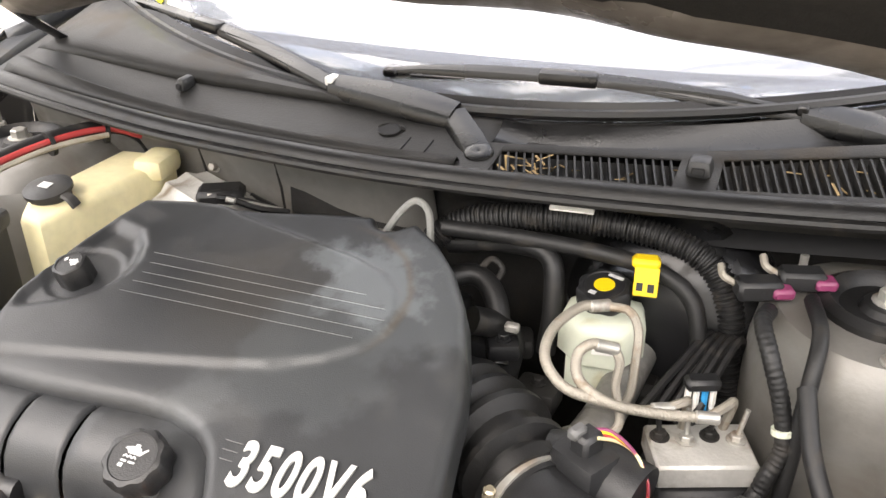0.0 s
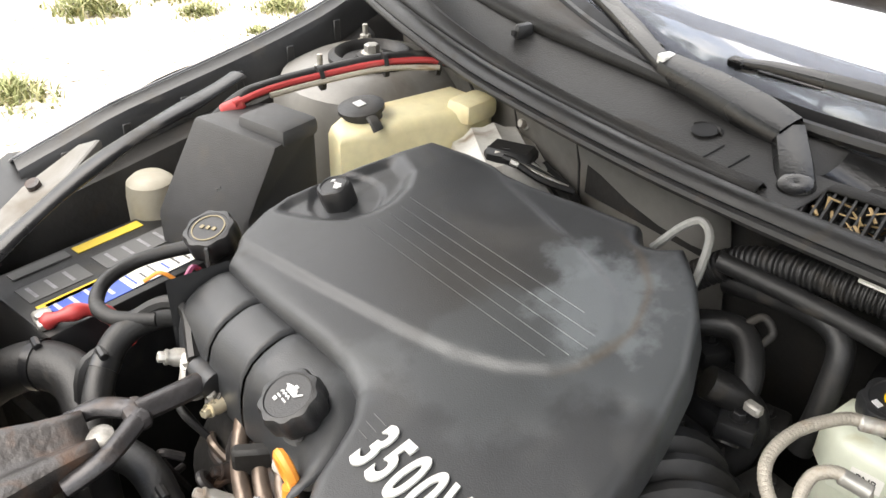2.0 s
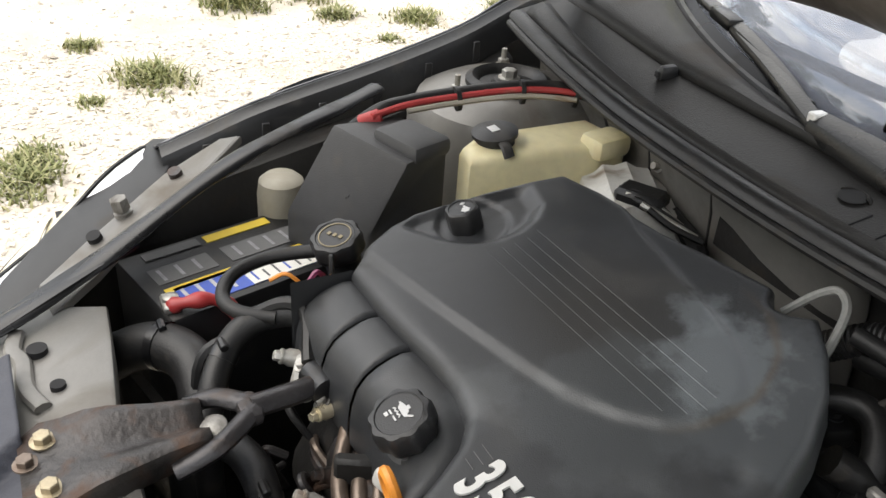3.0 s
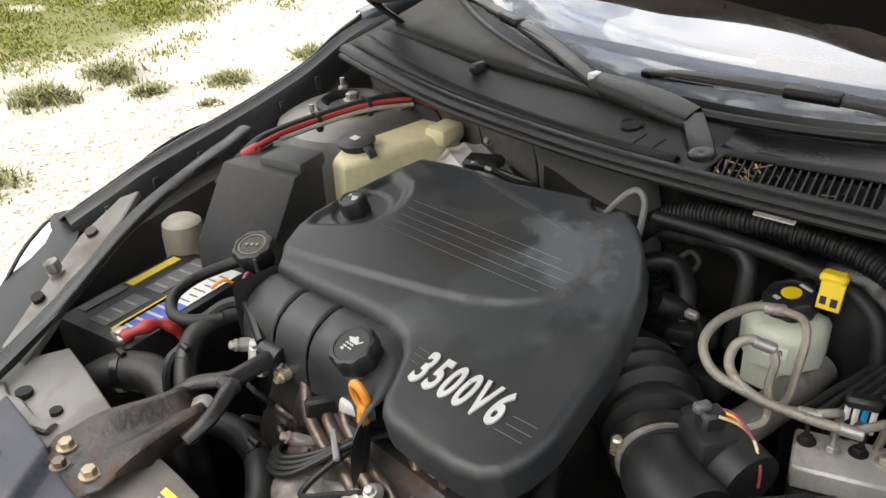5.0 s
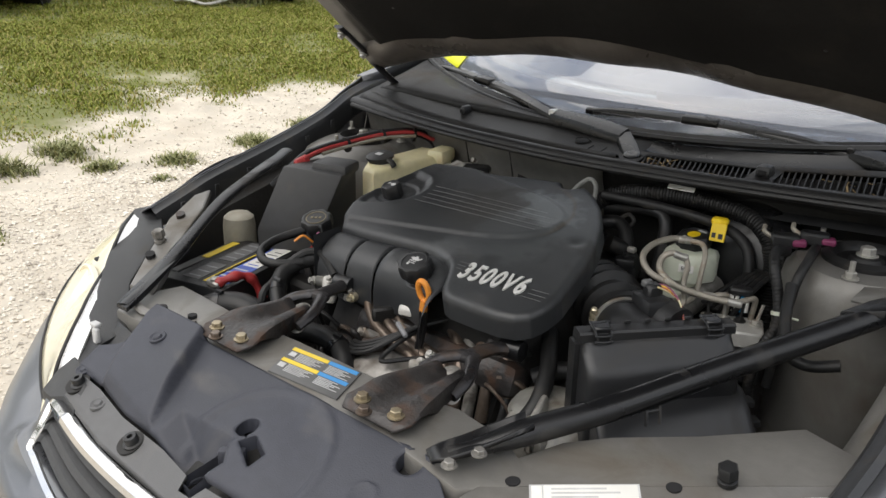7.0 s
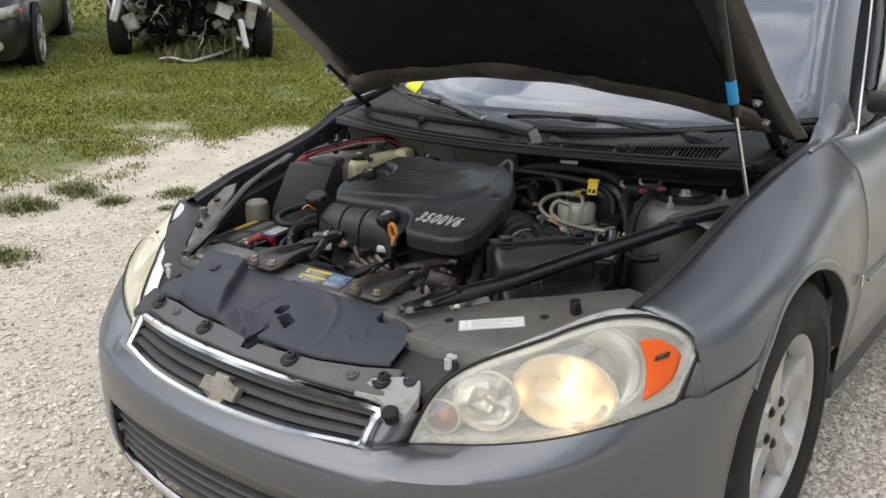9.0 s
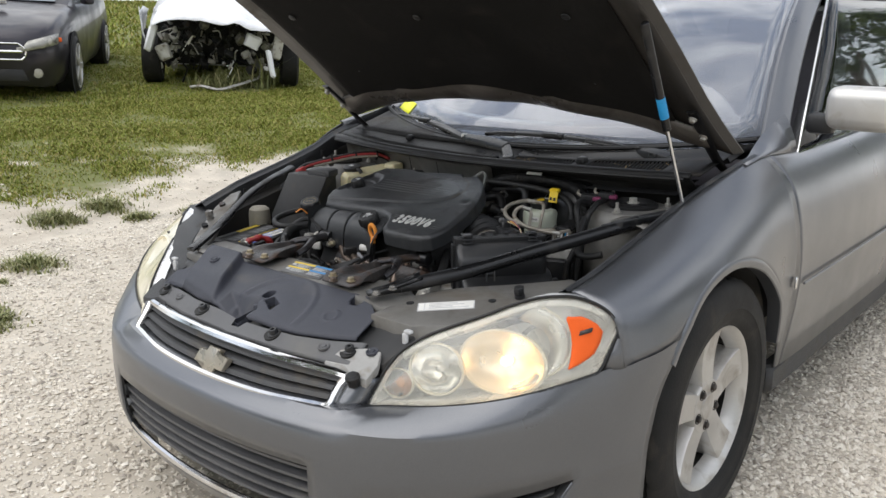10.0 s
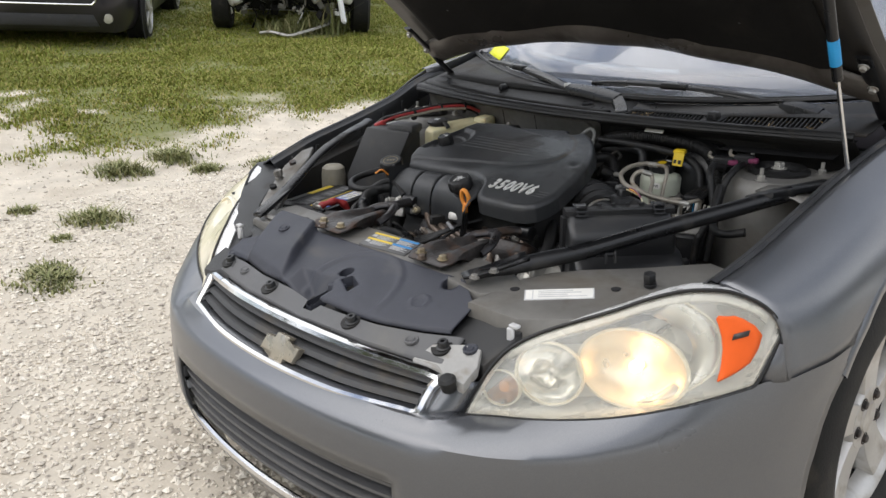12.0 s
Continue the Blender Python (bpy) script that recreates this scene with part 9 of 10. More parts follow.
M_GROUND = surface("pale_limestone_track", (0.54, 0.485, 0.40), 0.9, 0, 0.2, 4.5, 1.0, 70, ((0.42, 0.365, 0.29), 0.3, 3))
gn, gl_ = M_GROUND.node_tree.nodes, M_GROUND.node_tree.links
gb = gn["Principled BSDF"]
gat = gn.new("ShaderNodeAttribute")
gat.attribute_name = "grass"
gtc = gn.new("ShaderNodeTexCoord")
gno = gn.new("ShaderNodeTexNoise")
gno.inputs["Scale"].default_value, gno.inputs["Detail"].default_value = 5, 8
gl_.new(gtc.outputs["Object"], gno.inputs["Vector"])
gma = gn.new("ShaderNodeMath")
gma.operation = "MULTIPLY_ADD"
gl_.new(gno.outputs[0], gma.inputs[0])
gma.inputs[1].default_value = 0.9
gl_.new(gat.outputs["Fac"], gma.inputs[2])
grg = gn.new("ShaderNodeMapRange")
for i, v in enumerate((0.6, 1.1, 0.0, 0.95), 1):
    grg.inputs[i].default_value = v
gl_.new(gma.outputs[0], grg.inputs[0])
gno2 = gn.new("ShaderNodeTexNoise")
gno2.inputs["Scale"].default_value, gno2.inputs["Detail"].default_value, gno2.inputs["Roughness"].default_value = 1.6, 14, 0.78
gl_.new(gtc.outputs["Object"], gno2.inputs["Vector"])
gcol = gn.new("ShaderNodeMixRGB")
gcol.inputs[1].default_value, gcol.inputs[2].default_value = (0.07, 0.1, 0.014, 1), (0.19, 0.185, 0.045, 1)
gl_.new(gno2.outputs[0], gcol.inputs[0])
gmx = gn.new("ShaderNodeMixRGB")
gl_.new(grg.outputs[0], gmx.inputs[0])
gl_.new(gb.inputs["Base Color"].links[0].from_socket, gmx.inputs[1])
gl_.new(gcol.outputs[0], gmx.inputs[2])
gl_.new(gmx.outputs[0], gb.inputs["Base Color"])
xs = np.unique(np.concatenate([np.linspace(-400, -30, 12), np.linspace(-30, -14, 18), np.linspace(-14, 6, 134), np.linspace(6, 30, 12), np.linspace(30, 400, 10)]).round(4))
ys = np.unique(np.concatenate([np.linspace(-400, -30, 10), np.linspace(-30, -4, 14), np.linspace(-4, 16, 134), np.linspace(16, 40, 14), np.linspace(40, 400, 10)]).round(4))
verts = [(x, y, rise(x, y)) for x in xs for y in ys]
ny = len(ys)
faces = [(i * ny + j, (i + 1) * ny + j, (i + 1) * ny + j + 1, i * ny + j + 1) for i in range(len(xs) - 1) for j in range(ny - 1)]
me = bpy.data.meshes.new("ground")
me.from_pydata(verts, [], faces)
me.materials.append(M_GROUND)
me.shade_smooth()
ga = me.attributes.new("grass", "FLOAT", "POINT")
ga.data.foreach_set("value", [greenness(x, y) for x, y, z in verts])
ground = new("ground", me)
tagged(ground, "pale gravel track running into patchy green grass", "ground", kind="structure")


def island_material(name, a, b, rough, extra=None):
    m = bpy.data.materials.new(name)
    m.use_nodes = True
    n, l = m.node_tree.nodes, m.node_tree.links
    g, x = n.new("ShaderNodeNewGeometry"), n.new("ShaderNodeValToRGB")
    x.color_ramp.elements[0].color, x.color_ramp.elements[1].color = (*a, 1), (*b, 1)
    for pos, c in extra or ():
        e = x.color_ramp.elements.new(pos)
        e.color = (*c, 1)
    l.new(g.outputs["Random Per Island"], x.inputs[0])
    l.new(x.outputs[0], n["Principled BSDF"].inputs["Base Color"])
    n["Principled BSDF"].inputs["Roughness"].default_value = rough
    return m


M_STONE = island_material("crushed_limestone", (0.46, 0.41, 0.35), (0.8, 0.75, 0.66), 0.9, ((0.25, (0.62, 0.56, 0.475)), (0.04, (0.36, 0.32, 0.27)), (0.7, (0.71, 0.655, 0.56))))
rs = np.random.RandomState(5)


def scatter(regions):
    out = []
    for x0, x1, y0, y1, n in regions:
        out.append(np.stack([rs.uniform(x0, x1, n), rs.uniform(y0, y1, n)], 1))
    return np.concatenate(out)


spots = scatter([(-3.4, -0.85, -0.5, 3.4, 30000), (-1.6, 1.3, -0.7, 0.5, 20000), (0.85, 2.4, 0.3, 5.0, 30000), (0.55, 2.0, 0.3, 3.6, 40000), (-5.5, -3.4, -0.5, 5.0, 7000), (-4.2, -0.95, 3.4, 8.0, 6000)])
spots = spots[np.array([greenness(x, y) < 0.35 and rs.uniform() < 0.88 + 0.7 * noise.noise(Vector((x * 0.8, y * 0.8, 6.6))) for x, y in spots])]
octa = np.array([(1, 0, 0), (-1, 0, 0), (0, 1, 0), (0, -1, 0), (0, 0, 1), (0, 0, -1)], float)
of = np.array([(0, 2, 4), (2, 1, 4), (1, 3, 4), (3, 0, 4), (2, 0, 5), (1, 2, 5), (3, 1, 5), (0, 3, 5)])
ns = len(spots)
size = np.minimum(0.014, 0.0042 + rs.exponential(0.0026, ns))
shape = octa[None] * (size[:, None, None] * rs.uniform(0.75, 1.2, (ns, 6, 1))) * np.array([1.15, 1.0, 0.62])
shape += rs.uniform(-0.25, 0.25, (ns, 6, 3)) * size[:, None, None]
ang = rs.uniform(0, 6.283, ns)
ca, sa_ = np.cos(ang)[:, None], np.sin(ang)[:, None]
rx, ry = shape[:, :, 0] * ca - shape[:, :, 1] * sa_, shape[:, :, 0] * sa_ + shape[:, :, 1] * ca
zz = np.array([rise(x, y) for x, y in spots])
pv_ = np.stack([rx + spots[:, :1], ry + spots[:, 1:], shape[:, :, 2] + (zz + size * 0.25)[:, None]], 2).reshape(-1, 3)
me = bpy.data.meshes.new("gravel")
me.from_pydata(pv_.tolist(), [], (of[None] + 6 * np.arange(ns)[:, None, None]).reshape(-1, 3).tolist())
me.materials.append(M_STONE)
tagged(new("gravel", me), "loose crushed limestone gravel", "gravel", kind="stuff")

# grass: many short bent blades where the ground is green
M_BLADE = island_material("grass_blades", (0.14, 0.165, 0.018), (0.34, 0.28, 0.1), 0.7, ((0.3, (0.165, 0.205, 0.02)), (0.6, (0.235, 0.265, 0.03)), (0.8, (0.3, 0.26, 0.06))))


def blades(spot, height, per, spread, width, lean=0.6):
    """Arrays of verts and faces for bent blades round each spot."""
    n = len(spot) * per
    base = np.repeat(spot, per, 0) + rs.normal(0, spread, (n, 2))
    z = np.array([rise(x, y) for x, y in base])
    h = np.repeat(height, per) * rs.uniform(0.5, 1.15, n)
    a = rs.uniform(0, 6.283, n)
    d = np.stack([np.cos(a), np.sin(a)], 1)
    s = np.stack([-np.sin(a), np.cos(a)], 1) * (width * rs.uniform(0.6, 1.3, n))[:, None]
    ln = (h * rs.uniform(0.15, lean, n))[:, None]
    p0, p1 = base + s, base - s
    m0, m1 = base + d * ln * 0.4 + s * 0.7, base + d * ln * 0.4 - s * 0.7
    tip = base + d * ln
    vv = np.stack([np.c_[p0, z - 0.005], np.c_[p1, z - 0.005], np.c_[m0, z + h * 0.6], np.c_[m1, z + h * 0.6], np.c_[tip, z + h]], 1).reshape(-1, 3)
    f0 = 5 * np.arange(n)[:, None]
    return vv, [(i, i + 1, i + 3, i + 2) for i in f0[:, 0]] + [(i + 2, i + 3, i + 4) for i in f0[:, 0]]


cand = scatter([(-13, -3.2, -0.5, 11, 44000), (-7.5, -3.4, 0.5, 7.5, 30000)])
green = np.array([greenness(x, y) for x, y in cand])
patch = np.array([noise.noise(Vector((x * 1.6, y * 1.6, 2.2))) for x, y in cand])
keep_ = rs.uniform(0, 1, len(cand)) < green * np.clip(0.75 + patch * 1.1, 0.12, 1)
spot = cand[keep_]
hgt = 0.013 + 0.028 * np.clip(patch[keep_] + 0.25, 0, 1) + 0.01 * rs.uniform(0, 1, len(spot))
vv, ff_ = blades(spot, hgt, 9, 0.055, 0.006, 1.5)
far_ = scatter([(-30, -12.5, 2, 30, 16000)])
fv, fg = blades(far_, 0.05 + 0.05 * rs.uniform(0, 1, len(far_)), 4, 0.12, 0.02, 1.6)
ff_ = ff_ + [tuple(i + len(vv) for i in f) for f in fg]
vv = np.concatenate([vv, fv])
me = bpy.data.meshes.new("grass")
me.from_pydata(vv.tolist(), [], ff_)
me.materials.append(M_BLADE)
tagged(new("grass", me), "short patchy green and straw-coloured grass", "grass", kind="stuff")

# single weeds on the gravel
M_WEED = island_material("weed_leaves", (0.11, 0.125, 0.04), (0.36, 0.33, 0.17), 0.7, ((0.5, (0.2, 0.215, 0.075)),))
WEEDS = [(-2.88, 1.0, 0.17, 0.10), (-3.33, 0.78, 0.08, 0.06), (-3.79, 1.57, 0.19, 0.13), (-3.90, 1.97, 0.18, 0.13), (-3.52, 2.0, 0.12, 0.07), (-3.34, 2.37, 0.14, 0.09), (-3.40, 2.93, 0.16, 0.09), (-2.14, 0.47, 0.17, 0.06), (-2.69, 0.73, 0.05, 0.04), (-2.28, 0.50, 0.12, 0.05), (-3.1, 2.1, 0.06, 0.04), (-3.05, 3.3, 0.1, 0.07), (-3.5, 3.5, 0.16, 0.1)]
for x, y, r, h in WEEDS:
    n = int(500 * r)
    sp = np.stack([rs.normal(x, r * 0.5, n), rs.normal(y, r * 0.4, n)], 1)
    dist = np.hypot(sp[:, 0] - x, sp[:, 1] - y)
    vv, ff_ = blades(sp, 0.65 * h * np.clip(1.1 - dist / r * 0.6, 0.25, 1), 5, 0.02, 0.0055, 2.4)
    o = np.array((x, y, rise(x, y)))
    me = bpy.data.meshes.new("weed")
    me.from_pydata((vv - o).tolist(), [], ff_)
    me.materials.append(M_WEED)
    w = new("weed", me)
    w.location = o
    tagged(w, "low scraggly green weed growing in gravel", "weed", "weeds on the track", kind="stuff")

# ---- cars in the background ----
M_FARPAINT = surface("dark_grey_car_paint", (0.026, 0.023, 0.03), 0.38, 0.4, 0.1, 3, coat=0.35)
M_WHITEPAINT = surface("white_car_paint", (0.78, 0.79, 0.8), 0.3, 0, 0.05, 3, coat=0.6)
M_FARLAMP = surface("far_headlamp", (0.36, 0.35, 0.31), 0.25, 0.3, 0.3, 9, coat=0.8)
M_FARGLASS = surface("reflecting_car_glass", (0.25, 0.27, 0.29), 0.08, 0.6, 0.1, 2)


def place_of(m):
    return lambda u, v, w: m @ Vector((u, v, w))


def far_body(q, paint, car_, nose=0.0):
    """Lower body and cabin: u to its left, v from the nose back, w up."""
    rows = []
    for v, hw, zl, zs, zt in ((-0.02, 0.46, 0.32, 0.5, 0.62), (0.0, 0.60, 0.27, 0.52, 0.70), (0.05, 0.72, 0.23, 0.55, 0.765), (0.13, 0.81, 0.2, 0.58, 0.81), (0.28, 0.88, 0.2, 0.62, 0.86), (0.6, 0.93, 0.2, 0.66, 0.93), (1.0, 0.94, 0.2, 0.68, 0.98), (1.6, 0.94, 0.2, 0.7, 1.03), (2.5, 0.94, 0.2, 0.72, 1.0), (3.6, 0.95, 0.2, 0.76, 1.05), (4.5, 0.93, 0.24, 0.78, 1.08), (4.95, 0.85, 0.3, 0.7, 1.02), (5.05, 0.78, 0.34, 0.6, 0.9)):
        if v < nose:
            continue
        prof = [(0.0, zl), (hw * 0.9, zl), (hw * 0.97, zl + 0.12), (hw, zs - 0.1), (hw * 0.985, zs), (hw * 0.95, zt - 0.06), (hw * 0.86, zt - 0.015), (hw * 0.5, zt), (0, zt + 0.01)]
        full = prof + [(-a, b) for a, b in reversed(prof[1:-1])] + [prof[0]]
        rows.append([q(a, v, b) for a, b in full])
    bm = grid(bm_(), rows)
    for r in (rows[0], rows[-1]):
        bm.faces.new([bm.verts.new(p) for p in r[:-1]])
    body = part("body", bm, paint, car_, sharp=55)
    rows = []
    for v, hw, w in ((1.45, 0.72, 1.0), (1.75, 0.72, 1.15), (2.25, 0.62, 1.42), (2.8, 0.60, 1.48), (3.5, 0.6, 1.45), (4.1, 0.66, 1.22), (4.45, 0.68, 1.06)):
        rows.append([q(a, v, b) for a, b in ((hw + 0.16, 0.98), (hw + 0.1, min(w, 1.08)), (hw, w - 0.03), (hw * 0.6, w), (-hw * 0.6, w), (-hw, w - 0.03), (-hw - 0.1, min(w, 1.08)), (-hw - 0.16, 0.98))])
    part("roof", grid(bm_(), rows), paint, car_)
    bm = grid(bm_(), [[q(x * (0.68 - 0.1 * f), 1.5 + 0.72 * f, 1.03 + 0.37 * f + 0.012) for x in np.linspace(-1, 1, 7)] for f in np.linspace(0, 1, 5)])
    part("windshield", bm, M_FARGLASS, car_)
    for s in (1, -1):
        part("side_window", grid(bm_(), [[q(s * (0.83 - 0.17 * f), 1.95 + 0.35 * f + g * (1.9 - 0.35 * f), 1.03 + 0.36 * f) for g in np.linspace(0, 1, 6)] for f in np.linspace(0, 1, 4)]), M_FARGLASS, car_, thick=0.004)
        part("door_mirror", box(bm_(), q(s * 1.0, 1.85, 1.06), (0.16, 0.12, 0.11), bevel=0.03, seg=2), paint, car_)
    return body


def far_wheel(q, u, v, car_, flat=False):
    c, ax = q(u, v, 0.345), (q(1 if u > 0 else -1, 0, 0) - q(0, 0, 0)).normalized()
    wh = part("wheel", lathe(bm_(), [(0.24, -0.1), (0.30, -0.12), (0.345, -0.09), (0.345, 0.09), (0.30, 0.12), (0.25, 0.11), (0.24, -0.1)], c, ax, 40), M_TYRE, car_)
    if not flat:
        bm = lathe(bm_(), [(0.25, 0.1), (0.235, 0.09), (0.23, 0.03), (0.05, 0.03)], c, ax, 30)
        part("rim", bm, M_DARK, wh)
        part("rim_ring", lathe(bm_(), [(0.255, 0.10), (0.262, 0.122), (0.248, 0.124), (0.235, 0.10)], c, ax, 36, caps=False), M_RIM, wh)
        t = facing(ax)
        for k in range(5):
            a = 6.283 * k / 5
            part("spoke", box(bm_(), c + t @ (Matrix.Rotation(a, 3, "Z") @ Vector((0.125, 0, 0.112))), (0.25, 0.06, 0.03), turn=t @ Matrix.Rotation(a, 3, "Z"), bevel=0.006), M_RIM, wh)


def heading(place, h):
    """A frame whose second axis runs back from a car's nose."""
    back = Vector((-h[0], -h[1], 0)).normalized()
    left = Vector((h[1] * -1, h[0], 0)).normalized()
    m = Matrix.Identity(4)
    for i in range(3):
        m[i][0], m[i][1], m[i][2] = left[i], back[i], (0, 0, 1)[i]
    slope = Matrix.Rotation(radians(4.6), 4, "Y")
    m = slope @ m
    m.translation = place
    return m


hd = (0.82, -0.575)
lf = Vector((0.575, 0.82, 0))
fw = Vector((-8.56, 4.06, 0))
nose_ = fw - lf * 0.82 + Vector((0.82, -0.575, 0)) * 0.98
dm = heading(Vector((nose_.x, nose_.y, rise(fw.x, fw.y) - 0.07)), hd)
dark = thing("parked_sedan", dm.translation, "dark grey parked sedan with chrome-edged grille on grass", "car")
q = place_of(dm)
far_body(q, M_FARPAINT, dark)
for u in (0.8, -0.8):
    for v in (0.98, 3.87):
        far_wheel(q, u * 1.07, v, dark)
    hl = []
    for f in np.linspace(0, 1, 7):
        a = 0.50 + 0.385 * f
        v = float(np.interp(a, [0.5, 0.62, 0.78, 0.84, 0.89], [-0.03, -0.02, 0.035, 0.10, 0.24]))
        hl.append([q(a * u / 0.8, v + 0.05 * g, 0.585 + 0.075 * f + (0.085 + 0.03 * f) * g) for g in (0, 0.5, 1)])
    lp = part("headlamp", grid(bm_(), hl), M_FARLAMP, dark, "clear headlamp", thick=0.02)
    part("side_marker", box(bm_(), q(u * 1.105, 0.30, 0.70), (0.03, 0.05, 0.05), bevel=0.01), M_AMBER, dark)
    part("fog_lamp", lathe(bm_(), [(0.05, 0), (0.05, 0.02), (0.0005, 0.025)], q(u * 0.86, 0.05, 0.36), q(0, -1, 0) - q(0, 0, 0), 16), M_FARLAMP, dark)
    # black disc on the closed body side stands in for the shaded wheel opening
    part("arch", lathe(bm_(), [(0.40, 0.0), (0.40, 0.012), (0.33, 0.012)], q(u * 1.17, 0.98, 0.345), q(u, 0, 0) - q(0, 0, 0), 28), M_INTERIOR, dark)
part("grille", prism(bm_(), [q(-0.55, -0.008, 0.50), q(0.55, -0.008, 0.50), q(0.52, 0.012, 0.68), q(-0.52, 0.012, 0.68)], 0.02, 0.004, q(0, -1, 0.2) - q(0, 0, 0)), M_PLASTIC, dark, "black split grille")
for w, hx in ((0.505, 0.55), (0.59, 0.56), (0.675, 0.52)):
    part("grille_bar", tube(bm_(), [q(-hx, -0.012, w), q(-hx * 0.5, -0.03, w), q(hx * 0.5, -0.03, w), q(hx, -0.012, w)], 0.009 if w != 0.59 else 0.016, 6, 4), M_CHROME, dark, "chrome grille bar")
for u in (-1, 1):
    part("grille_bar", tube(bm_(), [q(u * 0.545, -0.012, 0.505), q(u * 0.585, -0.004, 0.55), q(u * 0.58, -0.004, 0.62), q(u * 0.52, -0.012, 0.675)], 0.010, 6, 4), M_CHROME, dark)
part("lower_intake", prism(bm_(), [q(-0.6, -0.012, 0.28), q(0.6, -0.012, 0.28), q(0.55, -0.005, 0.4), q(-0.55, -0.005, 0.4)], 0.02, 0.004, q(0, -1, 0) - q(0, 0, 0)), M_PLASTIC, dark)
rng = random.Random(8)
for k in range(9):
    bm = box(bm_(), q(rng.uniform(-0.5, 0.5), rng.uniform(0.75, 1.3), 1.02 + rng.uniform(0, 0.03)), (rng.uniform(0.06, 0.2), rng.uniform(0.06, 0.14), rng.uniform(0.04, 0.08)), bevel=0.012, turn=Matrix.Rotation(rng.uniform(0, 3), 3, "Z"))
    part("loose_part", bm, rng.choice([M_STEEL, M_PLASTIC, M_YELLOW, M_ALLOY]), dark, "loose engine part on the hood")

# the wreck: no front end, crumpled white hood, plants in front
wm = heading(Vector((-7.80, 5.72, rise(-8.5, 6.3) - 0.06)), (0.80, -0.60))
wreck = thing("wrecked_car", wm.translation, "wrecked white car with its front torn off and a crumpled hood", "car")
q = place_of(wm)
far_body(q, M_WHITEPAINT, wreck, nose=0.9)
for u in (0.88, -0.88):
    for v in (0.62, 3.9):
        far_wheel(q, u, v, wreck, True)
rows = []
rng = random.Random(21)
for i in range(16):
    f = i / 15
    rows.append([q(-0.84 + 1.68 * g, -0.06 + 1.5 * f - 0.10 * math.cos(3.1 * (g - 0.45)) + 0.012 * rng.uniform(-1, 1), 0.84 + 0.30 * f ** 0.6 + 0.05 * math.sin(5.2 * g + 0.6) + 0.06 * max(0.0, 1 - abs(g - 0.62 - 0.1 * f) / 0.08) - 0.10 * (2 * g - 1) ** 4 + 0.008 * rng.uniform(-1, 1)) for g in np.linspace(0, 1, 26)])
part("crumpled_hood", grid(bm_(), rows), M_WHITEPAINT, wreck, "crumpled white hood", thick=0.006, sharp=40)
for k in range(150):
    side = rng.uniform(-0.85, 0.85)
    p = q(side, rng.uniform(0.3, 0.85), rng.uniform(0.22, 0.86))
    bm = box(bm_(), p, (rng.uniform(0.015, 0.12), rng.uniform(0.03, 0.12), rng.uniform(0.015, 0.14)), bevel=0.012, turn=Euler((rng.uniform(-1, 1), rng.uniform(-1, 1), rng.uniform(-3, 3))).to_matrix())
    part("torn_part", bm, rng.choice([M_DARK, M_DARK, M_PLASTIC, M_PLASTIC, M_RUBBER, M_GRIMY_ALLOY, M_RUST, M_ALLOY] + ([M_WHITE, M_ALLOY, M_WHITE] if abs(side) > 0.45 else [M_DARK, M_GRIMY_ALLOY])), wreck)
for u, v, w, s_, t_ in ((-0.86, 0.15, 0.62, (0.10, 0.2, 0.34), 0.3), (-0.70, 0.1, 0.45, (0.16, 0.1, 0.2), -0.4), (0.72, 0.1, 0.62, (0.12, 0.12, 0.42), 0.15), (0.62, 0.02, 0.36, (0.06, 0.06, 0.36), -0.2), (0.40, 0.12, 0.62, (0.2, 0.12, 0.16), 0.4), (0.84, 0.2, 0.74, (0.2, 0.2, 0.14), 0.6)):
    bm = box(bm_(), q(u, v, w), s_, bevel=0.03, seg=2, turn=wm.to_3x3() @ Matrix.Rotation(t_, 3, "Y"))
    for vert in bm.verts:
        vert.co += Vector((rng.uniform(-0.012, 0.012), rng.uniform(-0.012, 0.012), rng.uniform(-0.012, 0.012)))
    part("bent_panel", bm, rng.choice([M_WHITEPAINT, M_ALLOY]), wreck, "torn pale sheet metal")
for k in range(40):
    a = q(rng.uniform(-0.7, 0.7), rng.uniform(0.25, 0.6), rng.uniform(0.25, 0.8))
    b = a + Vector((rng.uniform(-0.15, 0.15), rng.uniform(-0.15, 0.15), rng.uniform(-0.25, 0.0)))
    part("torn_pipe", tube(bm_(), [a, a.lerp(b, 0.5) + Vector((0.05, rng.uniform(-0.1, 0.1), 0.05)), b], rng.uniform(0.004, 0.014), 7, 4), rng.choice([M_DARK, M_DARK, M_STEEL, M_RUBBER, M_RUBBER, M_WHITE]), wreck)
part("firewall", box(bm_(), q(0, 0.93, 0.6), (1.72, 0.1, 0.75), bevel=0.02, turn=wm.to_3x3()), M_DARK, wreck)
for s in (1, -1):
    part("torn_fender", grid(bm_(), [[q(s * (0.93 + 0.08 * math.sin(2 * g + f)), 0.25 + 0.6 * g + 0.03 * rng.uniform(-1, 1), 0.55 + 0.4 * f + 0.03 * rng.uniform(-1, 1)) for g in np.linspace(0, 1, 7)] for f in np.linspace(0, 1, 6)]), M_WHITEPAINT, wreck, thick=0.005, sharp=20)
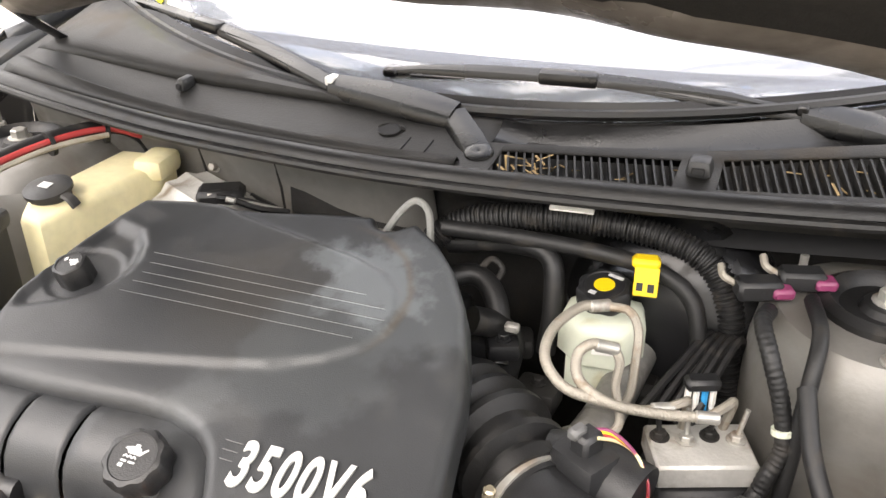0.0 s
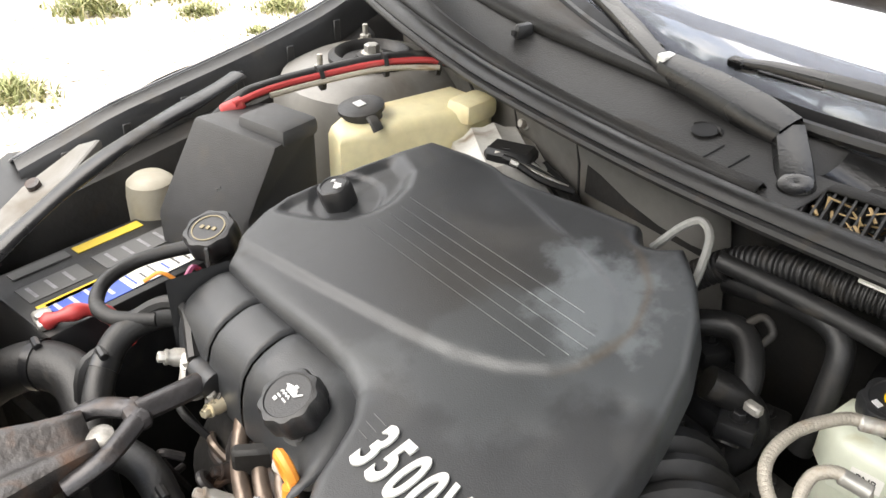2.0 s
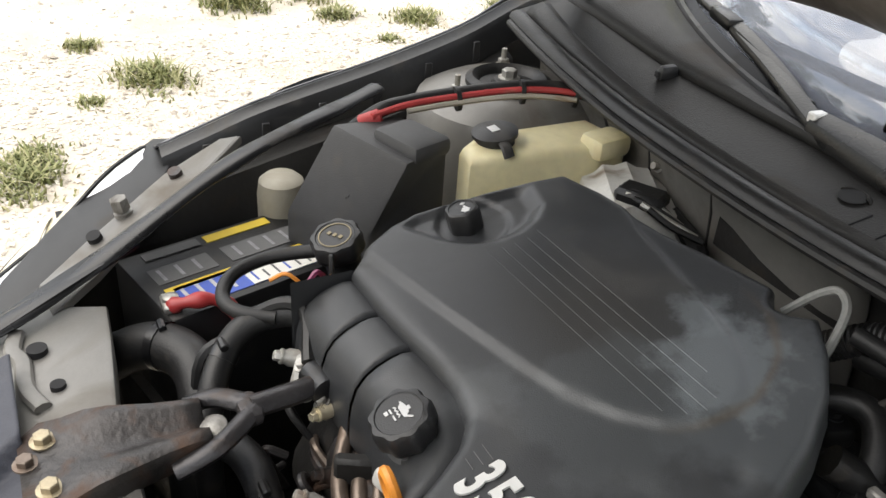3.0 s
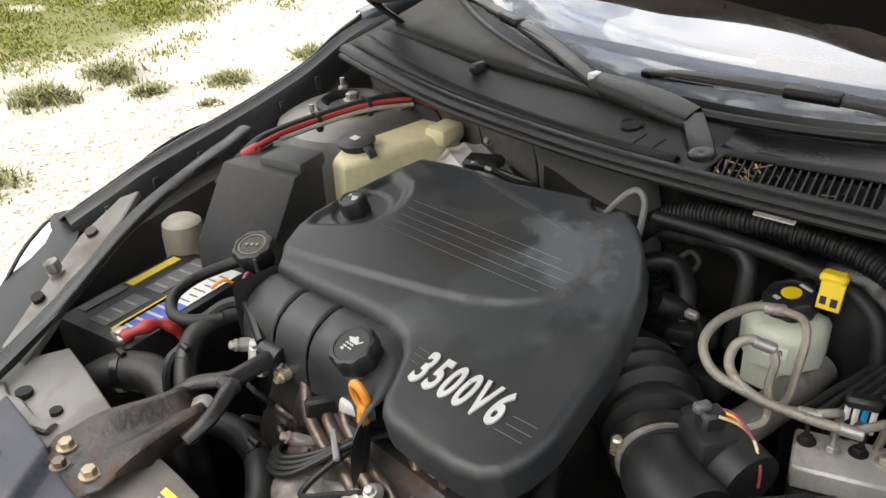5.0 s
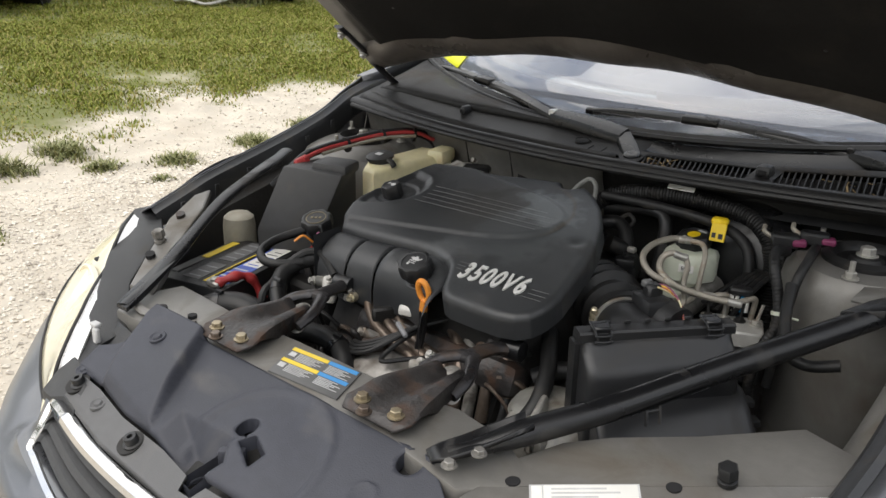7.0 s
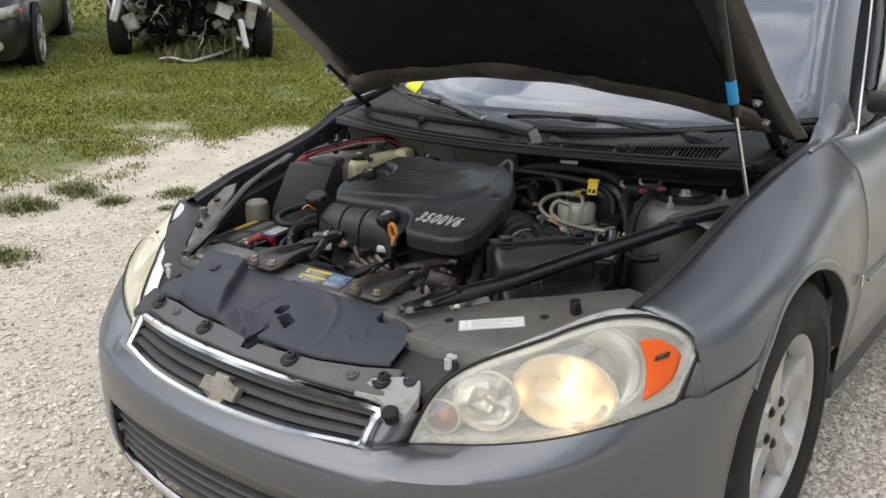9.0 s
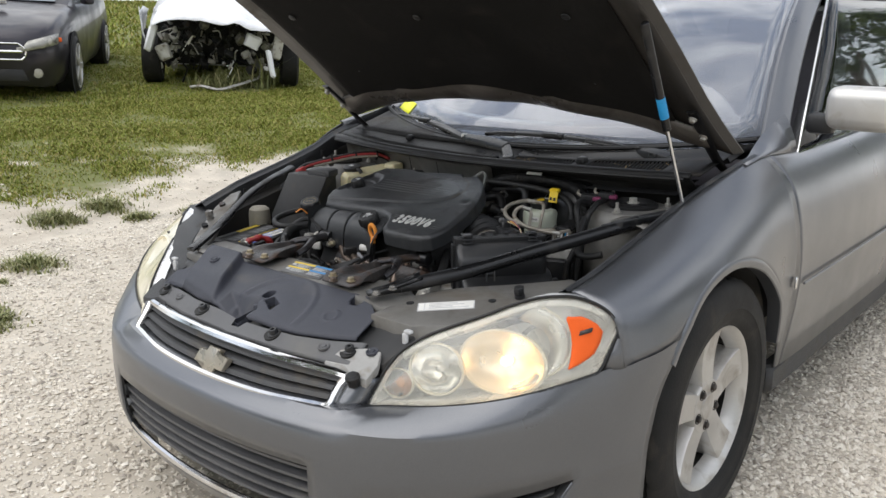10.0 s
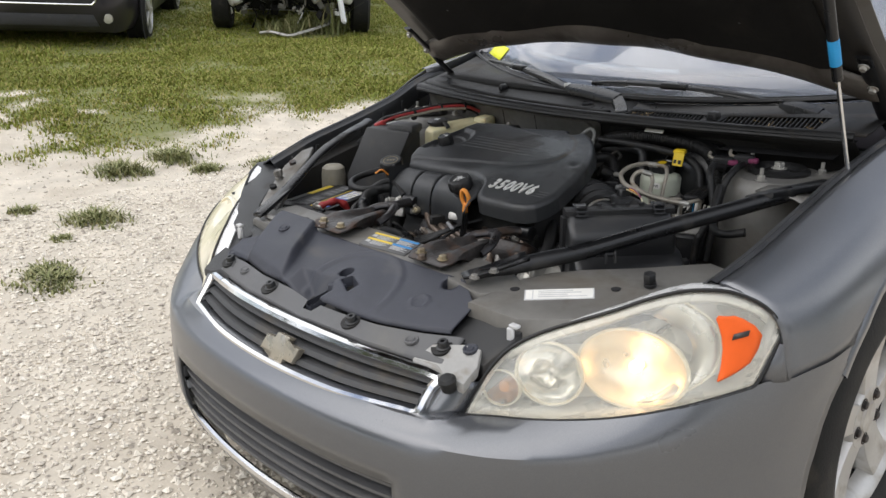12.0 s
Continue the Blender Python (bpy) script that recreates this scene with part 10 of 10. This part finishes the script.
beam = solo("bumper_beam", tube(bm_(), [(x, y, rise(x, y) + h) for x, y, h in ((-8.0, 5.40, 0.04), (-7.88, 5.48, 0.06), (-7.72, 5.62, 0.03), (-7.72, 5.86, 0.06), (-7.78, 6.16, 0.10), (-7.86, 6.40, 0.16), (-7.95, 6.50, 0.36))], 0.036, 8, 5, flat=0.5), M_ALLOY, "bent pale bumper strip lying in the grass", "bumper beam")
for k, (x, y, r, h) in enumerate(((-8.0, 6.0, 0.28, 0.5), (-7.95, 6.3, 0.3, 0.8), (-8.0, 6.5, 0.25, 0.75), (-8.1, 5.7, 0.25, 0.4))):
    n = 40
    sp = np.stack([rs.normal(x, r * 0.4, n), rs.normal(y, r * 0.6, n)], 1)
    vv, ff_ = blades(sp, h * 0.6 * rs.uniform(0.15, 1.0, n), 5, 0.05, 0.011, 1.4)
    o = np.array((x, y, rise(x, y)))
    me = bpy.data.meshes.new("tall_weed")
    me.from_pydata((vv - o).tolist(), [], ff_)
    me.materials.append(M_WEED)
    w = new("tall_weed", me)
    w.location = o
    tagged(w, "tall leafy weeds growing before the wreck", "weed", "weeds by the wreck", kind="stuff")
# unseen trees added round the lot; they darken reflections in the car's paint
M_FOL = island_material("tree_foliage", (0.02, 0.035, 0.012), (0.09, 0.12, 0.035), 0.7)
M_BARK = surface("tree_bark", (0.12, 0.09, 0.065), 0.9, 0, 0.3, 6, 0.6, 30)


def build_tree(seed, h):
    r = np.random.RandomState(seed)
    ob = thing("tree", (0, 0, 0), "leafy green tree added out of view round the lot", "tree", "trees round the lot")
    bm = tube(bm_(), [(0, 0, -0.1), (0.1, 0.05, h * 0.3), (0.0, 0.1, h * 0.6)], lambda f: 0.22 * (1 - 0.6 * f), 9, 4)
    tips = []
    for k in range(7):
        a = 6.283 * k / 7 + r.uniform(-0.3, 0.3)
        e = (math.cos(a) * h * r.uniform(0.2, 0.34), math.sin(a) * h * r.uniform(0.2, 0.34), h * r.uniform(0.5, 0.92))
        tube(bm, [(0.05, 0.05, h * r.uniform(0.25, 0.45)), (e[0] * 0.5, e[1] * 0.5, e[2] * 0.7), e], lambda f: 0.09 * (1 - 0.8 * f), 6, 3)
        tips.append(e)
    part("trunk", bm, M_BARK, ob)
    n = 2600
    c = np.array(tips + [(0, 0, h * 0.85)])[r.randint(0, 8, n)] + r.normal(0, h * 0.085, (n, 3))
    a = r.normal(0, 0.16, (n, 3, 3))
    me_ = bpy.data.meshes.new("crown")
    me_.from_pydata((c[:, None] + a).reshape(-1, 3).tolist(), [], (3 * np.arange(n)[:, None] + np.arange(3)).tolist())
    me_.materials.append(M_FOL)
    cr = new("crown", me_)
    cr.parent = ob
    return ob


t0 = build_tree(1, 8)
t0.location = (-34, 18, 1.1)
rng = random.Random(77)
for k in range(34):
    a = -0.9 + 6.283 * k / 34
    d = rng.uniform(30, 42) if a < 2.0 else rng.uniform(19, 27)
    x, y = -math.cos(a) * d, math.sin(a) * d + 4
    s = rng.uniform(0.8, 1.3)
    c_ = copy_thing(t0, Matrix.Translation((x, y, rise(x, y) - 0.05)) @ Matrix.Rotation(rng.uniform(0, 6), 4, "Z") @ Matrix.Scale(s, 4))
